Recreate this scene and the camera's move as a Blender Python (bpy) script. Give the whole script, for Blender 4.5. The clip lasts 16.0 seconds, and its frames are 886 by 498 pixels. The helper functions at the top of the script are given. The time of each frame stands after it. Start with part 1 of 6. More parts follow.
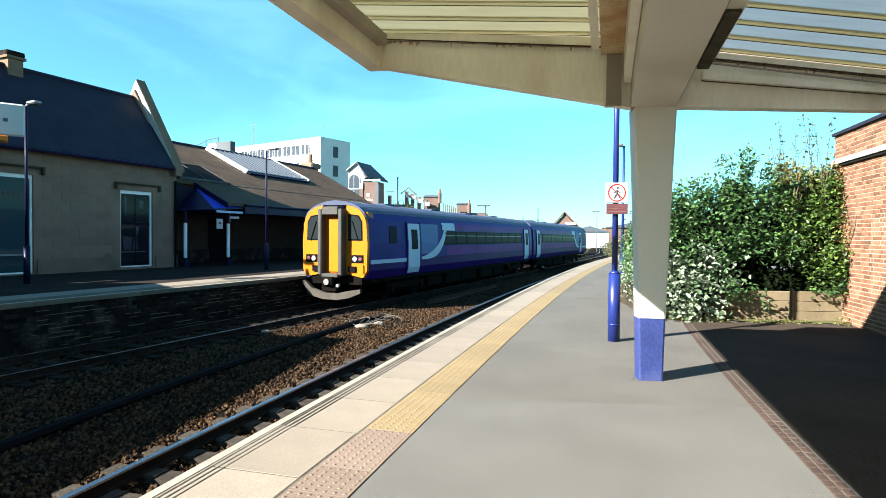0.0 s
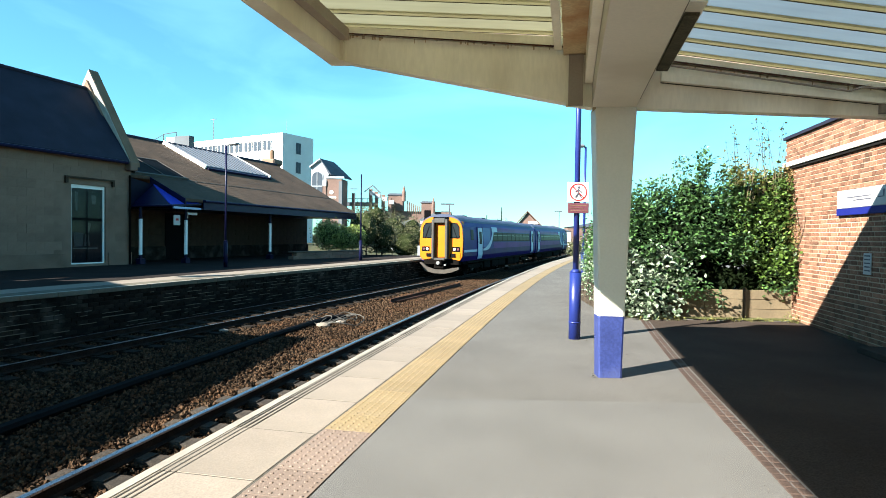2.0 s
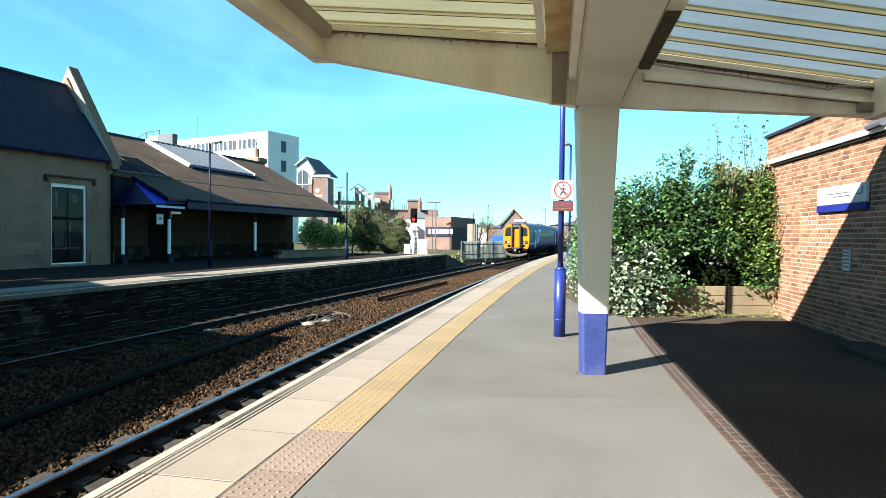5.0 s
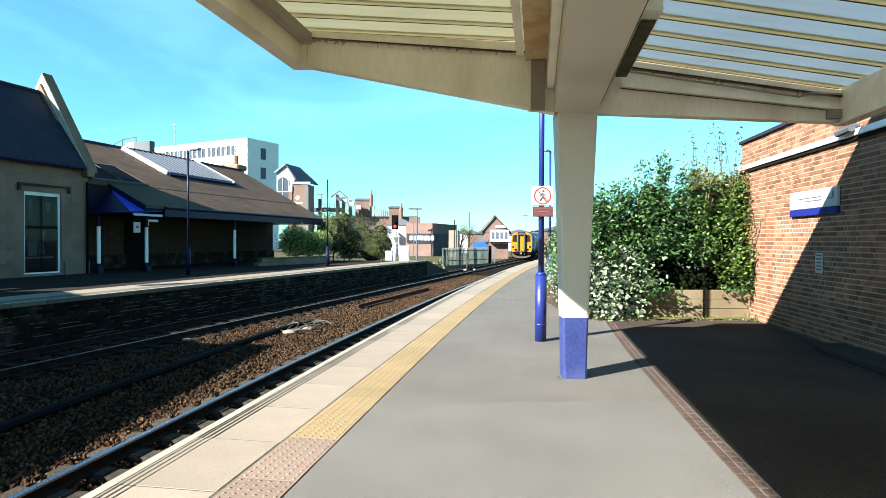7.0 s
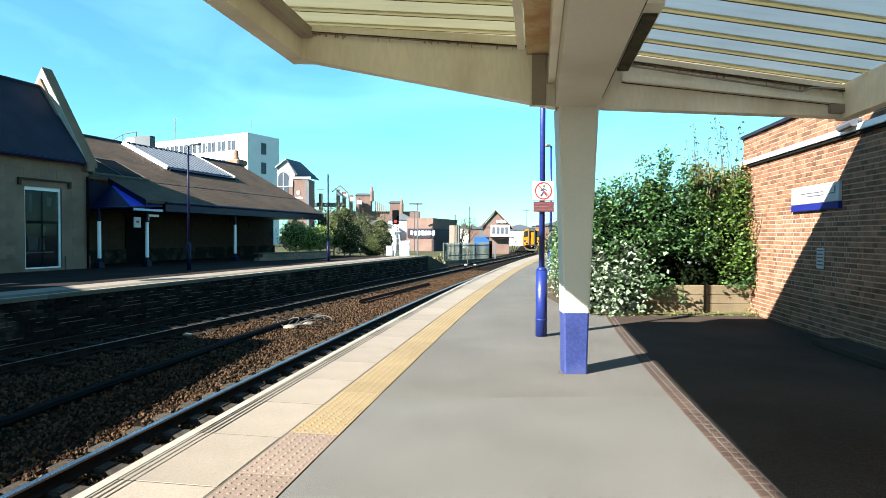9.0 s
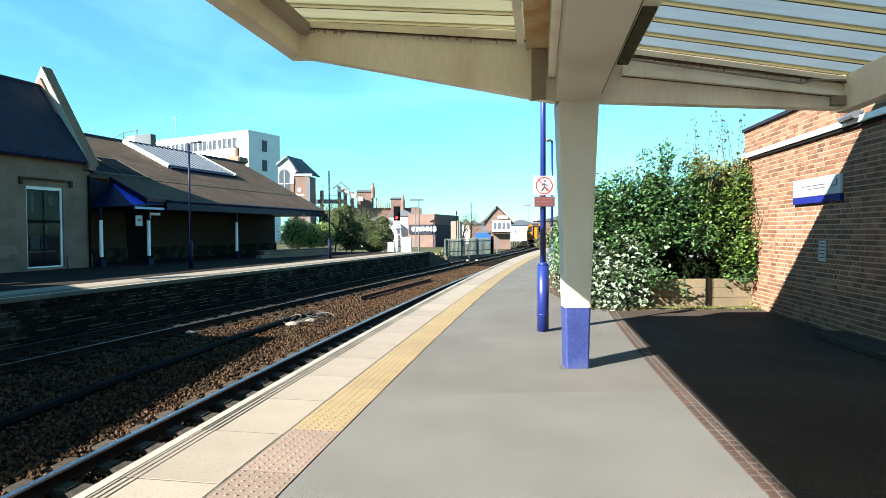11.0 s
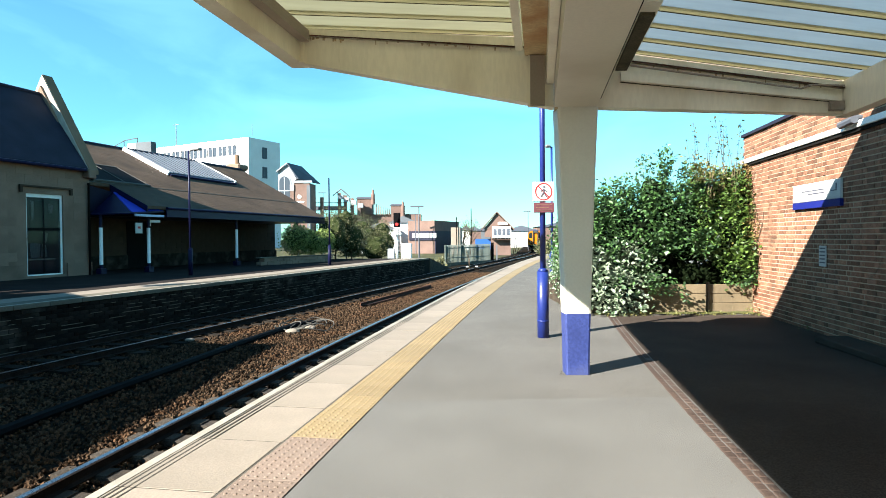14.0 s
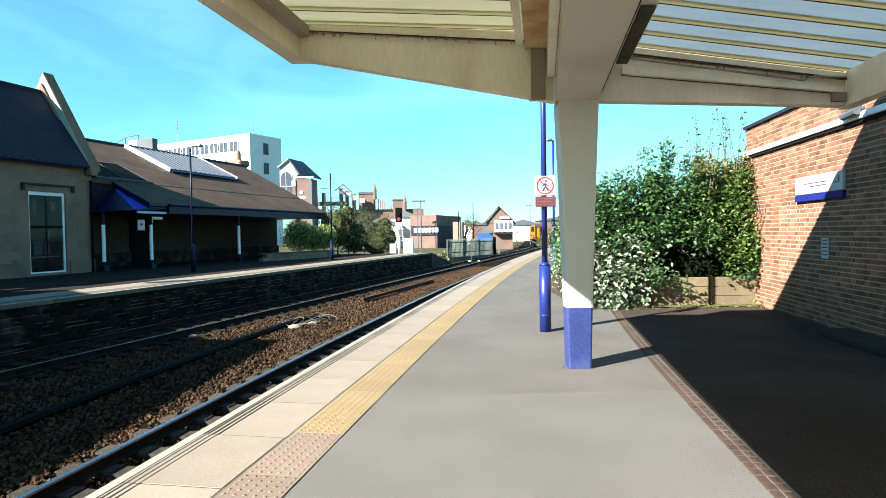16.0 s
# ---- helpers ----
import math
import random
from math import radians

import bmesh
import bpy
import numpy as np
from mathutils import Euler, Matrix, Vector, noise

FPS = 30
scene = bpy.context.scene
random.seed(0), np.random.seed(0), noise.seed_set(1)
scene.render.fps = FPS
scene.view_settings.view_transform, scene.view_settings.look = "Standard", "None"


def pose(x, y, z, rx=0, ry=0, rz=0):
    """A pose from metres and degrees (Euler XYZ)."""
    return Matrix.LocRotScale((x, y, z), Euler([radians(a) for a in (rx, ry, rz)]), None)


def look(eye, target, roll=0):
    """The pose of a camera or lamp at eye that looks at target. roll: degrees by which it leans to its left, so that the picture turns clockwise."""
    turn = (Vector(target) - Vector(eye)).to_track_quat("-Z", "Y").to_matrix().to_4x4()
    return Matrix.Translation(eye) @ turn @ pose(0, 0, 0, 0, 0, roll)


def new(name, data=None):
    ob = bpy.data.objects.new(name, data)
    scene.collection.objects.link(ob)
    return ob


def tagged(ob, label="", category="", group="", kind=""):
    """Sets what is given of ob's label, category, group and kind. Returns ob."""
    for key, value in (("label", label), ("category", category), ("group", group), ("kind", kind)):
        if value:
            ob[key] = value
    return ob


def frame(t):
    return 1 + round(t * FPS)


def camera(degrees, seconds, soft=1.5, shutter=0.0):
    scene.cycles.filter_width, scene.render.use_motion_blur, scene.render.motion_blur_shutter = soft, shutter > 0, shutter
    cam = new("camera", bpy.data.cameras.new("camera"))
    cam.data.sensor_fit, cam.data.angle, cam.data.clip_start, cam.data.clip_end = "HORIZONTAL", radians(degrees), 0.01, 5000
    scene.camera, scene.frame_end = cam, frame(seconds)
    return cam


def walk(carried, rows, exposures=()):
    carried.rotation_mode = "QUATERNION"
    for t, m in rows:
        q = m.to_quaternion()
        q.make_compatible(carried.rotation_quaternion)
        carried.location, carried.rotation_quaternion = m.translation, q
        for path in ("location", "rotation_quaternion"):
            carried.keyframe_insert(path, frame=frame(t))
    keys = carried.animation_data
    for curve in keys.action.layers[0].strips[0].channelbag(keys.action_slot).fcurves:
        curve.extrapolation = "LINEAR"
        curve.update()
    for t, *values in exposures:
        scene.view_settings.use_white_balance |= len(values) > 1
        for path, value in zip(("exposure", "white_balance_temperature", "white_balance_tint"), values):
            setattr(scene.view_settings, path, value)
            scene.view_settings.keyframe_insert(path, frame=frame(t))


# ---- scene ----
cam = camera(74.0, 16.0, 0.8)


def aim(x, y, z, yaw, pitch, roll):
    return pose(x, y, z, 90 + pitch, 0, yaw) @ pose(0, 0, 0, 0, 0, roll)


# seconds, place, yaw, pitch, roll of a camera held by hand on the platform
HELD = [
    (0.0, -0.066, -0.062, 1.562, 6.244, -1.196, 0.438),
    (0.5, -0.057, -0.037, 1.563, 4.675, -0.775, 1.331),
    (1.0, -0.055, -0.030, 1.558, 3.241, -0.427, 1.033),
    (1.5, -0.052, -0.020, 1.559, 2.976, -0.903, 0.931),
    (2.0, -0.050, -0.017, 1.554, 2.743, -1.304, 0.816),
    (2.5, -0.042, -0.014, 1.555, 2.489, -1.521, 0.809),
    (3.0, -0.038, -0.018, 1.559, 2.450, -1.776, 0.774),
    (3.5, -0.042, -0.026, 1.550, 2.213, -1.660, 0.852),
    (4.0, -0.034, -0.004, 1.557, 2.233, -1.768, 0.727),
    (6.5, -0.021, -0.015, 1.552, -0.172, -0.874, 0.323),
    (7.0, -0.020, -0.024, 1.550, -0.340, -0.824, 0.201),
    (7.5, -0.019, -0.017, 1.545, -0.346, -0.513, 0.154),
    (8.0, -0.018, -0.013, 1.548, -0.358, -0.686, 0.314),
    (8.5, -0.022, -0.008, 1.545, -0.359, -0.982, 0.244),
    (9.0, -0.019, -0.010, 1.551, -0.281, -1.311, 0.219),
    (11.5, -0.011, -0.007, 1.549, -0.034, -1.716, -0.389),
    (12.0, -0.013, -0.007, 1.546, 0.067, -1.647, -0.435),
    (12.5, -0.009, -0.008, 1.546, -0.013, -1.335, -0.480),
    (13.0, -0.005, 0.006, 1.551, -0.063, -1.056, -0.523),
    (13.5, -0.007, -0.008, 1.544, -0.143, -0.832, -0.502),
    (14.0, -0.002, 0.007, 1.549, -0.106, -1.092, -0.460),
    (14.5, 0.000, 0.000, 1.550, 0.000, -1.450, -0.900),
    (15.0, -0.003, -0.003, 1.548, 0.081, -1.525, -0.943),
    (15.5, -0.001, -0.003, 1.548, 0.097, -1.438, -0.856),
    (16.0, 0.004, 0.003, 1.555, 0.112, -1.624, -0.895),
]
walk(cam, [(r[0], aim(*r[1:])) for r in HELD])

# ---- daylight ----
SUN = Vector((-1.385, -1.0, 1.0)).normalized()
world = bpy.data.worlds.new("sky")
scene.world = world
world.use_nodes = True
wn = world.node_tree
sky = wn.nodes.new("ShaderNodeTexSky")
sky.sky_type = "NISHITA"
sky.sun_disc = False
sky.sun_elevation = math.asin(SUN.z)
sky.sun_rotation = math.atan2(SUN.x, SUN.y)
sky.air_density, sky.dust_density, sky.ozone_density = 1.0, 0.0, 1.5
wn.nodes["Background"].inputs["Strength"].default_value = 0.05
tone = wn.nodes.new("ShaderNodeMix")
tone.data_type, tone.blend_type = "RGBA", "MULTIPLY"
tone.inputs[0].default_value = 1.0
wisp = wn.nodes.new("ShaderNodeTexNoise")
wisp.inputs["Scale"].default_value, wisp.inputs["Detail"].default_value, wisp.inputs["Distortion"].default_value = 2.2, 7.0, 0.8
place = wn.nodes.new("ShaderNodeTexCoord")
squash = wn.nodes.new("ShaderNodeMapping")
squash.inputs["Scale"].default_value = (1.0, 1.0, 3.5)
wn.links.new(place.outputs["Generated"], squash.inputs["Vector"])
wn.links.new(squash.outputs["Vector"], wisp.inputs["Vector"])
# cooler tint towards the horizon
height = wn.nodes.new("ShaderNodeSeparateXYZ")
wn.links.new(place.outputs["Generated"], height.inputs[0])
rise = wn.nodes.new("ShaderNodeMapRange")
for k, v in ((1, 0.0), (2, 0.3), (3, 0.0), (4, 1.0)):
    rise.inputs[k].default_value = v
wn.links.new(height.outputs["Z"], rise.inputs[0])
tint = wn.nodes.new("ShaderNodeMix")
tint.data_type = "RGBA"
tint.inputs[6].default_value = (0.36, 0.84, 0.94, 1)
tint.inputs[7].default_value = (0.50, 1.02, 1.08, 1)
wn.links.new(rise.outputs[0], tint.inputs[0])
wn.links.new(tint.outputs[2], tone.inputs[7])
thin = wn.nodes.new("ShaderNodeMapRange")
for k, v in ((1, 0.45), (2, 0.8), (3, 0.0), (4, 0.22)):
    thin.inputs[k].default_value = v
wn.links.new(wisp.outputs["Fac"], thin.inputs[0])
veil = wn.nodes.new("ShaderNodeMix")
veil.data_type = "RGBA"
veil.inputs[7].default_value = (9.0, 9.5, 10.0, 1)
wn.links.new(thin.outputs[0], veil.inputs[0])
wn.links.new(sky.outputs["Color"], veil.inputs[6])
wn.links.new(veil.outputs[2], tone.inputs[6])
wn.links.new(tone.outputs[2], wn.nodes["Background"].inputs["Color"])
lamp = bpy.data.lights.new("sun", "SUN")
lamp.energy, lamp.angle, lamp.color = 5.0, radians(0.5), (1.0, 0.95, 0.86)
sun = new("sun", lamp)
sun.matrix_world = look(SUN * 60, (0, 0, 0))
scene.view_settings.exposure = 2.365


# ---- materials ----
def mat(name, col, rough=0.7, metal=0.0, scale=6.0, var=0.25, fine=60.0, bump=0.15, stain=None, amount=0.3, spec=0.22, island=0.0, random_ob=0.0, streak=1.0, grit=1.0):
    """Colour with broad patches, fine grain, relief and, where given, stains of a second colour."""
    m = bpy.data.materials.new(name)
    m.use_nodes = True
    nt = m.node_tree
    b = nt.nodes["Principled BSDF"]
    L = nt.links.new
    tc = nt.nodes.new("ShaderNodeTexCoord")
    mp = nt.nodes.new("ShaderNodeMapping")
    mp.inputs["Scale"].default_value = (1, 1, streak)
    L(tc.outputs["Object"], mp.inputs["Vector"])

    def tex(s, d):
        n = nt.nodes.new("ShaderNodeTexNoise")
        n.inputs["Scale"].default_value = s
        n.inputs["Detail"].default_value = d
        L(mp.outputs["Vector"], n.inputs["Vector"])
        return n.outputs["Fac"]

    def mix(kind, f, a, c):
        n = nt.nodes.new("ShaderNodeMix")
        n.data_type, n.blend_type = "RGBA", kind
        for k, v in ((0, f), (6, a), (7, c)):
            if isinstance(v, (int, float)):
                n.inputs[k].default_value = v
            elif isinstance(v, tuple):
                n.inputs[k].default_value = (*v, 1)
            else:
                L(v, n.inputs[k])
        return n.outputs[2]

    def span(v, a, c, lo, hi):
        n = nt.nodes.new("ShaderNodeMapRange")
        for k, w in ((1, a), (2, c), (3, lo), (4, hi)):
            n.inputs[k].default_value = w
        L(v, n.inputs[0])
        return n.outputs[0]

    broad, grain = tex(scale, 5.0), tex(fine, 3.0)
    dark = tuple(c * (1 - var) for c in col)
    light = tuple(min(1.0, c * (1 + var)) for c in col)
    c = mix("MIX", span(broad, 0.3, 0.7, 0, 1), dark, light)
    c = mix("MULTIPLY", 1.0, c, mix("MIX", span(grain, 0.36, 0.64, 0, 1), (max(0.05, 1 - 1.3 * var * grit),) * 3, (1.0 + var * 0.8 * grit,) * 3))
    if stain:
        c = mix("MIX", span(tex(scale * 0.37 + 0.3, 6.0), 0.5, 0.68, 0, amount), c, stain)
    if island or random_ob:
        src = nt.nodes.new("ShaderNodeNewGeometry").outputs["Random Per Island"] if island else nt.nodes.new("ShaderNodeObjectInfo").outputs["Random"]
        k = island or random_ob
        hsv = nt.nodes.new("ShaderNodeHueSaturation")
        L(span(src, 0, 1, 1 - k, 1 + k), hsv.inputs["Value"])
        L(c, hsv.inputs["Color"])
        c = hsv.outputs["Color"]
    L(c, b.inputs["Base Color"])
    L(span(grain, 0.2, 0.8, max(0.03, rough - 0.12), min(1.0, rough + 0.12)), b.inputs["Roughness"])
    b.inputs["Metallic"].default_value = metal
    b.inputs["Specular IOR Level"].default_value = spec
    if bump:
        bp = nt.nodes.new("ShaderNodeBump")
        bp.inputs["Strength"].default_value = bump
        bp.inputs["Distance"].default_value = 0.02
        L(grain, bp.inputs["Height"])
        L(bp.outputs["Normal"], b.inputs["Normal"])
    return m


def glass_mat(name, tint, rough=0.05, shine=0.09):
    m = bpy.data.materials.new(name)
    m.use_nodes = True
    b = m.node_tree.nodes["Principled BSDF"]
    b.inputs["Base Color"].default_value = (*tint, 1)
    b.inputs["Roughness"].default_value = rough
    b.inputs["Specular IOR Level"].default_value = shine
    return m


def pane_mat(name, clear):
    """Smoked glass that lets part of the view through and mirrors the rest."""
    m = bpy.data.materials.new(name)
    m.use_nodes = True
    nt = m.node_tree
    b = nt.nodes["Principled BSDF"]
    b.inputs["Base Color"].default_value = (0.012, 0.014, 0.018, 1)
    b.inputs["Roughness"].default_value = 0.04
    b.inputs["Specular IOR Level"].default_value = 0.14
    tr = nt.nodes.new("ShaderNodeBsdfTransparent")
    mx = nt.nodes.new("ShaderNodeMixShader")
    mx.inputs[0].default_value = clear
    nt.links.new(b.outputs[0], mx.inputs[1])
    nt.links.new(tr.outputs[0], mx.inputs[2])
    nt.links.new(mx.outputs[0], nt.nodes["Material Output"].inputs["Surface"])
    return m


def sheet_mat(name, col, clear):
    """Dirty translucent roof sheeting."""
    m = bpy.data.materials.new(name)
    m.use_nodes = True
    nt = m.node_tree
    L = nt.links.new
    out = nt.nodes["Material Output"]
    nt.nodes.remove(nt.nodes["Principled BSDF"])
    noise_t = nt.nodes.new("ShaderNodeTexNoise")
    noise_t.inputs["Scale"].default_value = 3.0
    noise_t.inputs["Detail"].default_value = 6.0
    ramp = nt.nodes.new("ShaderNodeValToRGB")
    ramp.color_ramp.elements[0].color = (*[c * 0.7 for c in col], 1)
    ramp.color_ramp.elements[1].color = (*col, 1)
    L(noise_t.outputs["Fac"], ramp.inputs[0])
    d = nt.nodes.new("ShaderNodeBsdfDiffuse")
    t = nt.nodes.new("ShaderNodeBsdfTranslucent")
    tr = nt.nodes.new("ShaderNodeBsdfTransparent")
    L(ramp.outputs[0], d.inputs[0])
    L(ramp.outputs[0], t.inputs[0])
    a, c = nt.nodes.new("ShaderNodeMixShader"), nt.nodes.new("ShaderNodeMixShader")
    a.inputs[0].default_value = 0.72
    L(d.outputs[0], a.inputs[1])
    L(t.outputs[0], a.inputs[2])
    c.inputs[0].default_value = clear
    L(a.outputs[0], c.inputs[1])
    L(tr.outputs[0], c.inputs[2])
    L(c.outputs[0], out.inputs["Surface"])
    return m


def leaf_mat(name, a, c, gloss=0.45):
    m = bpy.data.materials.new(name)
    m.use_nodes = True
    nt = m.node_tree
    b = nt.nodes["Principled BSDF"]
    geo = nt.nodes.new("ShaderNodeNewGeometry")
    ramp = nt.nodes.new("ShaderNodeValToRGB")
    ramp.color_ramp.elements[0].color = (*a, 1)
    ramp.color_ramp.elements[1].color = (*c, 1)
    nt.links.new(geo.outputs["Random Per Island"], ramp.inputs[0])
    nt.links.new(ramp.outputs[0], b.inputs["Base Color"])
    b.inputs["Roughness"].default_value = gloss
    b.inputs["Specular IOR Level"].default_value = 0.5 if gloss < 0.7 else 0.05
    return m


M = dict(
    asphalt=mat("platform_asphalt", (0.125, 0.122, 0.115), 0.85, scale=0.9, var=0.12, fine=135, bump=0.05, stain=(0.092, 0.09, 0.084), amount=0.45, spec=0.08, grit=3.8),
    asphalt_mid=mat("worn_asphalt", (0.115, 0.110, 0.101), 0.85, scale=0.7, var=0.13, fine=135, bump=0.05, stain=(0.082, 0.078, 0.07), amount=0.5, spec=0.08, grit=3.4),
    # Far platform asphalt with its shade deepened in the base colour.
    asphalt_far=mat("shade_dark_far_asphalt", (0.026, 0.022, 0.02), 0.9, scale=0.8, var=0.2, fine=60, bump=0.12, stain=(0.016, 0.015, 0.015), amount=0.5, spec=0.02),
    # Asphalt darkened in colour for the canopy's shade; the wall ledge shares it.
    asphalt_dark=mat("shade_dark_asphalt", (0.056, 0.044, 0.036), 0.9, scale=0.8, var=0.2, fine=90, bump=0.12, stain=(0.036, 0.03, 0.026), amount=0.5, spec=0.02, grit=1.6),
    coping=mat("coping_stone", (0.214, 0.181, 0.145), 0.8, scale=2.0, var=0.08, fine=70, bump=0.1, random_ob=0.09, stain=(0.138, 0.121, 0.0967), amount=0.5, grit=1.2),
    # Coping stone copy, darkened in colour for shade on the far platform.
    coping_dark=mat("darkened_coping_stone", (0.109, 0.0981, 0.0763), 0.85, scale=2, var=0.15, fine=60, bump=0.2, random_ob=0.12, spec=0.08),
    roof_glass=mat("dusty_roof_glass", (0.14, 0.17, 0.20), 0.4, scale=2, var=0.1, bump=0.0),
    white_line=mat("white_line_paint", (0.269, 0.247, 0.204), 0.6, scale=3, var=0.07, fine=50, bump=0.1, stain=(0.182, 0.166, 0.138), amount=0.5),
    groove=mat("dirty_joint", (0.0663, 0.0608, 0.0497), 0.9, var=0.3),
    tactile=mat("tactile_buff", (0.199, 0.149, 0.08), 0.8, scale=1.5, var=0.1, fine=80, bump=0.2, random_ob=0.08, stain=(0.149, 0.119, 0.0771), amount=0.5),
    tactile_pink=mat("tactile_pink", (0.174, 0.13, 0.103), 0.8, scale=1.5, var=0.1, fine=80, bump=0.2, random_ob=0.08, stain=(0.138, 0.111, 0.0909), amount=0.5),
    drain=mat("brick_channel", (0.0545, 0.0364, 0.0284), 0.85, scale=4, var=0.18, fine=45, bump=0.5, random_ob=0.2),
    ballast=mat("ballast_bed", (0.0131, 0.0102, 0.00727), 0.95, scale=2.5, var=0.45, fine=22, bump=1.0, spec=0.02),
    stone=mat("ballast_stone", (0.0436, 0.0276, 0.0167), 0.9, scale=3, var=0.25, fine=40, bump=0.3, island=0.8, stain=(0.0663, 0.0332, 0.0166), amount=0.5, spec=0.04),
    sleeper=mat("concrete_sleeper", (0.048, 0.0407, 0.0334), 0.9, scale=4, var=0.25, fine=50, bump=0.4, random_ob=0.2, stain=(0.0553, 0.0387, 0.0276), amount=0.7, spec=0.05),
    sleeper_wood=mat("timber_sleeper", (0.0193, 0.0155, 0.0121), 0.9, scale=4, var=0.3, fine=50, bump=0.5, random_ob=0.3, spec=0.05),
    rail=mat("rail_side", (0.0193, 0.0138, 0.0111), 0.75, metal=0.0, scale=5, var=0.3, bump=0.2, spec=0.05),
    rail_top=mat("rail_head", (0.365, 0.38, 0.418), 0.3, metal=1.0, scale=3, var=0.1, bump=0.0),
    rust=mat("rusted_rail", (0.0608, 0.0249, 0.0138), 0.85, scale=5, var=0.3, bump=0.3),
    blue=mat("blue_gloss_paint", (0.00912, 0.0198, 0.129), 0.35, scale=2, var=0.12, bump=0.05, spec=0.5),
    post_blue=mat("post_blue_paint", (0.0247, 0.0378, 0.138), 0.5, scale=3, var=0.12, fine=40, bump=0.12, stain=(0.0938, 0.105, 0.166), amount=0.35),
    cream=mat("cream_paint", (0.81, 0.76, 0.61), 0.5, scale=2.0, var=0.035, fine=30, bump=0.03, stain=(0.5, 0.42, 0.28), amount=0.5, streak=0.25),
    post_grey=mat("post_grey_paint", (0.60, 0.59, 0.51), 0.5, scale=1.5, var=0.022, fine=40, bump=0.02, stain=(0.52, 0.50, 0.43), amount=0.3),
    beam_paint=mat("beam_warm_grey_paint", (0.62, 0.575, 0.46), 0.5, scale=1.5, var=0.03, fine=40, bump=0.03, stain=(0.42, 0.36, 0.26), amount=0.5),
    rust_drip=mat("rust_stain", (0.44, 0.33, 0.19), 0.8, scale=8, var=0.2),
    timber=mat("weathered_timber", (0.52, 0.39, 0.22), 0.75, scale=3, var=0.1, fine=30, bump=0.2, stain=(0.34, 0.15, 0.05), amount=0.9),
    # Dark tone that paints shadows at ribs and flange; also the lamp diffuser.
    seam=mat("dark_line", (0.09, 0.08, 0.05), 0.9, var=0.3, bump=0.0),
    rib=sheet_mat("yellowed_rib", (0.56, 0.53, 0.37), 0.0),
    gutter=mat("gutter_brown", (0.3, 0.25, 0.2), 0.7, scale=3, var=0.07, bump=0.04),
    sheet=sheet_mat("translucent_sheet", (0.5, 0.49, 0.37), 0.06),
    sheet_blue=sheet_mat("clear_sheet", (0.35, 0.43, 0.48), 0.1),
    brick=mat("red_brick", (0.205, 0.098, 0.06), 0.9, scale=7, var=0.24, fine=70, bump=0.5, random_ob=0.4, stain=(0.12, 0.08, 0.055), amount=0.5),
    brick_joined=mat("red_brick_joined", (0.205, 0.098, 0.06), 0.9, scale=7, var=0.24, fine=70, bump=0.5, island=0.4, stain=(0.12, 0.08, 0.055), amount=0.5),
    mortar=mat("mortar", (0.37, 0.285, 0.2), 0.95, scale=5, var=0.08, bump=0.3),
    dark_brick=mat("sooty_brick", (0.016, 0.0131, 0.0109), 0.92, scale=4, var=0.3, bump=0.5, random_ob=0.45, stain=(0.0545, 0.048, 0.0393), amount=0.6, spec=0.02),
    dark_brick_joined=mat("sooty_brick_joined", (0.016, 0.0131, 0.0109), 0.92, scale=4, var=0.3, bump=0.5, island=0.45, stain=(0.0545, 0.048, 0.0393), amount=0.6, spec=0.02),
    dark_mortar=mat("sooty_mortar", (0.00727, 0.00654, 0.00582), 0.95, spec=0.1),
    sandstone=mat("sandstone_ashlar", (0.195, 0.128, 0.092), 0.9, scale=1.2, var=0.14, fine=30, bump=0.3, stain=(0.0836, 0.0593, 0.038), amount=0.5, random_ob=0.1),
    # Stone darkened in colour for the shade under the eaves; drip moulds share it.
    shade_stone=mat("shade_darkened_stone", (0.0509, 0.0342, 0.0233), 0.92, scale=1.2, var=0.2, fine=30, bump=0.3, stain=(0.0218, 0.016, 0.0116), amount=0.7, spec=0.1),
    far_metal=mat("weathered_grey_steel", (0.0654, 0.0727, 0.0872), 0.6, scale=3, var=0.1, bump=0.0),
    # Pale stone tone that stands for sunlight on the gable parapet.
    pale_stone=mat("sunlit_parapet_stone", (0.363, 0.334, 0.276), 0.85, scale=2.5, var=0.12, bump=0.15, stain=(0.196, 0.145, 0.0945), amount=0.7),
    sandstone_light=mat("gable_coping_stone", (0.165, 0.105, 0.066), 0.85, scale=1.5, var=0.15, bump=0.2),
    slate=mat("slate_roof", (0.0167, 0.0175, 0.0304), 0.6, scale=1.5, var=0.2, fine=20, bump=0.3, spec=0.12),
    roof_brown=mat("brown_tile_roof", (0.0785, 0.0553, 0.0393), 0.85, scale=0.9, var=0.22, fine=14, bump=0.7, stain=(0.0509, 0.0385, 0.0291), amount=0.6, spec=0.1),
    navy=mat("navy_paint", (0.006, 0.007, 0.03), 0.4, scale=2, var=0.15, bump=0.05, spec=0.12),
    # Blue brightened in colour for the sun on the hood's slope.
    awning=mat("blue_awning", (0.016, 0.04, 0.38), 0.6, scale=2, var=0.1),
    white=mat("white_paint", (0.8, 0.8, 0.78), 0.5, scale=2, var=0.05, bump=0.04),
    sign_white=mat("sign_white", (0.422, 0.422, 0.414), 0.35, scale=1, var=0.03, bump=0.0),
    red=mat("sign_red", (0.4, 0.0218, 0.0218), 0.4, var=0.05, bump=0.0),
    maroon=mat("sign_maroon", (0.11, 0.04, 0.052), 0.4, var=0.08, bump=0.0),
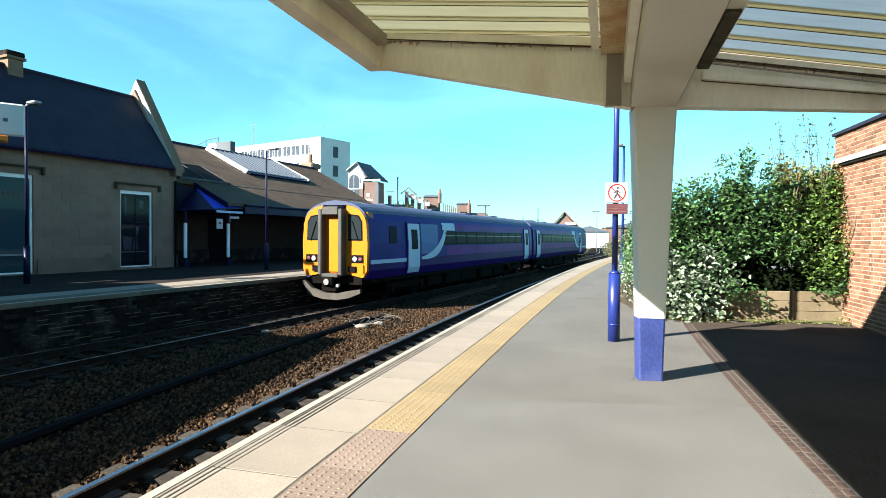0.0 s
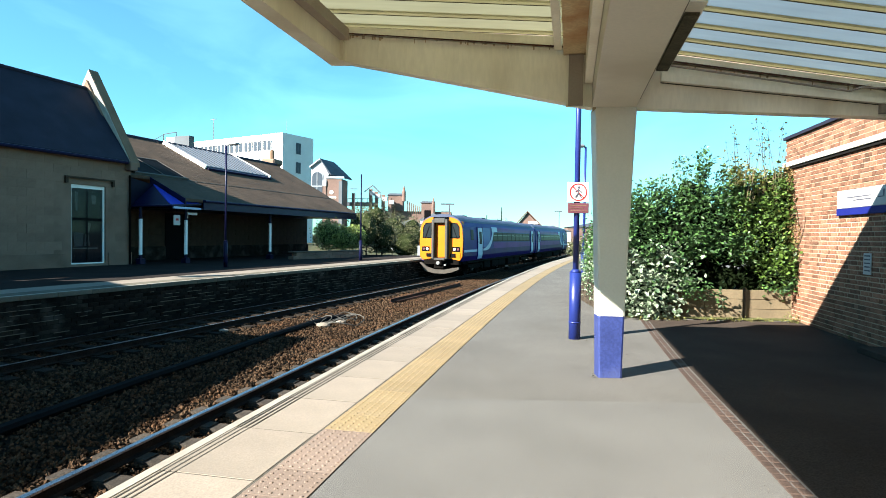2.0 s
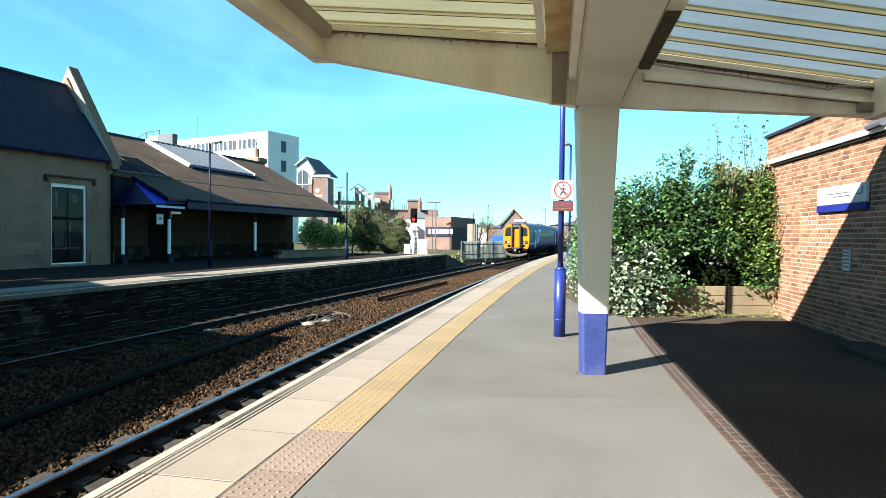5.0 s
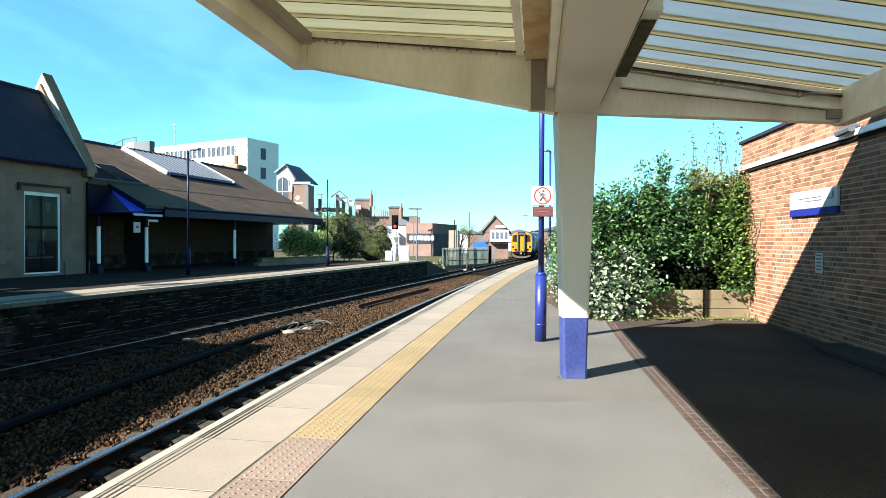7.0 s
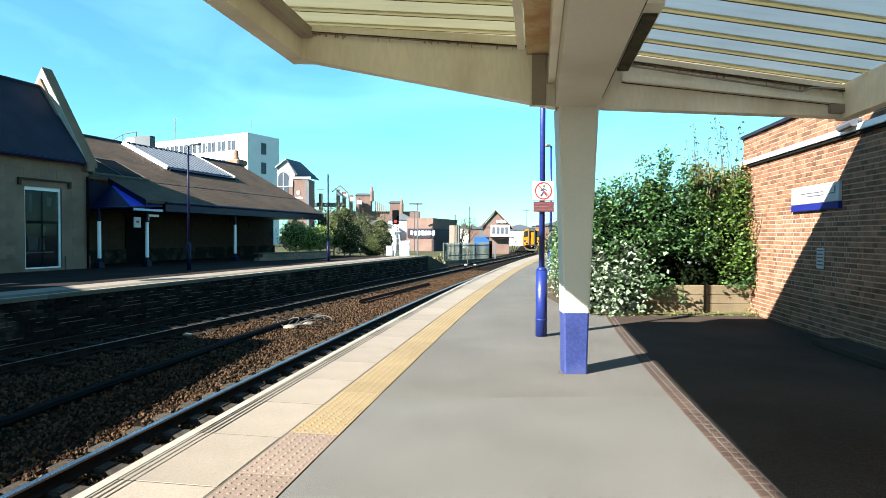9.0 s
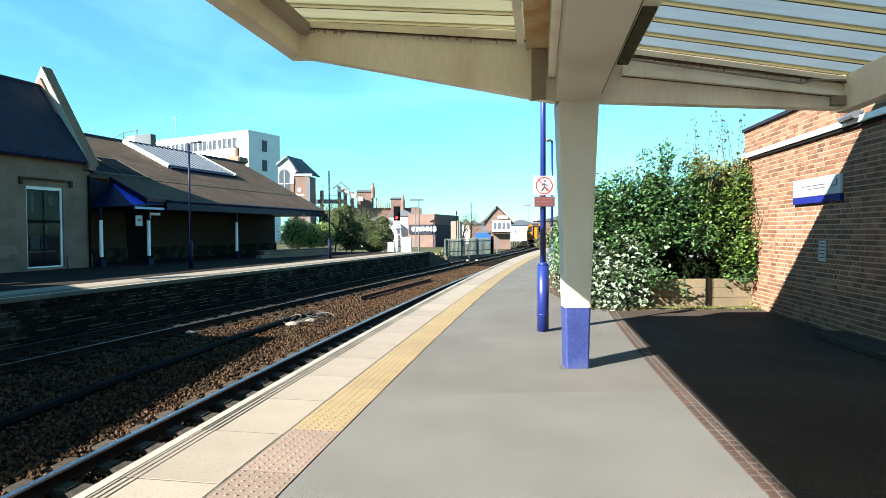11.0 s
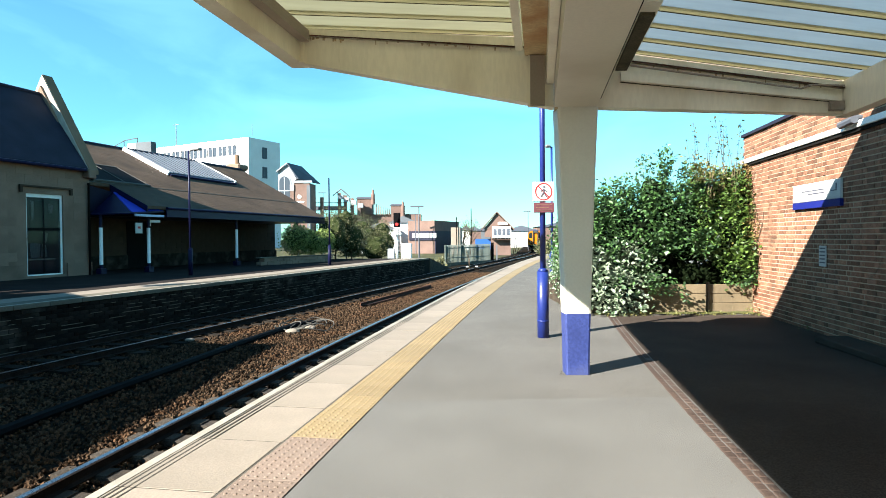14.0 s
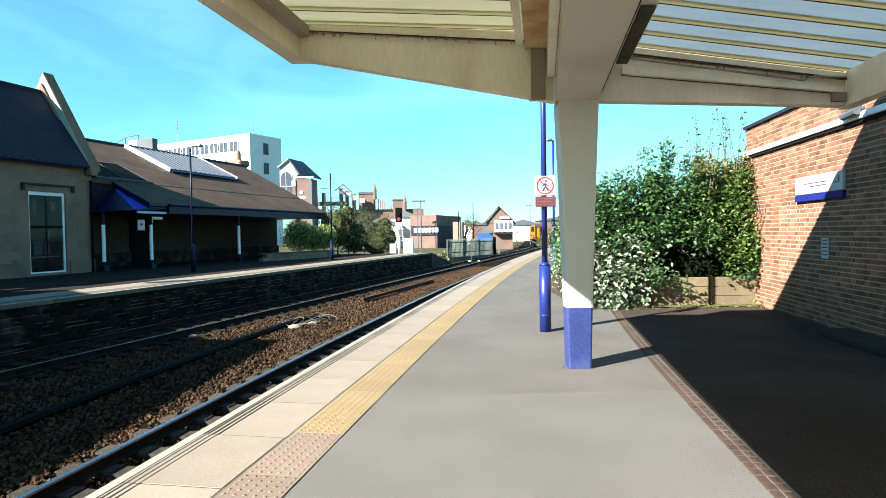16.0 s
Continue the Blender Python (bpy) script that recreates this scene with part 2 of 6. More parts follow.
    sign_blue=mat("sign_blue", (0.0111, 0.0166, 0.138), 0.4, var=0.05, bump=0.0),
    grey_text=mat("sign_lettering", (0.076, 0.076, 0.0988), 0.5, var=0.05, bump=0.0),
    glass=glass_mat("dark_window_glass", (0.015, 0.02, 0.022)),
    clear_glass=pane_mat("smoked_window_glass", 0.45),
    train_glass=glass_mat("train_glass", (0.010, 0.012, 0.02), 0.3, 0.008),
    glass_teal=glass_mat("teal_entrance_glass", (0.022, 0.045, 0.05)),
    black=mat("black_rubber", (0.00442, 0.00442, 0.00497), 0.6, var=0.2, bump=0.05, spec=0.03),
    under=mat("underframe_grime", (0.00582, 0.00494, 0.00436), 0.85, var=0.3, bump=0.2, spec=0.03),
    yellow=mat("cab_yellow", (0.46, 0.124, 0.0015), 0.4, scale=2, var=0.06, bump=0.0, stain=(0.305, 0.0945, 0.00727), amount=0.3),
    yellow_dark=mat("cab_door_orange", (0.276, 0.0727, 0.000727), 0.45, scale=2, var=0.06, bump=0.0),
    train_blue=mat("train_violet_blue", (0.018, 0.022, 0.15), 0.4, scale=0.6, var=0.15, bump=0.0, spec=0.03),
    train_purple=mat("train_purple", (0.085, 0.014, 0.17), 0.4, scale=0.6, var=0.2, bump=0.0, spec=0.03),
    train_navy=mat("train_navy", (0.016, 0.006, 0.085), 0.4, scale=0.6, var=0.15, bump=0.0, spec=0.03),
    train_pale=mat("train_pale_blue", (0.32, 0.42, 0.55), 0.5, scale=1, var=0.06, bump=0.0),
    train_mid=mat("train_mid_blue", (0.018, 0.075, 0.25), 0.5, scale=1, var=0.08, bump=0.0),
    train_roof=mat("train_roof_grey", (0.04, 0.055, 0.10), 0.55, scale=1.5, var=0.2, bump=0.05),
    gangway=mat("gangway_grey", (0.0456, 0.0456, 0.0418), 0.6, scale=3, var=0.15),
    plough=mat("dusty_plough", (0.0545, 0.048, 0.04), 0.8, scale=3, var=0.2),
    lens=mat("lamp_lens", (0.42, 0.42, 0.4), 0.2, var=0.05, bump=0.0),
    concrete=mat("white_concrete", (0.625, 0.625, 0.618), 0.8, scale=0.3, var=0.05, bump=0.05),
    concrete_grey=mat("grey_concrete", (0.0945, 0.105, 0.116), 0.85, scale=0.4, var=0.1, bump=0.05),
    # Pale blue-grey with the distance haze mixed into its colour.
    hazy_render=mat("haze_tinted_render", (0.247, 0.269, 0.291), 0.85, scale=0.5, var=0.08, bump=0.03),
    far_brick=mat("distant_brick", (0.14, 0.092, 0.076), 0.9, scale=0.5, var=0.15, bump=0.1),
    office_glass=glass_mat("office_window_glass", (0.05, 0.062, 0.078), 0.2, 0.15),
    far_roof=mat("distant_slate", (0.0727, 0.0836, 0.105), 0.8, scale=0.5, var=0.1, bump=0.05),
    metal_grey=mat("galvanised_steel", (0.199, 0.204, 0.204), 0.5, metal=0.6, scale=3, var=0.12, bump=0.05),
    fence_green=mat("green_grey_fence", (0.0938, 0.116, 0.105), 0.7, scale=2, var=0.15, random_ob=0.15),
    cable=mat("grey_cable", (0.07, 0.068, 0.06), 0.7, var=0.15, bump=0.0),
    boards=mat("retaining_boards", (0.145, 0.113, 0.0691), 0.85, scale=3, var=0.08, fine=30, bump=0.4, random_ob=0.12, stain=(0.0887, 0.0691, 0.0442), amount=0.5),
    grass=mat("rough_grass", (0.0387, 0.0414, 0.0138), 0.95, scale=0.4, var=0.4, fine=12, bump=0.8, stain=(0.111, 0.0938, 0.0497), amount=0.6),
    soil=mat("soil", (0.0442, 0.0332, 0.0221), 0.95, scale=2, var=0.3, bump=0.6),
    moss=mat("moss_strip", (0.085, 0.09, 0.03), 0.95, scale=5, var=0.3, bump=0.6),
    bark=mat("bark", (0.0553, 0.0414, 0.0276), 0.9, scale=6, var=0.25, bump=0.4),
    leaf=leaf_mat("laurel_leaf", (0.005, 0.018, 0.006), (0.056, 0.128, 0.033)),
    leaf_fresh=leaf_mat("fresh_laurel_leaf", (0.012, 0.032, 0.005), (0.085, 0.15, 0.025)),
    leaf_dry=leaf_mat("dry_creeper_leaf", (0.07, 0.05, 0.018), (0.3, 0.21, 0.1), 0.8),
    # Inner scrub colour: the crown's shade painted in, less deep than below.
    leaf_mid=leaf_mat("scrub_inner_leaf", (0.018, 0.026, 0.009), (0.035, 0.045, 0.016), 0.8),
    # Near-black leaf colour paints the shade inside laurel and ivy.
    leaf_dark=leaf_mat("shade_painted_leaf", (0.00218, 0.00509, 0.00145), (0.00436, 0.008, 0.00218), 0.8),
    # Leaf colour raised in place of sunlight on the far shrub.
    leaf_bright=leaf_mat("sun_brightened_laurel_leaf", (0.05, 0.09, 0.016), (0.27, 0.34, 0.09)),
    leaf_yellow=leaf_mat("yellowing_leaf", (0.04, 0.0545, 0.0102), (0.145, 0.134, 0.0364)),
    leaf_pale=leaf_mat("pale_ivy_leaf", (0.04, 0.08, 0.035), (0.26, 0.31, 0.22)),
    leaf_olive=leaf_mat("olive_leaf", (0.0218, 0.0305, 0.00872), (0.102, 0.0981, 0.0364), 0.6),
)


# ---- building helpers ----
def put_bm(name, bm, material, parent=None, label="", smooth=False):
    me = bpy.data.meshes.new(name)
    bm.to_mesh(me)
    bm.free()
    me.materials.append(material)
    if smooth:
        for p in me.polygons:
            p.use_smooth = True
    ob = new(name, me)
    ob.parent = parent
    if label:
        ob["label"] = label
    return ob


def part(name, bm, material, parent, label="", smooth=False):
    return put_bm(name, bm, material, parent, label, smooth)


def thing(name, m, label, category, group="", kind=""):
    ob = new(name)
    ob.empty_display_size = 0.2
    ob.matrix_world = m
    return tagged(ob, label, category, group, kind)


def struct(name, bm, material, label, category="", smooth=False):
    return tagged(put_bm(name, bm, material, None, "", smooth), label, category, "", "structure")


def piece(name, mesh, parent, m):
    ob = new(name, mesh)
    ob.parent = parent
    ob.matrix_basis = m
    return ob


def mesh_of(name, bm, material):
    me = bpy.data.meshes.new(name)
    bm.to_mesh(me)
    bm.free()
    me.materials.append(material)
    return me


def box(bm, x0, x1, y0, y1, z0, z1, bevel=0.0, m=None):
    r = bmesh.ops.create_cube(bm, size=1, matrix=Matrix.LocRotScale(((x0 + x1) / 2, (y0 + y1) / 2, (z0 + z1) / 2), None, (x1 - x0, y1 - y0, z1 - z0)))
    if bevel:
        es = {e for v in r["verts"] for e in v.link_edges}
        rb = bmesh.ops.bevel(bm, geom=list(es), offset=bevel, segments=1, affect="EDGES")
        vs = set(rb["verts"]) | {v for v in r["verts"] if v.is_valid}
        for f in rb["faces"]:
            vs |= set(f.verts)
    else:
        vs = r["verts"]
    if m is not None:
        bmesh.ops.transform(bm, matrix=m, verts=list(vs))
    return bm


def boxes(*rows, bevel=0.0):
    bm = bmesh.new()
    for r in rows:
        box(bm, *r, bevel=bevel)
    return bm


def tube(bm, p, q, r0, r1=None, n=10):
    p, q = Vector(p), Vector(q)
    d = q - p
    m = Matrix.Translation((p + q) / 2) @ d.to_track_quat("Z", "Y").to_matrix().to_4x4()
    bmesh.ops.create_cone(bm, cap_ends=True, segments=n, radius1=r0, radius2=r0 if r1 is None else r1, depth=d.length, matrix=m)
    return bm


def tubes(*rows, n=10):
    bm = bmesh.new()
    for r in rows:
        tube(bm, *r, n=n)
    return bm


def solid(bm, ring_a, ring_b):
    """A closed solid between two rings of equal length."""
    a = [bm.verts.new(p) for p in ring_a]
    b = [bm.verts.new(p) for p in ring_b]
    n = len(a)
    for i in range(n):
        bm.faces.new((a[i], a[(i + 1) % n], b[(i + 1) % n], b[i]))
    bm.faces.new(a[::-1])
    bm.faces.new(b)
    bmesh.ops.recalc_face_normals(bm, faces=bm.faces)
    return bm


def prism(poly, axis, lo, hi):
    """A polygon given in the two other axes, drawn out along axis from lo to hi."""
    def at(p, w):
        q = list(p)
        q.insert(axis, w)
        return q
    return solid(bmesh.new(), [at(p, lo) for p in poly], [at(p, hi) for p in poly])


def sweep(bm, pts, prof):
    """Draw the profile (side, up) along level points."""
    rings = []
    for i, p in enumerate(pts):
        a, b = pts[max(0, i - 1)], pts[min(len(pts) - 1, i + 1)]
        d = (Vector(b) - Vector(a)).to_2d().normalized()
        s = Vector((d.y, -d.x, 0))
        rings.append([bm.verts.new(Vector(p) + s * u + Vector((0, 0, w))) for u, w in prof])
    n = len(prof)
    for r, q in zip(rings, rings[1:]):
        for i in range(n):
            bm.faces.new((r[i], r[(i + 1) % n], q[(i + 1) % n], q[i]))
    bm.faces.new(rings[0][::-1])
    bm.faces.new(rings[-1])
    bmesh.ops.recalc_face_normals(bm, faces=bm.faces)
    return bm


def scatter(name, verts, faces, places, turns, sizes, material, parent=None):
    """Many small copies of one shape in a single mesh."""
    v = np.array(verts, float)
    n, k = len(places), len(v)
    out = np.einsum("nij,kj->nki", turns, v) * np.asarray(sizes).reshape(n, 1, -1) + np.asarray(places)[:, None, :]
    fs = (np.array(faces)[None] + (np.arange(n) * k)[:, None, None]).reshape(-1, len(faces[0]))
    me = bpy.data.meshes.new(name)
    me.from_pydata(out.reshape(-1, 3).tolist(), [], fs.tolist())
    me.materials.append(material)
    ob = new(name, me)
    ob.parent = parent
    return ob


def random_turns(rng, n, flat=1.0):
    a, b, c = rng.uniform(0, 2 * np.pi, n), rng.uniform(-1, 1, n) * flat, rng.uniform(-1, 1, n) * flat
    ca, sa, cb, sb, cc, sc = np.cos(a), np.sin(a), np.cos(b), np.sin(b), np.cos(c), np.sin(c)
    z, o = np.zeros(n), np.ones(n)
    rz = np.stack([ca, -sa, z, sa, ca, z, z, z, o], 1).reshape(n, 3, 3)
    rx = np.stack([o, z, z, z, cb, -sb, z, sb, cb], 1).reshape(n, 3, 3)
    ry = np.stack([cc, z, sc, z, o, z, -sc, z, cc], 1).reshape(n, 3, 3)
    return rz @ rx @ ry


LEAF_V = [(0, 0, 0), (0.32, 0.5, 0.06), (0, 1, -0.05), (-0.32, 0.5, 0.06)]
LEAF_F = [(0, 1, 2), (0, 2, 3)]
STONE_V = [(0.5, 0.1, 0), (-0.45, 0.15, 0.05), (0.05, 0.5, -0.05), (0, -0.5, 0.06), (0.08, 0, 0.42), (0, 0.05, -0.4)]
STONE_F = [(0, 2, 4), (2, 1, 4), (1, 3, 4), (3, 0, 4), (2, 0, 5), (1, 2, 5), (3, 1, 5), (0, 3, 5)]


# ---- lines of the plan ----
def edge_x(y):
    return -2.735 + 0.157 * y + 0.001365 * y * y


def edge_dir(y):
    return Vector((0.157 + 0.00273 * y, 1, 0)).normalized()


def near_side(y, off, z=0.0):
    """A point off metres to the right of the near platform's edge."""
    d = edge_dir(y)
    return Vector((edge_x(y) + d.y * off, y - d.x * off, z))


def far_centre(y):
    """Middle of the far track: straight, then easing to the left beyond the signal box."""
    if y < 72:
        return -12.3 + 0.30 * y
    w = min(y, 104) - 72
    x = -12.3 + 0.30 * 72 + 0.30 * w - 0.00227 * w * w
    return x + max(0, y - 104) * (0.30 - 0.00454 * 32)


OPP_Z = 0.07


def opp_x(y):
    return -13.8 + 0.30 * y


D = Vector((0.2873, 0.9578, 0))
N = Vector((-0.9578, 0.2873, 0))
CORNER = Vector((-15.35, 25.7, OPP_Z))
STATION = Matrix(((D.x, N.x, 0, CORNER.x), (D.y, N.y, 0, CORNER.y), (0, 0, 1, CORNER.z), (0, 0, 0, 1)))


# ---- ground and track bed ----
rng = np.random.default_rng(5)
bm = bmesh.new()
bmesh.ops.create_grid(bm, x_segments=2, y_segments=2, size=2500, matrix=Matrix.Translation((0, 800, -1.32)))
struct("ground", bm, M["grass"], "rough grass and earth reaching to the horizon", "ground")
ys = [-14 + 4 * i for i in range(52)]
bm = bmesh.new()
left = [bm.verts.new((far_centre(y) - 3.2, y, -1.13)) for y in ys]
right = [bm.verts.new((max(edge_x(y) + 0.4, far_centre(y) + 3.4) if y < 62 else far_centre(y) + 7.5, y, -1.13)) for y in ys]
for i in range(len(ys) - 1):
    bm.faces.new((left[i], right[i], right[i + 1], left[i + 1]))
struct("track_bed", bm, M["ballast"], "brown stone ballast bed under the tracks", "track bed")

# loose stones
n = 85000
py = 4.0 + 40 * rng.random(n) ** 1.7
lo, hi = np.array([opp_x(y) + 0.1 for y in py]), np.array([edge_x(y) - 0.1 for y in py])
px = lo + (hi - lo) * rng.random(n)
sz = rng.uniform(0.03, 0.07, n) * (1 + py / 50)
stones = scatter("ballast_stones", STONE_V, STONE_F, np.stack([px, py, -1.125 + rng.uniform(0, 0.035, n)], 1), random_turns(rng, n, 3), sz, M["stone"])
tagged(stones, "loose brown ballast stones between the tracks", "ballast", "", "stuff")

RAIL = [(-0.07, 0), (0.07, 0), (0.07, 0.015), (0.012, 0.03), (0.012, 0.115), (0.036, 0.125), (0.036, 0.148), (-0.036, 0.148), (-0.036, 0.125), (-0.012, 0.115), (-0.012, 0.03), (-0.07, 0.015)]
HEAD_WORN = [(-0.03, 0.1485), (0.03, 0.1485), (0.03, 0.152), (-0.03, 0.152)]
HEAD = [(-0.038, 0.126), (0.038, 0.126), (0.038, 0.15), (0.03, 0.153), (-0.03, 0.153), (-0.038, 0.15)]
sleeper_near = mesh_of("sleeper", boxes((-1.25, 1.25, -0.125, 0.125, -0.14, 0.03), (-0.95, -0.55, -0.11, 0.11, 0.03, 0.05), (0.55, 0.95, -0.11, 0.11, 0.03, 0.05)), M["sleeper"])
sleeper_far = mesh_of("sleeper", boxes((-1.28, 1.28, -0.125, 0.125, -0.14, 0.03), (-0.95, -0.55, -0.09, 0.09, 0.03, 0.05), (0.55, 0.95, -0.09, 0.09, 0.03, 0.05)), M["sleeper_wood"])


def track(name, line, y0, y1, gap, mesh, label, head):
    t = thing(name, pose(0, 0, -1.085), label, "railway track", "", "structure")
    yy = [y0 + (y1 - y0) * i / 120 for i in range(121)]
    mid = [Vector((line(y), y, 0)) for y in yy]
    for side in (-0.7535, 0.7535):
        pts = []
        for i, p in enumerate(mid):
            d = (mid[min(120, i + 1)] - mid[max(0, i - 1)]).normalized()
            pts.append(p + Vector((d.y, -d.x, 0)) * side + Vector((0, 0, 0.03)))
        r = part("rail", sweep(bmesh.new(), pts, RAIL), M["rail"], t, "brown-sided steel rail")
        part("rail_head", sweep(bmesh.new(), pts, head), M["rail_top"], r, "polished running surface")
    y = y0
    k = 0
    while y < min(y1, 105):
        d = Vector((line(y + 0.3) - line(y - 0.3), 0.6, 0)).normalized()
        piece("sleeper", mesh, t, pose(line(y), y, rng.uniform(-0.012, 0.004), 0, 0, -math.degrees(math.atan2(d.x, d.y)) + rng.uniform(-0.6, 0.6)))
        y += gap * d.y
        k += 1


track("near_track", lambda y: edge_x(y) - 1.47 * (1 + 0.5 * (0.157 + 0.00273 * y) ** 2), -6, 62, 0.6, sleeper_near, "railway track on concrete sleepers beside the near platform", HEAD)
track("far_track", far_centre, 2, 190, 0.66, sleeper_far, "railway track on dark sleepers beside the far platform", HEAD_WORN)

# spare rail, cables and marker boxes lying between the tracks
bm = bmesh.new()
sweep(bm, [Vector((-3.15, 22.6, -1.08)), Vector((-0.6, 31.2, -1.08))], RAIL)
sweep(bm, [Vector((-3.0, 22.9, -1.08)), Vector((-2.1, 25.6, -1.08))], [(-0.02, 0), (0.1, 0), (0.1, 0.05), (-0.02, 0.05)])
tagged(put_bm("spare_rail", bm, M["rust"]), "rusted spare rail lying on the ballast between tracks", "rail")
bm = bmesh.new()
for k in range(6):
    cx, cy, r = -4.55 + 0.16 * k, 17.5 + 0.2 * ((k * 7) % 5 - 2), 0.26 + 0.08 * (k % 3)
    ring = [Vector((cx + r * (1.3 + 0.3 * math.sin(3 * a + k)) * math.cos(a), cy + r * 2.2 * math.sin(a), -1.0 + 0.09 * math.sin(2 * a + k))) for a in [i * 0.3 + k for i in range(15 + 2 * k)]]
    for p, q in zip(ring, ring[1:]):
        tube(bm, p, q, 0.014, n=5)
tagged(put_bm("cable_coil", bm, M["cable"]), "loose coil of grey lineside cable on the ballast", "cable")
bm = bmesh.new()
hose = [(-6.2, 6.2), (-6.02, 8.05), (-5.83, 9.65), (-5.47, 11.9), (-5.07, 14.7), (-4.7, 16.6), (-4.45, 17.6), (-4.0, 18.3)]
for p, q in zip(hose, hose[1:]):
    tube(bm, (*p, -1.05), (*q, -1.05), 0.085, n=8)
tagged(put_bm("cable_trough", bm, M["black"]), "thick black cable run along the ballast between tracks", "cable")
for x, y, w in ((-4.25, 16.6, 0.16), (-6.6, 15.3, 0.1), (-3.9, 17.3, 0.12)):
    bm = bmesh.new()
    bmesh.ops.create_icosphere(bm, subdivisions=2, radius=w, matrix=Matrix.Translation((x, y, -1.06)) @ Matrix.Diagonal((1.3, 0.9, 0.5, 1)))
    tagged(put_bm("stone", bm, M["coping"]), "pale stone lying on the brown ballast", "stone", "pale stones")
for x, y in ((2.0, 46.5), (2.75, 46.7)):
    t = thing("track_marker", pose(x, y, -1.12), "small white-topped box beside the track", "trackside box", "trackside boxes")
    part("box", boxes((-0.15, 0.15, -0.15, 0.15, 0, 0.3), bevel=0.02), M["under"], t)
    part("lid", boxes((-0.1, 0.1, -0.11, 0.11, 0.302, 0.42), bevel=0.03), M["sign_white"], t, "white lid")

# ---- near platform ----
PY = [-12 + 2.0 * i for i in range(41)]
base = bmesh.new()
top = [(near_side(y, 1.19), Vector((13.0 + 0.16 * y, y, 0))) for y in PY]
a = [base.verts.new(p) for p, q in top]
b = [base.verts.new(q) for p, q in top]
a2 = [base.verts.new(p - Vector((0, 0, 1.3))) for p, q in top]
for i in range(len(PY) - 1):
    base.faces.new((a[i], b[i], b[i + 1], a[i + 1]))
    base.faces.new((a2[i], a[i], a[i + 1], a2[i + 1]))
platform = struct("platform_near", base, M["asphalt"], "grey asphalt platform with stone edge", "platform")
face = sweep(bmesh.new(), [near_side(y, 0.1) for y in PY], [(0, -1.3), (1.1, -1.3), (1.1, -0.06), (0, -0.06)])
part("platform_wall", face, M["dark_brick_joined"], platform, "sooty brick platform face")
slab_mesh = mesh_of("coping_slab", boxes((0.002, 0.762, -0.4435, 0.4435, -0.07, 0.004), bevel=0.002), M["coping"])
line_mesh = mesh_of("white_line", boxes((0.012, 0.085, -0.45, 0.45, 0.003, 0.008)), M["white_line"])
groove_mesh = mesh_of("groove", boxes((0.105, 0.118, -0.45, 0.45, 0.002, 0.0065), (0.15, 0.163, -0.45, 0.45, 0.002, 0.0065), (0.195, 0.206, -0.45, 0.45, 0.002, 0.0065)), M["groove"])


def dots(material, many):
    bm = boxes((-0.2, 0.2, -0.199, 0.199, -0.05, 0.006))
    if many:
        for i in range(6):
            for j in range(6):
                bmesh.ops.create_cone(bm, cap_ends=True, segments=6, radius1=0.0135, radius2=0.008, depth=0.006, matrix=Matrix.Translation((-0.1665 + i * 0.0666, -0.1665 + j * 0.0666, 0.009)))
    return mesh_of("tactile_paver", bm, material)


pink_dots, buff_dots, buff_plain = dots(M["tactile_pink"], True), dots(M["tactile"], True), dots(M["tactile"], False)
joint = sweep(bmesh.new(), [near_side(y, 0) for y in PY], [(0.1, -0.3), (1.19, -0.3), (1.19, 0.002), (0.1, 0.002)])
part("joint_bed", joint, M["groove"], platform)


def along(step, y0, y1):
    y = y0
    while y < y1:
        d = edge_dir(y)
        yield y, -math.degrees(math.atan2(d.x, d.y))
        y += step * d.y


for y, a in along(0.9, -11.0, 62):
    p = near_side(y, 0)
    piece("coping_slab", slab_mesh, platform, pose(p.x, p.y, rng.uniform(-0.002, 0.002), 0, 0, a + rng.uniform(-0.15, 0.15)))
    if y > 0:
        piece("white_line", line_mesh, platform, pose(p.x, p.y, 0.001, 0, 0, a))
        if y < 30:
            piece("groove", groove_mesh, platform, pose(p.x, p.y, 0.001, 0, 0, a))
for y, a in along(0.402, -11.0, 62):
    p = near_side(y, 0.985)
    piece("tactile_paver", pink_dots if y < 4.7 else buff_dots if y < 16 else buff_plain, platform, pose(p.x, p.y, rng.uniform(-0.0015, 0.0015), 0, 0, a + rng.uniform(-0.3, 0.3)))

# brick channel between the open platform and the sheltered side
chan = mesh_of("channel_brick", boxes((-0.07, -0.003, -0.05, 0.05, -0.04, 0.006), (0.003, 0.07, -0.05, 0.05, -0.04, 0.004), bevel=0.006), M["drain"])
for i in range(90):
    f = i / 89
    y = 2.0 + 9.4 * f
    x = 1.78 + 0.122 * (y - 2.0) + 0.004 * (y - 2.0) ** 2
    piece("channel_brick", chan, platform, pose(x, y, rng.uniform(-0.003, 0.002), 0, 0, -8.5 - 0.4 * (y - 2)))
# Dark sheet paints the shade under the canopy onto the platform.
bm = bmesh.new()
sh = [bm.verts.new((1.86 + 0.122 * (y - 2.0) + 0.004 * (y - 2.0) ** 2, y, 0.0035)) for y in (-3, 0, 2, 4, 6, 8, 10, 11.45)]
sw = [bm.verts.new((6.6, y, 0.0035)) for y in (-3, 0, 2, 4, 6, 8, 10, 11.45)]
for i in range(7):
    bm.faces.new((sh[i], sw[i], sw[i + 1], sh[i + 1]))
part("old_surface", bm, M["asphalt_dark"], platform, "dark sheet painting the canopy's shade on the asphalt")
bm = bmesh.new()
ya = [5.75 + 1.5 * i for i in range(24)]
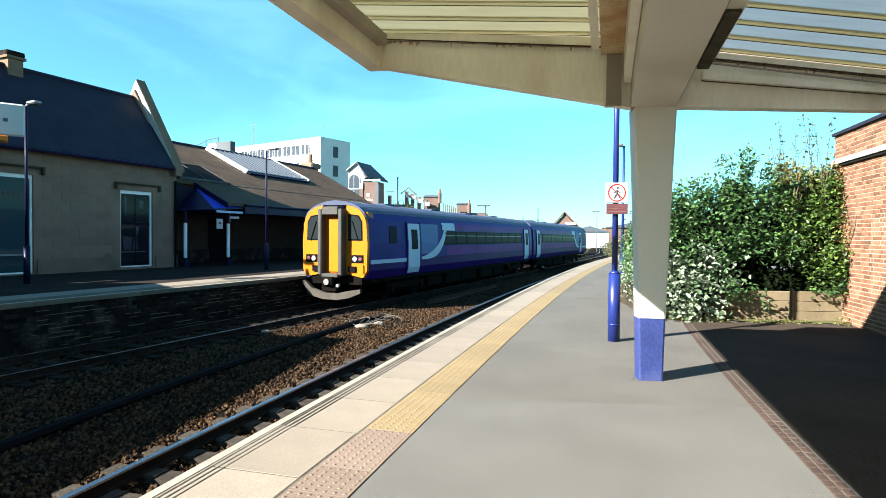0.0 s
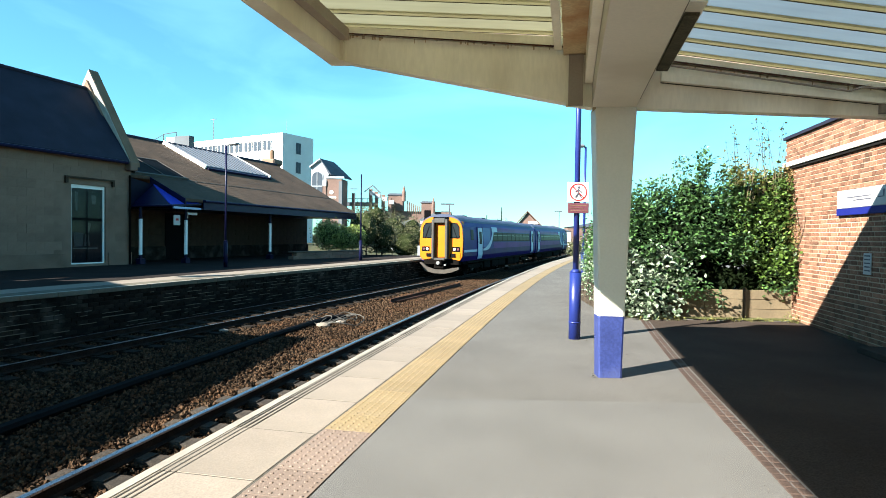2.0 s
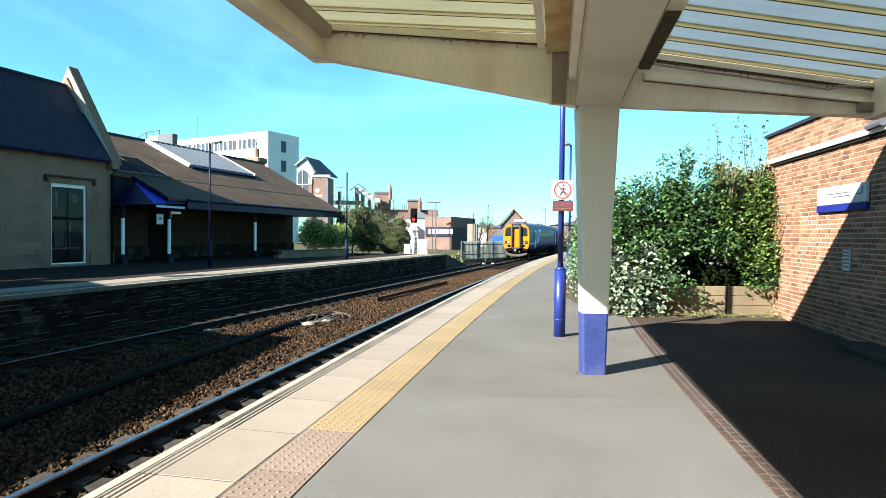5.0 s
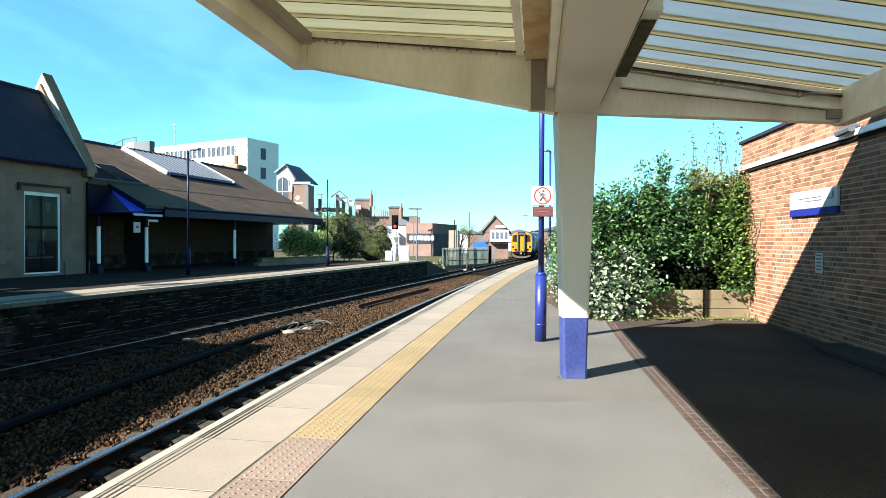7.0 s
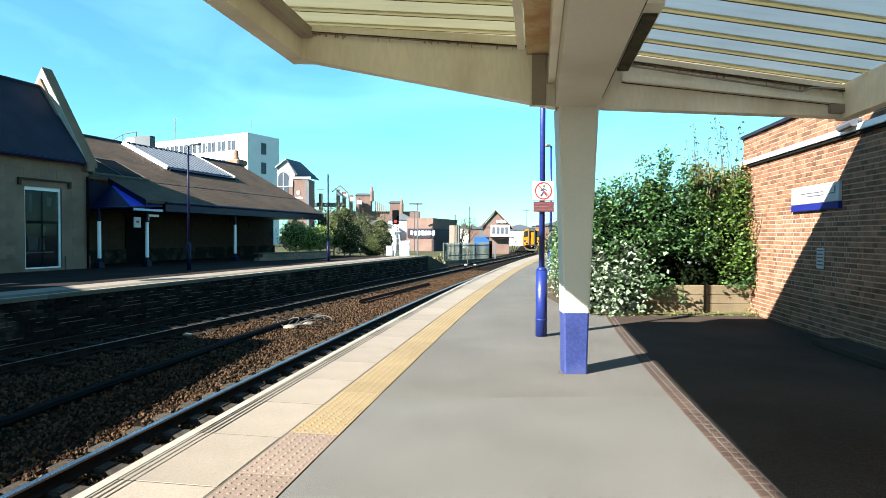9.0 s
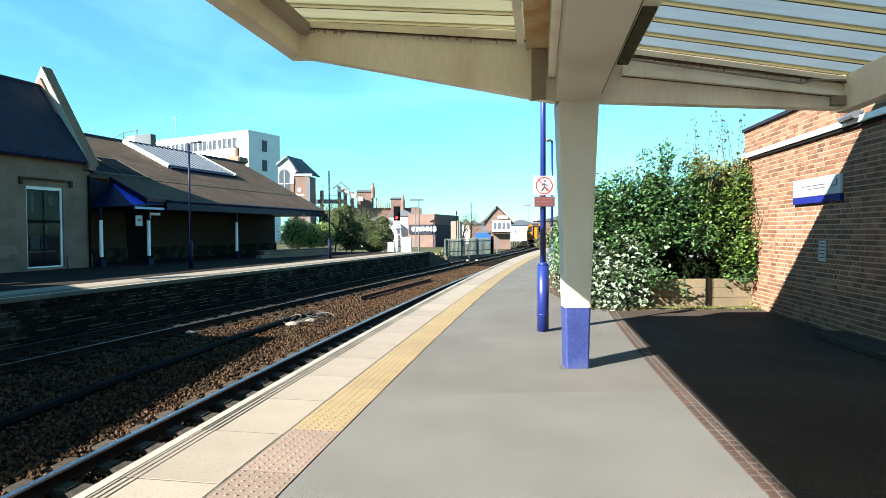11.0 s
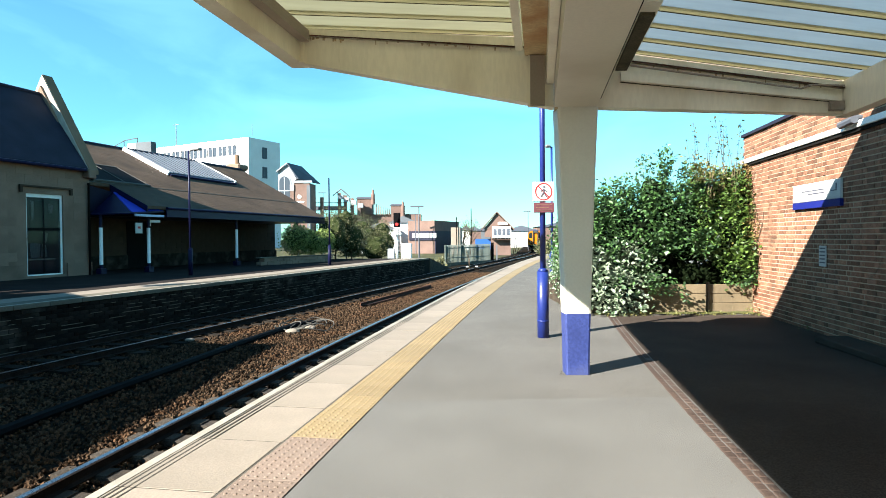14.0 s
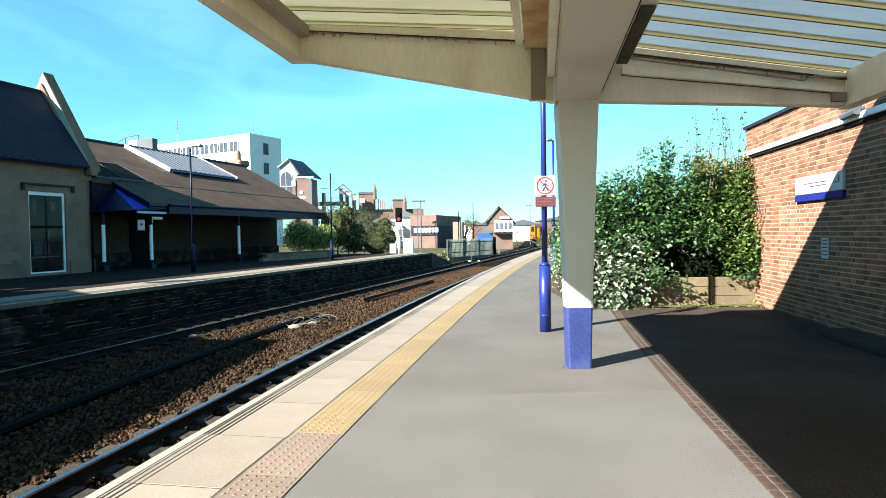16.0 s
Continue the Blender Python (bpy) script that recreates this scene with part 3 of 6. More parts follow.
sl_ = [bm.verts.new(near_side(y, 1.2, 0.0012)) for y in ya]
sr_ = [bm.verts.new(near_side(y, 1.2, 0.0012) + Vector((3.4 + 0.02 * y, 0.12, 0))) for y in ya]
for i in range(len(ya) - 1):
    bm.faces.new((sl_[i], sr_[i], sr_[i + 1], sl_[i + 1]))
part("worn_surface", bm, M["asphalt_mid"], platform, "slightly browner worn asphalt beyond a seam")
# grit and litter specks
n = 900
gx, gy = rng.uniform(-0.6, 5.5, n), 2.4 + 8 * rng.random(n) ** 1.4
tagged(scatter("grit", STONE_V, STONE_F, np.stack([gx, gy, np.full(n, 0.006)], 1), random_turns(rng, n, 3), rng.uniform(0.003, 0.012, n), M["sleeper"]), "pale grit scattered on the asphalt", "grit", "", "stuff")

n = 8000
gy = 2.2 + 8 * rng.random(n) ** 1.3
gx = -0.9 + (2.6 + 0.122 * (gy - 2)) * rng.random(n)
for nm, mt, lb, k in (("stone_chips", "coping", "pale stone chips in the asphalt surface", 0), ("dark_chips", "groove", "dark pits and chips in the asphalt surface", 1)):
    q = slice(k * n // 2, (k + 1) * n // 2)
    tagged(scatter(nm, STONE_V, STONE_F, np.stack([gx[q], gy[q], np.full(n // 2, 0.0035)], 1), random_turns(rng, n // 2, 3), rng.uniform(0.003, 0.007, n // 2), M[mt]), lb, "chips", "", "stuff")

# ---- canopy over the near platform ----
AX = Vector((0.165, 0.986, 0))
POST = Vector((1.51, 6.66, 0))


def cp(b, a, z):
    """Canopy place: b across to the right, a along the platform, from the post."""
    return Vector((POST.x + b + AX.x * a, POST.y + AX.y * a, z))


def bar(bm, b0, b1, a0, a1, z0, z1, z0b=None, z1b=None):
    """A beam between two corners; the second pair of heights belongs to b1."""
    z0b, z1b = z0 if z0b is None else z0b, z1 if z1b is None else z1b
    return solid(bm, [cp(b0, a0, z0), cp(b0, a1, z0), cp(b0, a1, z1), cp(b0, a0, z1)], [cp(b1, a0, z0b), cp(b1, a1, z0b), cp(b1, a1, z1b), cp(b1, a0, z1b)])


canopy = thing("platform_canopy", pose(0, 0, 0), "cream-painted steel platform canopy with translucent roof sheets", "canopy")
TIP_L, TIP_R = -3.13, 2.98
for a in (0.0, -9.0):
    bm = bar(bmesh.new(), -0.24, TIP_L, a - 0.08, a + 0.08, 2.99, 3.62, 3.52, 3.80)
    part("bracket_beam", bm, M["cream"], canopy, "tapered cream beam with rusty streaks")
    bm = bar(bmesh.new(), -0.3, TIP_L + 0.08, a - 0.13, a + 0.07, 3.63, 3.74, 3.805, 3.87)
    part("beam_rail", bm, M["cream"], canopy)
    bm = bar(bmesh.new(), 0.24, TIP_R, a - 0.08, a + 0.08, 2.99, 3.52, 2.90, 3.17)
    part("bracket_beam", bm, M["cream"], canopy, "tapered cream beam")
    bm = bar(bmesh.new(), 0.3, TIP_R, a - 0.13, a + 0.07, 3.53, 3.60, 3.18, 3.24)
    part("beam_rail", bm, M["cream"], canopy)
    bm = bar(bmesh.new(), 0.5, TIP_R - 0.1, a - 0.15, a - 0.085, 3.27, 3.36, 3.03, 3.08)
    part("beam_lip", bm, M["cream"], canopy, "projecting cream flange")
    # Thin dark strip painted as the shadow under the flange.
    part("lip_shadow_gap", bar(bmesh.new(), 0.5, TIP_R - 0.1, a - 0.092, a - 0.083, 3.258, 3.268, 3.022, 3.028), M["seam"], canopy)
    bm = bmesh.new()
    run = [cp(0.3, a - 0.16, 3.47), cp(TIP_R - 0.5, a - 0.16, 3.16), cp(TIP_R - 0.38, a - 0.16, 3.2), cp(TIP_R - 0.02, a - 0.16, 3.19)]
    for q0, q1 in zip(run, run[1:]):
        tube(bm, q0, q1, 0.011, n=6)
    part("cable_run", bm, M["gutter"], canopy, "thin cable clipped under the roof edge")
    part("end_plate", bar(bmesh.new(), TIP_R - 0.16, TIP_R - 0.005, a - 0.14, a - 0.083, 2.93, 3.03), M["gutter"], canopy, "rusty end plate")
part("edge_beam", bar(bmesh.new(), TIP_L - 0.09, TIP_L + 0.09, -12, 0.1, 3.50, 3.84), M["cream"], canopy, "cream edge beam along the platform side")
part("edge_gutter", bar(bmesh.new(), TIP_L + 0.092, TIP_L + 0.2, -12, -0.14, 3.72, 3.84), M["gutter"], canopy, "dark gutter inside the edge beam")
part("corner_plate", bar(bmesh.new(), TIP_L - 0.088, TIP_L + 0.13, -0.13, 0.095, 3.497, 3.72), M["cream"], canopy, "boxed corner of the fascia")
for b in (-2.62, -1.9, -1.1):
    part("panel_seam", bar(bmesh.new(), b, b - 0.006, -0.084, -0.0805, 3.08 - (b + 0.24) * 0.175, 3.62 - (b + 0.24) * 0.06), M["cream"], canopy)
part("rust_seam", bar(bmesh.new(), -0.3, TIP_L + 0.12, -0.136, -0.131, 3.615, 3.635, 3.79, 3.802), M["rust"], canopy, "rusty seam under the roof edge")
part("rust_seam", bar(bmesh.new(), 0.3, TIP_R, -0.136, -0.131, 3.515, 3.533, 3.165, 3.182), M["rust"], canopy, "rusty seam under the roof edge")
part("edge_beam", bar(bmesh.new(), TIP_R, TIP_R + 0.14, -12, 0.08, 2.88, 3.26), M["cream"], canopy, "cream edge beam on the wall side")
part("spine_beam", bar(bmesh.new(), -0.235, 0.235, -12, 0.1, 2.985, 3.62), M["beam_paint"], canopy, "warm grey boxed beam over the posts")
# Unseen board, added to push the canopy's shadow further along.
part("upstand", bar(bmesh.new(), -2.2, TIP_R + 0.14, 0.0, 0.07, 3.85, 4.3, 3.1, 4.3), M["gutter"], canopy, "unseen board that lengthens the canopy's shadow")
part("timber_plate", bar(bmesh.new(), -0.56, -0.32, -12, -0.10, 3.56, 3.60), M["timber"], canopy, "weathered brown timber plate")
part("side_board", bar(bmesh.new(), -0.318, -0.24, -12, -0.10, 3.25, 3.60), M["cream"], canopy)
part("cover_frame", bar(bmesh.new(), -0.525, -0.315, -0.12, -0.092, 2.99, 3.56), M["cream"], canopy)
part("downpipe_cover", bar(bmesh.new(), -0.5, -0.34, -0.16, -0.09, 3.0, 3.55), M["gutter"], canopy, "grey-brown pipe cover at the beam end")
part("rafter", bar(bmesh.new(), -0.66, -0.58, -12, -0.15, 3.60, 3.74), M["cream"], canopy)
part("timber_plate", bar(bmesh.new(), 0.32, 0.40, -12, -0.10, 3.40, 3.52), M["timber"], canopy, "weathered brown timber plate")
lampf = part("lamp_housing", bar(bmesh.new(), 0.40, 0.56, -2.1, -0.25, 3.36, 3.47), M["cream"], canopy, "cream fluorescent lamp housing")
part("diffuser", bar(bmesh.new(), 0.42, 0.54, -1.9, -0.3, 3.33, 3.358), M["seam"], lampf, "dark unlit diffuser")
part("conduit", bar(bmesh.new(), 0.255, 0.285, -8, -0.1, 3.08, 3.11), M["black"], canopy, "black cable conduit")


# rust runs below the seams, rusty collar at the post heads
r3 = np.random.default_rng(90)
for k in range(34):
    f, w, l = r3.uniform(0.03, 0.97), r3.uniform(0.006, 0.03), r3.uniform(0.01, 0.07) * r3.uniform(0.3, 1)
    b, z = -0.24 + f * (TIP_L + 0.24), 3.62 + 0.18 * f
    part("rust_run", bar(bmesh.new(), b, b + w, -0.0835, -0.0805, z - l, z), M["rust_drip"], canopy)
    b, z = 0.24 + f * (TIP_R - 0.24), 3.52 - 0.35 * f
    if k % 2:
        part("rust_run", bar(bmesh.new(), b, b + w, -0.0835, -0.0805, z - l, z), M["rust_drip"], canopy)
part("post_collar", bar(bmesh.new(), -0.232, 0.232, -0.135, 0.118, 2.962, 2.9835), M["rust_drip"], canopy, "rusty collar at the post head")
for y0, z0 in ((-0.5, 3.07), (-0.95, 3.07), (-1.9, 3.07)):
    part("bolt_hole", bar(bmesh.new(), 0.236, 0.24, y0 - 0.12, y0, z0, z0 + 0.06), M["black"], canopy)


def left_z(b):
    return 3.78 + (b + 0.3) / (TIP_L + 0.3) * 0.12


def right_z(b):
    return 3.64 + (b - 0.3) / (TIP_R - 0.3) * (3.28 - 3.64)


for i in range(29):
    a = -0.14 - 0.42 * i
    bm = bar(bmesh.new(), -0.28, TIP_L + 0.1, a - 0.035, a + 0.035, left_z(-0.28) - 0.018, left_z(-0.28) + 0.02, left_z(TIP_L + 0.1) - 0.018, left_z(TIP_L + 0.1) + 0.02)
    part("glazing_bar", bm, M["rib"], canopy, "yellowed translucent rib")
    bm = bar(bmesh.new(), 0.28, TIP_R + 0.1, a - 0.035, a + 0.035, right_z(0.28) - 0.018, right_z(0.28) + 0.02, right_z(TIP_R + 0.1) - 0.018, right_z(TIP_R + 0.1) + 0.02)
    part("glazing_bar", bm, M["rib"], canopy, "yellowed translucent rib")
    # Joint shadows along the ribs, drawn as dark strips.
    part("rib_seam", bar(bmesh.new(), -0.3, TIP_L + 0.12, a + 0.036, a + 0.05, left_z(-0.3) - 0.02, left_z(-0.3) - 0.005, left_z(TIP_L + 0.12) - 0.02, left_z(TIP_L + 0.12) - 0.005), M["seam"], canopy, "dark strip painting the joint shadow beside the rib")
    part("rib_seam", bar(bmesh.new(), 0.3, TIP_R - 0.02, a + 0.036, a + 0.05, right_z(0.3) - 0.02, right_z(0.3) - 0.005, right_z(TIP_R) - 0.02, right_z(TIP_R) - 0.005), M["seam"], canopy, "dark strip painting the joint shadow beside the rib")
    bm = bar(bmesh.new(), -0.1, TIP_L - 0.02, a - 0.39, a - 0.03, left_z(-0.1) + 0.0, left_z(-0.1) + 0.008, left_z(TIP_L), left_z(TIP_L) + 0.008)
    part("roof_sheet", bm, M["sheet"], canopy, "dirty translucent roof sheet")
    bm = bar(bmesh.new(), 0.0, TIP_R + 0.1, a - 0.39, a - 0.03, right_z(0), right_z(0) + 0.008, right_z(TIP_R + 0.1), right_z(TIP_R + 0.1) + 0.008)
    part("roof_sheet", bm, M["sheet_blue"], canopy, "bluish translucent roof sheet")

for a in (0.0, -9.0):
    t = thing("canopy_post", pose(cp(0, a, 0).x, cp(0, a, 0).y, 0), "tapered grey steel canopy post with blue-painted foot", "post", "canopy posts")

    def ring(z):
        f = z / 2.985
        w = 0.13 + 0.095 * f ** 1.3
        d = 0.10 + 0.03 * f
        return [(-w, -d, z), (-w + 0.02, -d - 0.01, z), (w - 0.02, -d - 0.01, z), (w, -d, z), (w, d, z), (-w, d, z)]
    for nm, z0, z1, mt, lb in (("foot", 0.0, 0.69, "post_blue", "chipped blue paint"), ("shaft", 0.69, 2.985, "post_grey", "")):
        bm = bmesh.new()
        zs = [z0 + (z1 - z0) * k / 6 for k in range(7)]
        for k in range(6):
            solid(bm, ring(zs[k]), ring(zs[k + 1]))
        bmesh.ops.remove_doubles(bm, verts=bm.verts, dist=0.0005)
        part(nm, bm, M[mt], t, lb)

# ---- blue lamp column with warning sign ----


def lamp_column(name, x, y, tall, sleeve, label, arm=True, turn=0, z=0.0, paint="blue", reach=0.2):
    t = thing(name, pose(x, y, z, 0, 0, turn), label, "lamp post", "lamp posts")
    bm = tubes(((0, 0, 0), (0, 0, sleeve), 0.088), ((0, 0, sleeve), (0, 0, sleeve + 0.05), 0.088, 0.05), ((0, 0, 0.25), (0, 0, 0.27), 0.094), n=14)
    part("sleeve", bm, M[paint], t, "thicker blue base sleeve", True)
    part("pole", tubes(((0, 0, sleeve), (0, 0, tall), 0.045, 0.038), n=12), M[paint], t, "slim blue pole", True)
    if arm:
        part("arm", tubes(((0, 0, tall - 0.03), (-reach, 0, tall + 0.03), 0.03), n=8), M["metal_grey"], t)
        part("lantern", boxes((-reach - 2.1 * reach, -reach + 0.02, -0.11, 0.11, tall - 0.02, tall + 0.08), bevel=0.03), M["metal_grey"], t, "grey lantern head")
    return t


col = lamp_column("lamp_post", 1.55, 9.05, 5.6, 1.02, "tall blue-painted lamp post with thick base sleeve")
sign = thing("warning_sign", pose(1.55, 9.05, 0, 0, 0, 3), "white no-walking sign with red circle above maroon plate", "sign")
part("panel", boxes((-0.165, 0.165, -0.075, -0.06, 2.09, 2.39), bevel=0.006), M["sign_white"], sign, "white panel")
bm = bmesh.new()
for i in range(32):
    a0, a1 = 2 * math.pi * i / 32, 2 * math.pi * (i + 1) / 32
    ro, ri = 0.132, 0.116
    solid(bm, [(ro * math.cos(a0), -0.079, 2.24 + ro * math.sin(a0)), (ro * math.cos(a1), -0.079, 2.24 + ro * math.sin(a1)), (ri * math.cos(a1), -0.079, 2.24 + ri * math.sin(a1)), (ri * math.cos(a0), -0.079, 2.24 + ri * math.sin(a0))],
          [(ro * math.cos(a0), -0.0755, 2.24 + ro * math.sin(a0)), (ro * math.cos(a1), -0.0755, 2.24 + ro * math.sin(a1)), (ri * math.cos(a1), -0.0755, 2.24 + ri * math.sin(a1)), (ri * math.cos(a0), -0.0755, 2.24 + ri * math.sin(a0))])
box(bm, -0.125, 0.125, -0.08, -0.0755, -0.007, 0.007, m=Matrix.Translation((0, 0, 2.24)) @ pose(0, 0, 0, 0, 45, 0))
part("red_ring", bm, M["red"], sign, "red prohibition circle and bar")
bm = bmesh.new()
bmesh.ops.create_circle(bm, cap_ends=True, segments=12, radius=0.018, matrix=Matrix.Translation((0.01, -0.0785, 2.31)) @ pose(0, 0, 0, 90, 0, 0))
for p, q in (((0.0, 2.285), (0.0, 2.225)), ((0, 2.23), (0.05, 2.155)), ((0, 2.23), (-0.045, 2.16)), ((0, 2.275), (0.05, 2.24)), ((0, 2.275), (-0.045, 2.245))):
    tube(bm, (p[0], -0.078, p[1]), (q[0], -0.078, q[1]), 0.008, n=6)
part("pictogram", bm, M["grey_text"], sign, "dark walking symbol")
part("plate", boxes((-0.15, 0.165, -0.075, -0.06, 1.92, 2.075), bevel=0.004), M["maroon"], sign, "maroon plate with illegible lines")
bm = boxes(*[(-0.12, 0.13 - 0.05 * (k % 2), -0.079, -0.0755, 2.035 - 0.04 * k, 2.043 - 0.04 * k) for k in range(3)])
part("text_bars", bm, M["sandstone_light"], sign)
part("bracket", tubes(((0, -0.06, 2.24), (0, 0, 2.24), 0.02), ((0, -0.06, 2.0), (0, 0, 2.0), 0.02), n=8), M["metal_grey"], sign)
lamp_column("lamp_post", 3.93, 21.0, 4.75, 1.0, "blue lamp post further along the platform", True, 0, reach=0.07)
lamp_column("lamp_post", 8.6, 46.0, 4.6, 1.0, "blue lamp post near the platform end", True, 0, reach=0.1)

# ---- brick building beside the platform ----
WALL = Matrix.Translation((6.22, 11.55, 0)) @ pose(0, 0, 0, 0, 0, -7.5)
wall = thing("wall_east", WALL, "red brick station building wall beside the platform", "wall", "", "structure")
part("core", boxes((0.0055, 0.35, -22, 0.75, -0.3, 3.58)), M["mortar"], wall, "mortar behind the bricks")
part("end_wall", boxes((0.352, 7, 0.53, 0.75, -0.3, 3.58)), M["brick_joined"], wall)
part("parapet_cap", boxes((-0.05, 0.4, -22, 0.8, 3.582, 3.64)), M["slate"], wall, "dark coping strip on top")
part("flat_roof", boxes((0.36, 7, -22, 0.5, 3.3, 3.4)), M["slate"], wall)
brick_me = mesh_of("brick", boxes((-0.0, 0.1, 0.008, 0.217, 0.008, 0.067), bevel=0.004), M["brick"])
header_me = mesh_of("brick", boxes((-0.0, 0.1, 0.008, 0.1045, 0.008, 0.067), bevel=0.004), M["brick"])
brick_v = [(x, y, z) for x in (0, 0.1) for y in (0.008, 0.217) for z in (0.008, 0.067)]
brick_f = [(0, 1, 3, 2), (0, 4, 5, 1), (2, 3, 7, 6), (1, 5, 7, 3), (4, 6, 7, 5)]
rest, wide, count = [], [], 0
for c in range(48):
    z = -0.02 + c * 0.075
    y = 0.75 - 0.16875 * (c % 2) - (0.0 if c % 2 else 0.225)
    for k in range(54):
        # headers and stretchers by turns in each course
        half = k % 2 == 1
        y -= 0.1125 if half else (0.225 if k else 0.0)
        j = rng.uniform(-0.003, 0.002)
        if -3.6 < y < -0.9 and 0.6 < z < 2.0 and count < 300:
            piece("brick", header_me if half else brick_me, wall, pose(j, y, z))
            count += 1
        else:
            rest.append((j, y, z))
            wide.append((1, 0.5 if half else 1, 1))
    if c % 2:
        rest.append((0, 0.581, z))
        wide.append((1, 0.75, 1))
b = scatter("far_bricks", brick_v, brick_f, np.array(rest), np.repeat(np.eye(3)[None], len(rest), 0), np.array(wide), M["brick_joined"], wall)
b["kind"] = "stuff"
pipe = thing("wall_gutter", WALL, "white gutter board fixed along the brick wall", "gutter")
part("board", boxes((-0.07, -0.003, -21, 0.78, 3.02, 3.11), bevel=0.008), M["white"], pipe)
# Dark strip stands in for the shadow beneath the gutter board.
part("underside", boxes((-0.04, -0.003, -21, 0.76, 2.97, 3.018)), M["dark_mortar"], pipe, "dark strip painting the board's shadow on the wall")
part("bracket", tubes(((-0.12, -3.5, 3.1), (-0.12, -3.5, 3.4), 0.04), ((-0.12, -3.55, 3.12), (-0.12, -3.2, 3.1), 0.055), ((-0.12, -3.5, 3.16), (0.0, -3.5, 3.16), 0.03), n=8), M["far_metal"], pipe, "grey pipe bracket")
sgn = thing("station_sign", WALL, "white station sign with blue lower band on brick wall", "sign")
part("panel", boxes((-0.05, -0.004, -3.06, -1.57, 2.08, 2.37), bevel=0.008), M["sign_white"], sgn)
part("band", boxes((-0.054, -0.0505, -3.055, -1.575, 1.975, 2.07)), M["sign_blue"], sgn, "dark blue band")
part("band_back", boxes((-0.0495, -0.004, -3.06, -1.57, 1.97, 2.078)), M["sign_blue"], sgn)
bm = boxes(*[(-0.0535, -0.0505, -2.62 + 0.0 * k, -1.9 - 0.2 * k, 2.24 - 0.05 * k, 2.255 - 0.05 * k) for k in range(2)], (-0.0535, -0.0505, -2.97, -2.8, 2.2, 2.215), (-0.0535, -0.0505, -2.97, -2.94, 2.22, 2.31))
part("text_bars", bm, M["grey_text"], sgn, "small dark lettering")
nt_ = thing("notice_board", WALL, "small white notice plate screwed to brick wall", "notice")
part("plate", boxes((-0.02, -0.004, -2.6, -2.39, 1.06, 1.38), bevel=0.003), M["sign_white"], nt_)
part("text_bars", boxes(*[(-0.0235, -0.0205, -2.58, -2.42, 1.33 - 0.055 * k, 1.35 - 0.055 * k) for k in range(5)]), M["grey_text"], nt_)
part("step", boxes((-0.45, -0.004, -9, -3.2, 0.004, 0.1), bevel=0.012), M["asphalt_dark"], wall, "low worn concrete ledge at the foot")

# ---- retaining boards, planting ----
ret = thing("retaining_wall", pose(2.7, 11.82, 0, 0, 0, 0), "low retaining wall of pale timber boards", "retaining wall")
board = mesh_of("board", boxes((0, 1.9, 0, 0.07, 0.003, 0.187), bevel=0.006), M["boards"])
for c in range(3):
    for k in range(2):
        piece("board", board, ret, pose(k * 1.905 - 0.02 * c, rng.uniform(-0.008, 0.008), c * 0.19, 0, 0, rng.uniform(-0.3, 0.3)))
for x in (2.6,):
    part("stake", boxes((x, x + 0.055, -0.07, -0.012, 0, 0.62), bevel=0.01), M["bark"], ret, "dark timber stake")
bm = boxes((0.0, 3.9, 0.08, 4.5, 0, 0.5))
part("earth", bm, M["soil"], ret, "planting soil")
bm = bmesh.new()
bmesh.ops.create_grid(bm, x_segments=24, y_segments=3, size=1, matrix=Matrix.Translation((4.6, 11.66, 0.012)) @ Matrix.Diagonal((1.6, 0.15, 1, 1)))
for v in bm.verts:
    v.co.z += rng.uniform(0, 0.02)
    v.co.y += rng.uniform(-0.05, 0.05)
tagged(put_bm("moss", bm, M["moss"]), "strip of moss and weeds along the boards", "moss", "", "stuff")


def crown(name, lumps, count, size, material, parent, seed, down=0.3, gaps=0.0):
    """Leaves spread through and mostly over rounded lumps (x, y, z, rx, ry, rz)."""
    r = np.random.default_rng(seed)
    vol = np.array([l[3] * l[5] for l in lumps])
    pick = r.choice(len(lumps), count, p=vol / vol.sum())
    L = np.array(lumps)[pick]
    d = r.normal(size=(count, 3))
    d /= np.linalg.norm(d, axis=1)[:, None]
    rad = 1 - 0.5 * r.random(count) ** 2.2 + 0.16 * r.normal(size=count) * (r.random(count) < 0.35)
    p = L[:, :3] + d * rad[:, None] * L[:, 3:]
    p[:, 2] = np.maximum(p[:, 2], 0.03)
    if gaps:
        # sprays and hollows
        keep = np.array([noise.noise(Vector(q) * 4.2) + 0.5 * noise.noise(Vector(q) * 9.5) for q in p]) > r.uniform(-0.75, 0.55, count) * gaps
        p = p[keep]
        count = len(p)
    ob = scatter(name, LEAF_V, LEAF_F, p, random_turns(r, count, 1.2), size * r.uniform(0.6, 1.35, count), material, parent)
    ob["kind"] = "stuff"
    return ob


def sprays(name, lumps, count, per, size, material, parent, seed, spread=0.075, keep=lambda q: True):
    """Leaves in small sprays that stand on rounded lumps, with gaps between the sprays."""
    r = np.random.default_rng(seed)
    L = np.array(lumps)
    area = L[:, 3] * L[:, 5]
    L = L[r.choice(len(L), count, p=area / area.sum())]
    d = r.normal(size=(count, 3))
    d[:, 1] = np.where(r.random(count) < 0.7, -np.abs(d[:, 1]), d[:, 1])
    d /= np.linalg.norm(d, axis=1)[:, None]
    c = L[:, :3] + d * L[:, 3:] * r.uniform(0.72, 1.08, count)[:, None]
    c = c[[keep(q) for q in c]]
    n = len(c) * per
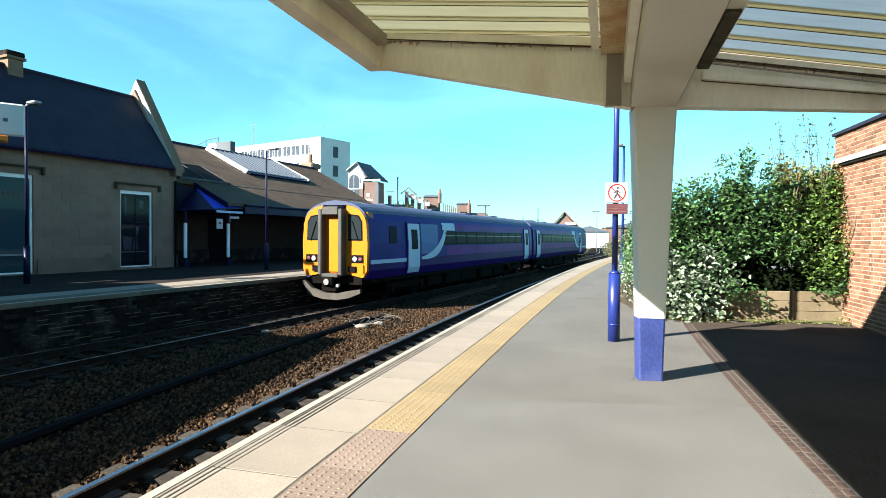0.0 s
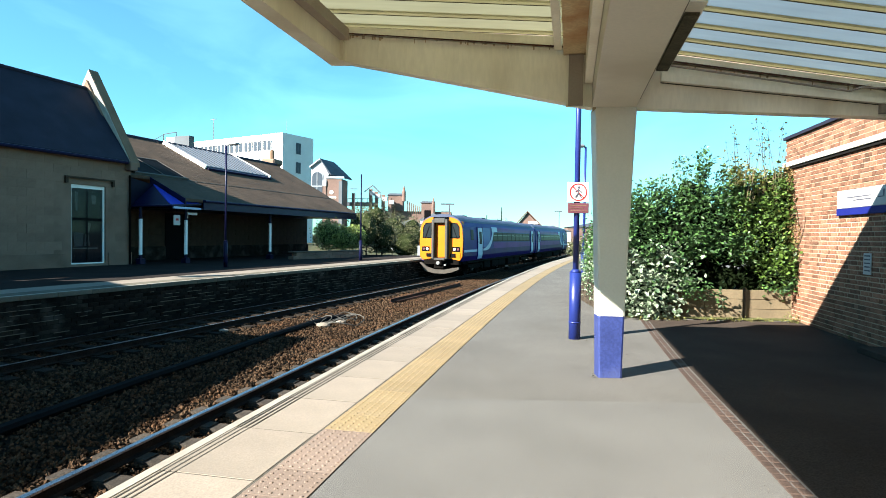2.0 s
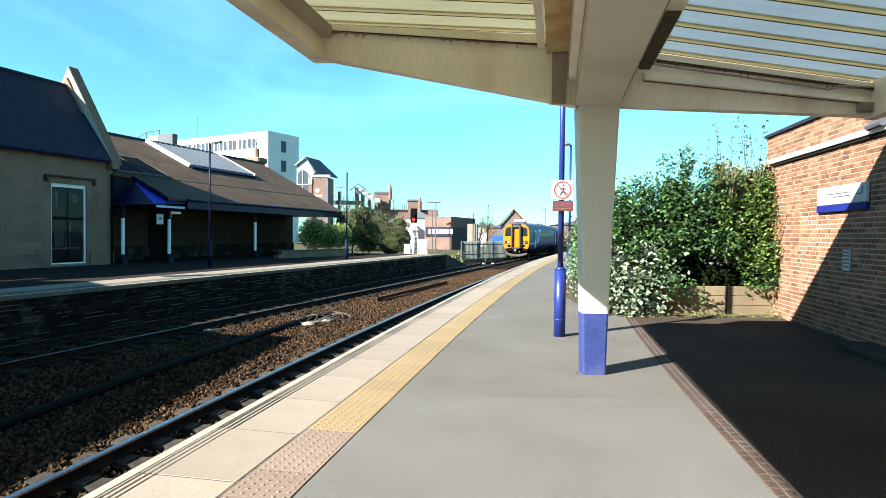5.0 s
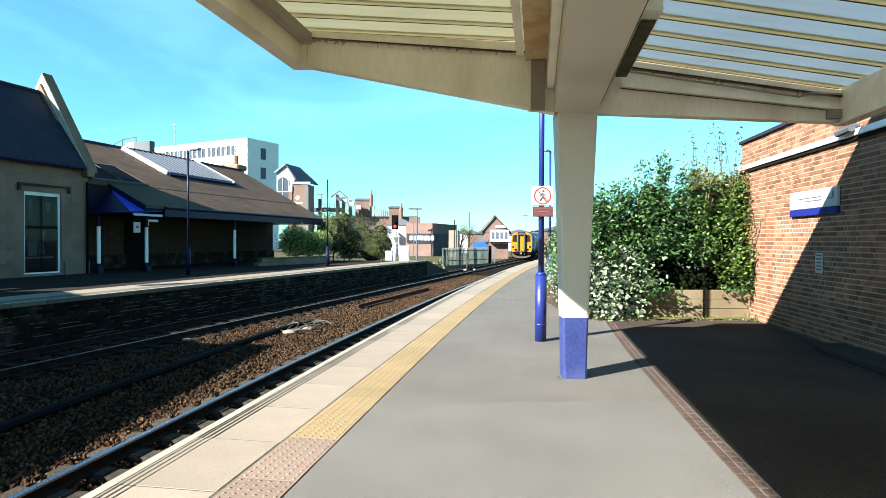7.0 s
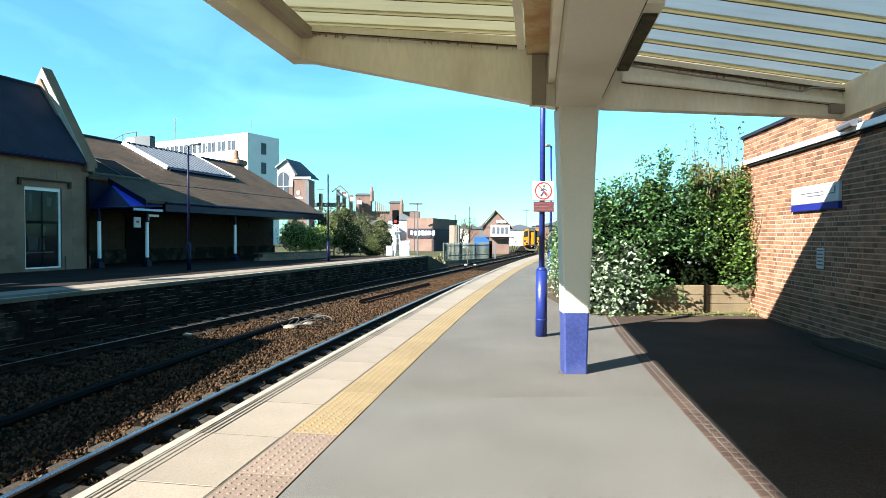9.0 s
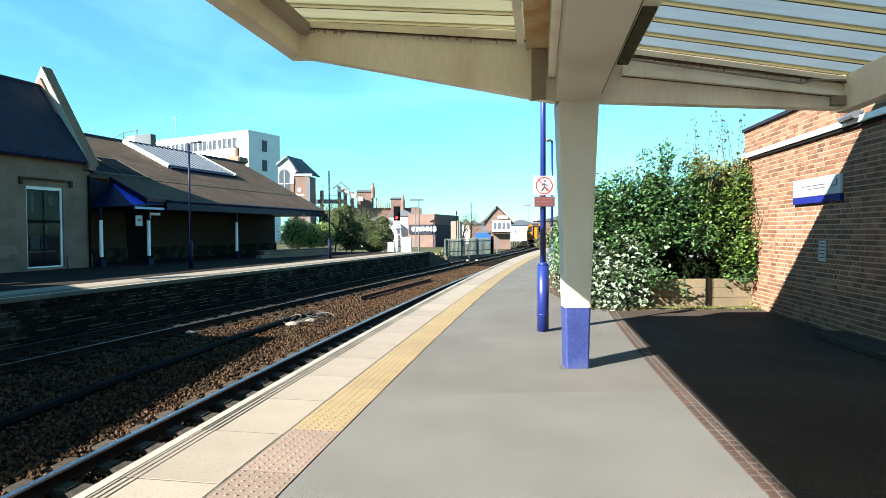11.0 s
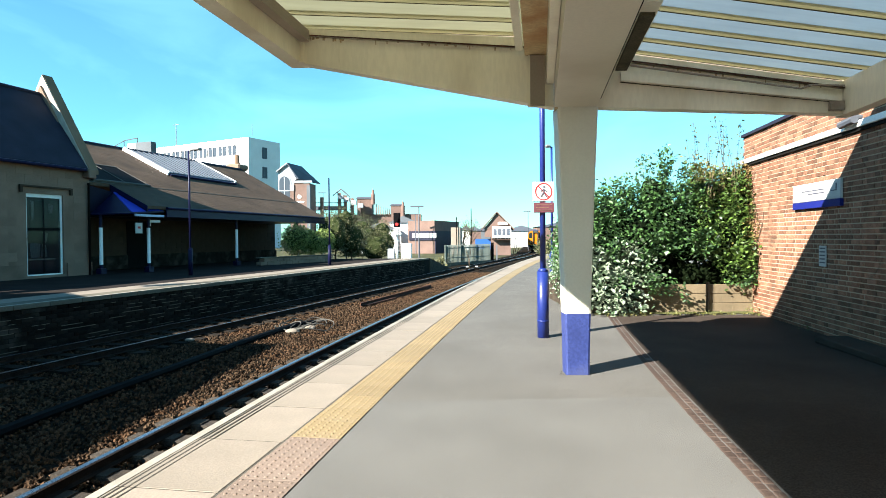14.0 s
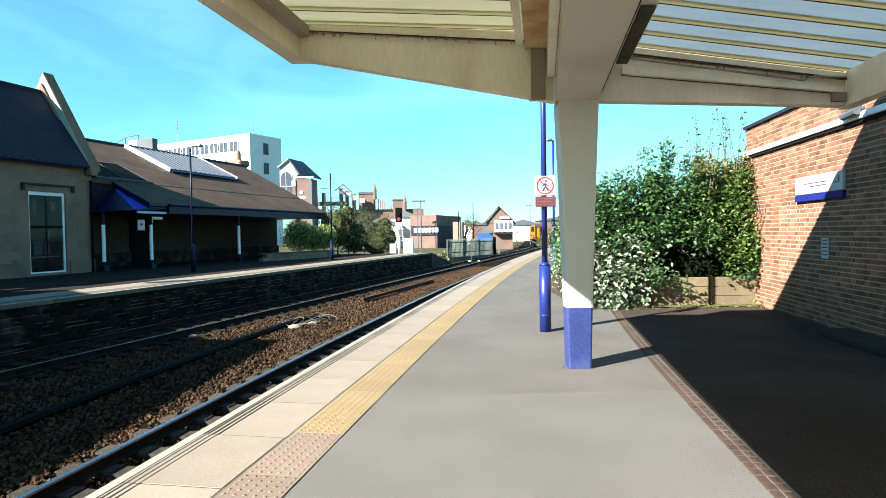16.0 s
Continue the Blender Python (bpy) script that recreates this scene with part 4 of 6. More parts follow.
    p = np.repeat(c, per, 0) + r.normal(size=(n, 3)) * spread * np.repeat(r.uniform(0.6, 1.4, len(c)), per)[:, None]
    p[:, 2] = np.maximum(p[:, 2], 0.03)
    ob = scatter(name, LEAF_V, LEAF_F, p, random_turns(r, n, 0.95), size * r.uniform(0.6, 1.3, n), material, parent)
    ob["kind"] = "stuff"
    return ob


def stems(parent, base_pts, tips, r0=0.03):
    for p, q in zip(base_pts, tips):
        bm = bmesh.new()
        p, q = Vector(p), Vector(q)
        mid = (p + q) / 2 + Vector((rng.uniform(-0.15, 0.15), rng.uniform(-0.15, 0.15), 0.1))
        tube(bm, p, mid, r0, r0 * 0.7, 6)
        tube(bm, mid, q, r0 * 0.7, r0 * 0.3, 6)
        part("stem", bm, M["bark"], parent, "brown woody stem")


shrub = thing("laurel_shrub", pose(0, 0, 0), "dense dark green laurel shrub over the retaining boards", "shrub")
body = [(3.35, 12.3, 1.35, 0.65, 0.7, 0.8), (4.0, 12.4, 1.6, 0.7, 0.8, 0.85), (4.6, 12.5, 1.95, 0.6, 0.8, 0.85), (4.45, 12.4, 2.4, 0.4, 0.5, 0.55), (5.3, 12.4, 1.6, 0.7, 0.75, 0.95), (5.85, 12.25, 1.5, 0.55, 0.65, 0.9), (5.9, 12.0, 1.0, 0.45, 0.5, 0.5), (4.6, 12.6, 1.1, 0.9, 0.4, 0.6), (3.0, 12.5, 1.1, 0.45, 0.6, 0.6), (5.65, 12.5, 2.3, 0.45, 0.5, 0.5), (6.15, 12.3, 2.1, 0.45, 0.6, 0.7), (6.1, 12.4, 2.65, 0.35, 0.5, 0.35), (6.3, 12.1, 1.1, 0.4, 0.5, 0.6)]
body += [(3.2, 12.5, 1.9, 0.5, 0.6, 0.6), (3.75, 12.5, 2.05, 0.5, 0.6, 0.6), (2.95, 12.9, 1.75, 0.5, 0.6, 0.6), (4.75, 12.5, 2.75, 0.22, 0.3, 0.45)]
body += [(6.5, 12.4, 2.3, 0.35, 0.5, 0.6), (6.3, 12.3, 1.6, 0.45, 0.5, 0.6)]
r_ = np.random.default_rng(44)
for k in range(26):
    # smaller boughs that break the outline
    x = r_.uniform(2.9, 6.3)
    top = 1.95 + 0.75 * min(1, max(0, (x - 3.0) / 1.4)) + 0.12 * math.sin(x * 5)
    f = r_.uniform(0, 1)
    body.append((x, 12.45 - 0.75 * f, top - 0.25 - 1.35 * f, r_.uniform(0.16, 0.3), r_.uniform(0.2, 0.3), r_.uniform(0.2, 0.36)))
low_body = [(3.9 + 0.42 * k, 12.25, 0.75, 0.4, 0.4, 0.4) for k in range(7)]
stems(shrub, [(3.6, 12.6, 0.3), (4.4, 12.6, 0.3), (5.2, 12.6, 0.3), (4.9, 12.5, 0.3)], [(3.5, 12.5, 1.9), (4.5, 12.5, 2.7), (5.4, 12.5, 2.3), (4.6, 12.4, 2.4)], 0.035)


def outside_hollow(q):
    """Leaves out the hollow above the boards, whose shade is near-black inner leaf colour."""
    return ((q[0] - 4.95) / 0.72) ** 2 + ((q[2] - 0.82) / 0.4) ** 2 > 1


c_ = sprays("crown", body, 1150, 24, 0.09, M["leaf"], shrub, 3, 0.085, keep=lambda q: outside_hollow(q) and q[0] < 5.35)
c_["label"] = "glossy dark green leaves"
c_ = sprays("sunny_crown", body, 1300, 22, 0.085, M["leaf_fresh"], shrub, 5, 0.085, keep=lambda q: outside_hollow(q) and q[0] > 5.2)
c_["label"] = "fresher yellow-green leaves"


def inner(name, lumps, f, material, parent):
    """Inner foliage that closes the crown, its shade put into the leaf colour."""
    bm = bmesh.new()
    for x, y, z, a, b, c in lumps:
        r = bmesh.ops.create_icosphere(bm, subdivisions=3, radius=1, matrix=Matrix.Translation((x, y, z)) @ Matrix.Diagonal((a * f, b * f, c * f, 1)))
        for v in r["verts"]:
            v.co += Vector([0.13 * noise.noise(v.co * 5 + Vector((k * 9, 0, 0))) for k in range(3)])
    return part(name, bm, material, parent, "inner foliage, shade put into its dark colour")


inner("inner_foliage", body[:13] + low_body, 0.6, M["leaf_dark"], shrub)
sprays("low_sprays", [(4.75, 11.5, 0.38, 0.16, 0.06, 0.22), (4.3, 11.52, 0.6, 0.25, 0.1, 0.2), (5.9, 11.62, 0.7, 0.35, 0.12, 0.12)], 26, 16, 0.08, M["leaf"], shrub, 14)
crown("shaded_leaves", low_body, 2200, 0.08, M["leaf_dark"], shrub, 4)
yel = sprays("yellow_sprays", [(5.75, 12.5, 2.55, 0.5, 0.4, 0.45), (5.5, 12.6, 2.7, 0.35, 0.4, 0.35), (6.05, 12.4, 2.2, 0.4, 0.4, 0.6), (6.3, 12.3, 2.6, 0.3, 0.4, 0.4), (6.2, 11.95, 1.4, 0.25, 0.15, 0.5)], 190, 20, 0.075, M["leaf_yellow"], shrub, 8)
yel["label"] = "yellow-green upper sprays"
top_ = crown("sprig_foliage", [(4.3, 12.5, 3.0, 0.16, 0.2, 0.3), (4.75, 12.5, 3.1, 0.18, 0.2, 0.35), (3.9, 12.5, 2.6, 0.3, 0.3, 0.25), (3.4, 12.4, 2.2, 0.3, 0.3, 0.2), (5.3, 12.6, 2.9, 0.25, 0.3, 0.25)], 900, 0.07, M["leaf"], shrub, 9)
reeds = bmesh.new()
for k in range(70):
    x, z = r_.uniform(5.35, 6.6), r_.uniform(1.7, 2.4)
    q = Vector((x + r_.uniform(-0.12, 0.12), r_.uniform(11.95, 12.3), z + r_.uniform(0.4, 0.95)))
    tube(reeds, Vector((x, q.y + 0.1, z)), q, 0.008, 0.004, 4)
part("dry_sprays", reeds, M["boards"], shrub, "tan dry upright sprays")
twig = thing("bare_sapling", pose(0, 0, 0), "tall thin sapling twigs rising behind the shrub", "sapling")
tw_b, tw_t = [], []
for k in range(13):
    x = 5.45 + 0.085 * k
    tw_b.append((x, 12.9, 1.4))
    tw_t.append((x + rng.uniform(-0.25, 0.2), 12.9, rng.uniform(3.6, 4.25)))
stems(twig, tw_b, tw_t, 0.009)
crown("foliage", [(x, y, z - 0.45, 0.10, 0.1, 0.5) for x, y, z in tw_t], 260, 0.06, M["leaf_olive"], twig, 12)
ivy = thing("ivy", pose(0, 0, 0), "pale variegated ivy spilling down to the platform", "ivy")
sprays("leaves", [(3.15, 11.75, 0.55, 0.5, 0.3, 0.55), (3.6, 11.65, 0.5, 0.42, 0.25, 0.5), (3.95, 11.75, 0.85, 0.33, 0.25, 0.38), (2.85, 11.9, 0.9, 0.35, 0.3, 0.6), (3.3, 11.45, 0.2, 0.5, 0.2, 0.2), (3.5, 11.8, 1.15, 0.4, 0.3, 0.3)], 170, 15, 0.112, M["leaf_pale"], ivy, 21, 0.1)
stems(ivy, [(3.3, 11.9, 0.1), (3.7, 11.8, 0.1)], [(3.1, 11.8, 1.0), (3.8, 11.8, 1.0)], 0.02)
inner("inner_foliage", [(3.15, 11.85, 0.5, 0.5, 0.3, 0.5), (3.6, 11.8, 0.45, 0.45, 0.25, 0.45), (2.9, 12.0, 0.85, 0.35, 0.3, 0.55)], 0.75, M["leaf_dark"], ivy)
hedge = thing("ivy_hedge", pose(0, 0, 0), "ivy-covered hedge along the back of the platform", "hedge")
crown("leaves", [(3.0 + 0.34 * k, 13.4 + 1.5 * k, 1.05 + 0.15 * math.sin(k * 2.1), 0.55, 1.0, 1.05) for k in range(9)], 20000, 0.065, M["leaf"], hedge, 31)
crown("pale_leaves", [(2.75 + 0.34 * k, 13.4 + 1.5 * k, 0.7, 0.4, 0.8, 0.6) for k in range(5)], 1600, 0.06, M["leaf_pale"], hedge, 33)
stems(hedge, [(3.2 + 0.34 * k, 13.4 + 1.5 * k, 0) for k in range(6)], [(3.2 + 0.34 * k, 13.5 + 1.5 * k, 1.5) for k in range(6)], 0.04)


# dry creeper on the brick corner, weeds at the foot of wall and post
creeper = thing("creeper", WALL @ pose(0, 0.45, 0), "dry tan creeper climbing the brick corner", "climbing plant")
bm = bmesh.new()
for k in range(8):
    y, z = 0.2 - 0.09 * k, 0.5 + 0.1 * (k % 3)
    while z < 2.95 - 0.16 * k:
        y2, z2 = y + rng.uniform(-0.14, 0.12), z + rng.uniform(0.1, 0.22)
        tube(bm, (-0.012, y, z), (-0.012, min(y2, 0.28), z2), 0.005, n=4)
        y, z = min(y2, 0.28), z2
part("stem", bm, M["bark"], creeper)
sprays("leaves", [(-0.03, 0.0, 2.3, 0.02, 0.3, 0.6), (-0.03, -0.25, 1.5, 0.02, 0.25, 0.5), (-0.03, 0.1, 2.75, 0.03, 0.2, 0.25)], 60, 9, 0.07, M["leaf_dry"], creeper, 51, 0.06)["label"] = "dry tan leaves"
weeds = thing("weeds", pose(0, 0, 0), "small green weeds at the foot of the wall", "weeds")
crown("leaves", [(6.05, 11.35, 0.06, 0.22, 0.16, 0.12), (5.9, 9.4, 0.03, 0.1, 0.5, 0.05), (5.75, 8.4, 0.03, 0.08, 0.4, 0.05), (1.36, 6.55, 0.015, 0.04, 0.04, 0.02), (3.6, 11.35, 0.03, 0.5, 0.1, 0.05), (5.0, 11.4, 0.03, 0.7, 0.1, 0.06)], 420, 0.04, M["leaf_yellow"], weeds, 52)


# ---- far platform ----
OY = [-10 + 3.0 * i for i in range(18)] + [43.0]
opp = bmesh.new()
a = [opp.verts.new((opp_x(y) - 0.02, y, OPP_Z)) for y in OY]
b = [opp.verts.new((opp_x(y) - 26, y, OPP_Z)) for y in OY]
for i in range(len(OY) - 1):
    opp.faces.new((a[i + 1], b[i + 1], b[i], a[i]))
far_platform = struct("platform_far", opp, M["asphalt_far"], "asphalt platform across the tracks, darkened in colour for its shade", "platform")
ANG = -math.degrees(math.atan(0.30))
OPP = Matrix.Translation((opp_x(13.0), 13.0, OPP_Z)) @ pose(0, 0, 0, 0, 0, ANG)
pw = thing("platform_wall", OPP, "sooty brick face of the far platform", "platform wall", "", "structure")
part("core", boxes((-0.6, -0.03, -14, 31.2, -1.4, -0.1)), M["dark_mortar"], pw)
cop = mesh_of("coping_slab", boxes((-0.75, 0.03, 0.004, 0.896, -0.098, 0.012), bevel=0.01), M["coping_dark"])
edge_paint = mesh_of("white_line", boxes((-0.1, 0.0, 0, 0.9, 0.0125, 0.017)), M["white_line"])
for k in range(50):
    piece("coping_slab", cop, pw, pose(0, -14 + 0.9 * k, rng.uniform(-0.003, 0.003)))
    piece("white_line", edge_paint, pw, pose(0, -14 + 0.9 * k, 0.001))
# Pale strip paints the sunlit band along the platform edge.
part("worn_strip", boxes((-1.75, -0.76, -6, 31, 0.003, 0.007)), M["coping"], pw, "pale strip painting the sunlit paving behind the edge")
db = mesh_of("brick", boxes((-0.12, 0.0, 0.006, 0.30, 0.006, 0.098), bevel=0.005), M["dark_brick"])
rest, count = [], 0
bv = [(x, y, z) for x in (-0.12, 0.0) for y in (0.006, 0.30) for z in (0.006, 0.098)]
bf = [(4, 6, 7, 5), (0, 4, 5, 1), (2, 3, 7, 6), (1, 5, 7, 3), (0, 2, 6, 4)]
for c in range(10):
    for k in range(105):
        y, z = -2.0 + 0.306 * k + (0.15 if c % 2 else 0), -1.15 + 0.104 * c
        off = rng.uniform(-0.02, 0.006) - 0.012 * (c < 5)
        if 1.0 < y < 10.2 and count < 300:
            piece("brick", db, pw, pose(off, y, z))
            count += 1
        else:
            rest.append((off, y, z))
fb = scatter("far_bricks", bv, bf, np.array(rest), np.repeat(np.eye(3)[None], len(rest), 0), np.ones(len(rest)), M["dark_brick_joined"], pw)
fb["kind"] = "stuff"
n = 420
my, mc = rng.uniform(-1.5, 30, n), rng.integers(0, 10, n)
streaks = scatter("mortar_streaks", bv, [tuple(f) for f in bf], np.stack([rng.uniform(0.0, 0.008, n), my, -1.156 + 0.104 * mc], 1), np.repeat(np.eye(3)[None], n, 0), np.stack([np.ones(n), rng.uniform(0.3, 2.2, n), np.full(n, 0.16)], 1), M["coping_dark"], pw)
streaks["kind"], streaks["label"] = "stuff", "pale mortar and lime streaks"
# ramp at the platform's end
e0, e1 = opp_x(43.0), opp_x(49.0)
bm = bmesh.new()
solid(bm, [(e0, 43.0, OPP_Z), (e0 - 3.2, 43.0, OPP_Z), (e0 - 3.2, 43.0, -1.3), (e0, 43.0, -1.3)], [(e1, 49.0, -1.1), (e1 - 3.2, 49.0, -1.1), (e1 - 3.2, 49.0, -1.3), (e1, 49.0, -1.3)])
part("end_ramp", bm, M["soil"], far_platform, "sloping platform end")

# ---- gabled stone building ----
house = thing("gabled_station_building", STATION, "sandstone station building with steep dark slate roof and gable", "station building")
H, EAVE, RIDGE = 4.4, 4.47, 7.8


def wall_pieces(spans, u0, u1, h, v0, v1):
    """A wall from u0 to u1 with openings (ua, ub, za, zb) cut through it."""
    bm, u = bmesh.new(), u0
    for ua, ub, za, zb in sorted(spans):
        box(bm, u, ua, v0, v1, 0, h)
        if za > 0.01:
            box(bm, ua, ub, v0, v1, 0, za)
        box(bm, ua, ub, v0, v1, zb, h)
        u = ub
    box(bm, u, u1, v0, v1, 0, h)
    return bm


holes = [(-9.1, -6.4, 0.05, 3.62), (-2.87, -1.27, 0.1, 3.36)]
part("front_wall", wall_pieces(holes, -16.5, 0, EAVE, 0, 0.4), M["sandstone"], house, "weathered ashlar front wall")
ash = mesh_of("ashlar_block", boxes((0.003, 0.702, -0.008, 0.02, 0.003, 0.336), bevel=0.002), M["sandstone"])
for c in range(13):
    for k in range(14):
        u, z = -9.6 + 0.704 * k - (0.35 if c % 2 else 0), 0.02 + 0.338 * c
        if u + 0.7 <= 0.0 and not any(u + 0.7 > ua - 0.12 and u < ub + 0.12 and z + 0.33 > za - 0.1 and z < zb + 0.24 for ua, ub, za, zb in holes):
            piece("ashlar_block", ash, house, pose(u, rng.uniform(-0.004, 0.004), z))
for u0, u1 in ((-16.5, -9.2), (-6.3, -2.98), (-1.16, 0.02)):
    part("plinth", boxes((u0, u1, -0.07, -0.02, 0, 0.55)), M["sandstone"], house, "projecting stone plinth")
part("rear_walls", boxes((-16.5, 0, H - 0.4, H, 0, EAVE), (-16.5, -16.1, 0.4, H - 0.4, 0, EAVE), (-0.4, 0, 0.4, H - 0.4, 0, EAVE)), M["sandstone"], house)
bm = prism([(0.0, EAVE), (H, EAVE), (H / 2, RIDGE + 0.5)], 0, -0.4, -0.002)
part("gable_wall", bm, M["sandstone"], house)
for v0 in (-0.32, H + 0.32):
    # The thin pale plate paints the sun on the parapet's side.
    for u0, u1, lift, nm, mt, lb in ((-0.262, 0.2, 0.0, "gable_coping", "sandstone_light", "worn brown gable coping"), (-0.30, -0.264, -0.03, "parapet_face", "pale_stone", "parapet face, coloured pale for the sun on it")):
        bm = prism([(v0, EAVE + 0.06 + lift), (v0, EAVE - 0.12), (H / 2, RIDGE + 0.1), (H / 2, RIDGE + 1.02 + lift)], 0, u0, u1)
        part(nm, bm, M[mt], house, lb)
part("kneeler", boxes((-0.32, 0.07, -0.36, 0.02, EAVE - 0.3, EAVE + 0.1), bevel=0.03), M["sandstone"], house)
for s in (1, -1):
    vm = H / 2
    bm = prism([(vm - s * (vm + 0.28), EAVE), (vm, RIDGE), (vm, RIDGE + 0.12), (vm - s * (vm + 0.28), EAVE + 0.12)], 0, -16.6, -0.302)
    part("roof_slope", bm, M["slate"], house, "dark slate slope")
part("ridge_tiles", tubes(((-16.6, H / 2, RIDGE + 0.1), (-0.45, H / 2, RIDGE + 0.1), 0.1), n=8), M["slate"], house)
part("eaves_gutter", tubes(((-16.6, -0.34, EAVE + 0.02), (-0.48, -0.34, EAVE + 0.02), 0.07), n=8), M["navy"], house, "dark eaves gutter")
ch = part("chimney", boxes((-6.1, -5.55, H / 2 - 0.3, H / 2 + 0.3, RIDGE - 0.4, RIDGE + 0.36), (-6.18, -5.47, H / 2 - 0.37, H / 2 + 0.37, RIDGE + 0.362, RIDGE + 0.46)), M["sandstone_light"], house, "stone chimney with dark cap")
part("cap", boxes((-6.16, -5.49, H / 2 - 0.34, H / 2 + 0.34, RIDGE + 0.462, RIDGE + 0.66), bevel=0.03), M["dark_brick_joined"], ch, "sooty cap")
part("downpipe", tubes(((-0.12, -0.1, 0), (-0.12, -0.1, EAVE - 0.5), 0.05), n=8), M["under"], house, "dark downpipe at the corner")
for k, (ua, ub, za, zb) in enumerate(holes):
    fr = part("window_frame" if k else "entrance_frame", boxes((ua, ua + 0.08, 0.08, 0.2, za, zb), (ub - 0.08, ub, 0.08, 0.2, za, zb), (ua + 0.08, ub - 0.08, 0.08, 0.2, zb - 0.14, zb), (ua + 0.08, ub - 0.08, 0.08, 0.2, za, za + 0.05)), M["white"], house, "white painted frame")
    part("pane", boxes((ua + 0.082, ub - 0.082, 0.12, 0.135, za + 0.052, zb - 0.142)), M["clear_glass"] if k else M["glass_teal"], fr, "dark reflecting glass")
    if k:
        part("glazing_bar", boxes((ua + 0.085, ub - 0.085, 0.1, 0.119, 1.9, 2.0), ((ua + ub) / 2 - 0.03, (ua + ub) / 2 + 0.03, 0.1, 0.119, 0.16, 1.899), ((ua + ub) / 2 - 0.02, (ua + ub) / 2 + 0.02, 0.1, 0.119, 2.001, zb - 0.145)), M["black"], fr, "dark sash bars")
        part("low_rail", boxes((ua + 0.085, ub - 0.3, 0.1, 0.118, 0.72, 0.77)), M["cable"], fr, "pale rail across the glass")
    else:
        part("handrail", boxes((ua + 0.2, ub - 0.1, 0.06, 0.1, 0.7, 0.76), (ub - 1.3, ub - 1.24, 0.09, 0.118, 0.12, 3.4)), M["metal_grey"], fr)
        part("frosted_letters", boxes(*[(ub - 1.1 + 0.17 * i, ub - 0.98 + 0.17 * i, 0.112, 0.119, 2.75, 3.0) for i in range(5)]), M["cable"], fr, "pale lettering on the glass")
    part("drip_mould", boxes((ua - 0.3, ub + 0.36, -0.12, -0.019, zb + 0.24, zb + 0.31), (ua - 0.3, ua - 0.2, -0.12, -0.019, zb + 0.02, zb + 0.239), (ub + 0.26, ub + 0.36, -0.12, -0.019, zb + 0.02, zb + 0.239)), M["shade_stone"], house, "dark stone drip mould")
# Pale slanted shapes set just behind the window glass.
bm = bmesh.new()
for q0, q1, z0, z1, sl in ((-2.55, -2.2, 0.82, 1.42, 0.05), (-2.12, -1.85, 0.84, 1.36, -0.06), (-2.5, -2.42, 2.3, 3.1, 0.02), (-1.75, -1.6, 2.6, 3.0, 0.04), (-1.95, -1.9, 1.4, 1.85, 0.1)):
    solid(bm, [(q0, 0.2, z0), (q1, 0.2, z0), (q1 + sl, 0.2, z1 - 0.05), (q0 - sl, 0.2, z1)], [(q0, 0.21, z0), (q1, 0.21, z0), (q1 + sl, 0.21, z1 - 0.05), (q0 - sl, 0.21, z1)])
part("window_display", bm, M["white"], house, "pale shapes just behind the glass")
part("floor_inside", boxes((-16.0, -0.5, 0.5, H - 0.5, 0.0, 0.05)), M["groove"], house)

# unseen wing further along the platform, beside and behind the viewer
# Added to cast the tracks' shadow; its roof profile follows that outline.
wing = thing("shadow_wing", pose(-13.45, 8.1, OPP_Z, 0, 0, -3), "unseen sandstone wing added to cast shadow over the tracks", "station building")
part("walls", boxes((-15.4, 0, -22, 0, 0, 5.2)), M["sandstone"], wing)
bm = prism([(-15.7, 5.202), (0.3, 5.202), (0.3, 5.35), (-1.7, 5.42), (-8.7, 8.15), (-15.7, 5.42)], 1, -22.2, 0.2)
part("roof", bm, M["slate"], wing, "low pitched slate roof")

# ---- long roofed range with platform awning ----
rng_b = thing("platform_building", STATION, "low station range with broad brown roof and navy eaves", "station building")
U0, U1 = 0.1, 18.0
# Wall and blocks carry the eaves' shade in their stone colour.
part("back_wall", boxes((U0, U1 + 0.5, 2.6, 3.0, 0, 3.6)), M["shade_stone"], rng_b, "stone wall under the roof, eaves shade put into its colour")
part("end_wall", boxes((U1 + 0.1, U1 + 0.5, 3.002, 9.0, 0, 3.3)), M["sandstone"], rng_b)
RZ, RV, EV, EZ = 6.74, 6.0, -1.8, 2.9
bm = bmesh.new()
CUT, UC = 0.27, 1.42
cv, cz = EV + (RV - EV) * CUT, EZ + (RZ - EZ) * CUT
slope = [(UC, EV, EZ), (U1, EV, EZ), (U1 + 1.3, RV, RZ), (U0, RV, RZ), (U0, cv, cz), (UC, cv, cz)]
solid(bm, slope, [(u, v, z + 0.14) for u, v, z in slope])
part("roof_front", bm, M["roof_brown"], rng_b, "brown tiled front slope")
bm = bmesh.new()
solid(bm, [(U1, EV, EZ), (U1, 2 * RV - EV, EZ), (U1 + 1.3, RV, RZ)], [(U1, EV, EZ + 0.14), (U1, 2 * RV - EV, EZ + 0.14), (U1 + 1.3, RV, RZ + 0.14)])
part("roof_hip", bm, M["roof_brown"], rng_b)
bm = bmesh.new()
solid(bm, [(U0, 2 * RV - EV, EZ), (U1, 2 * RV - EV, EZ), (U1 + 1.3, RV, RZ), (U0, RV, RZ)], [(U0, 2 * RV - EV, EZ + 0.14), (U1, 2 * RV - EV, EZ + 0.14), (U1 + 1.3, RV, RZ + 0.14), (U0, RV, RZ + 0.14)])
part("roof_back", bm, M["roof_brown"], rng_b)
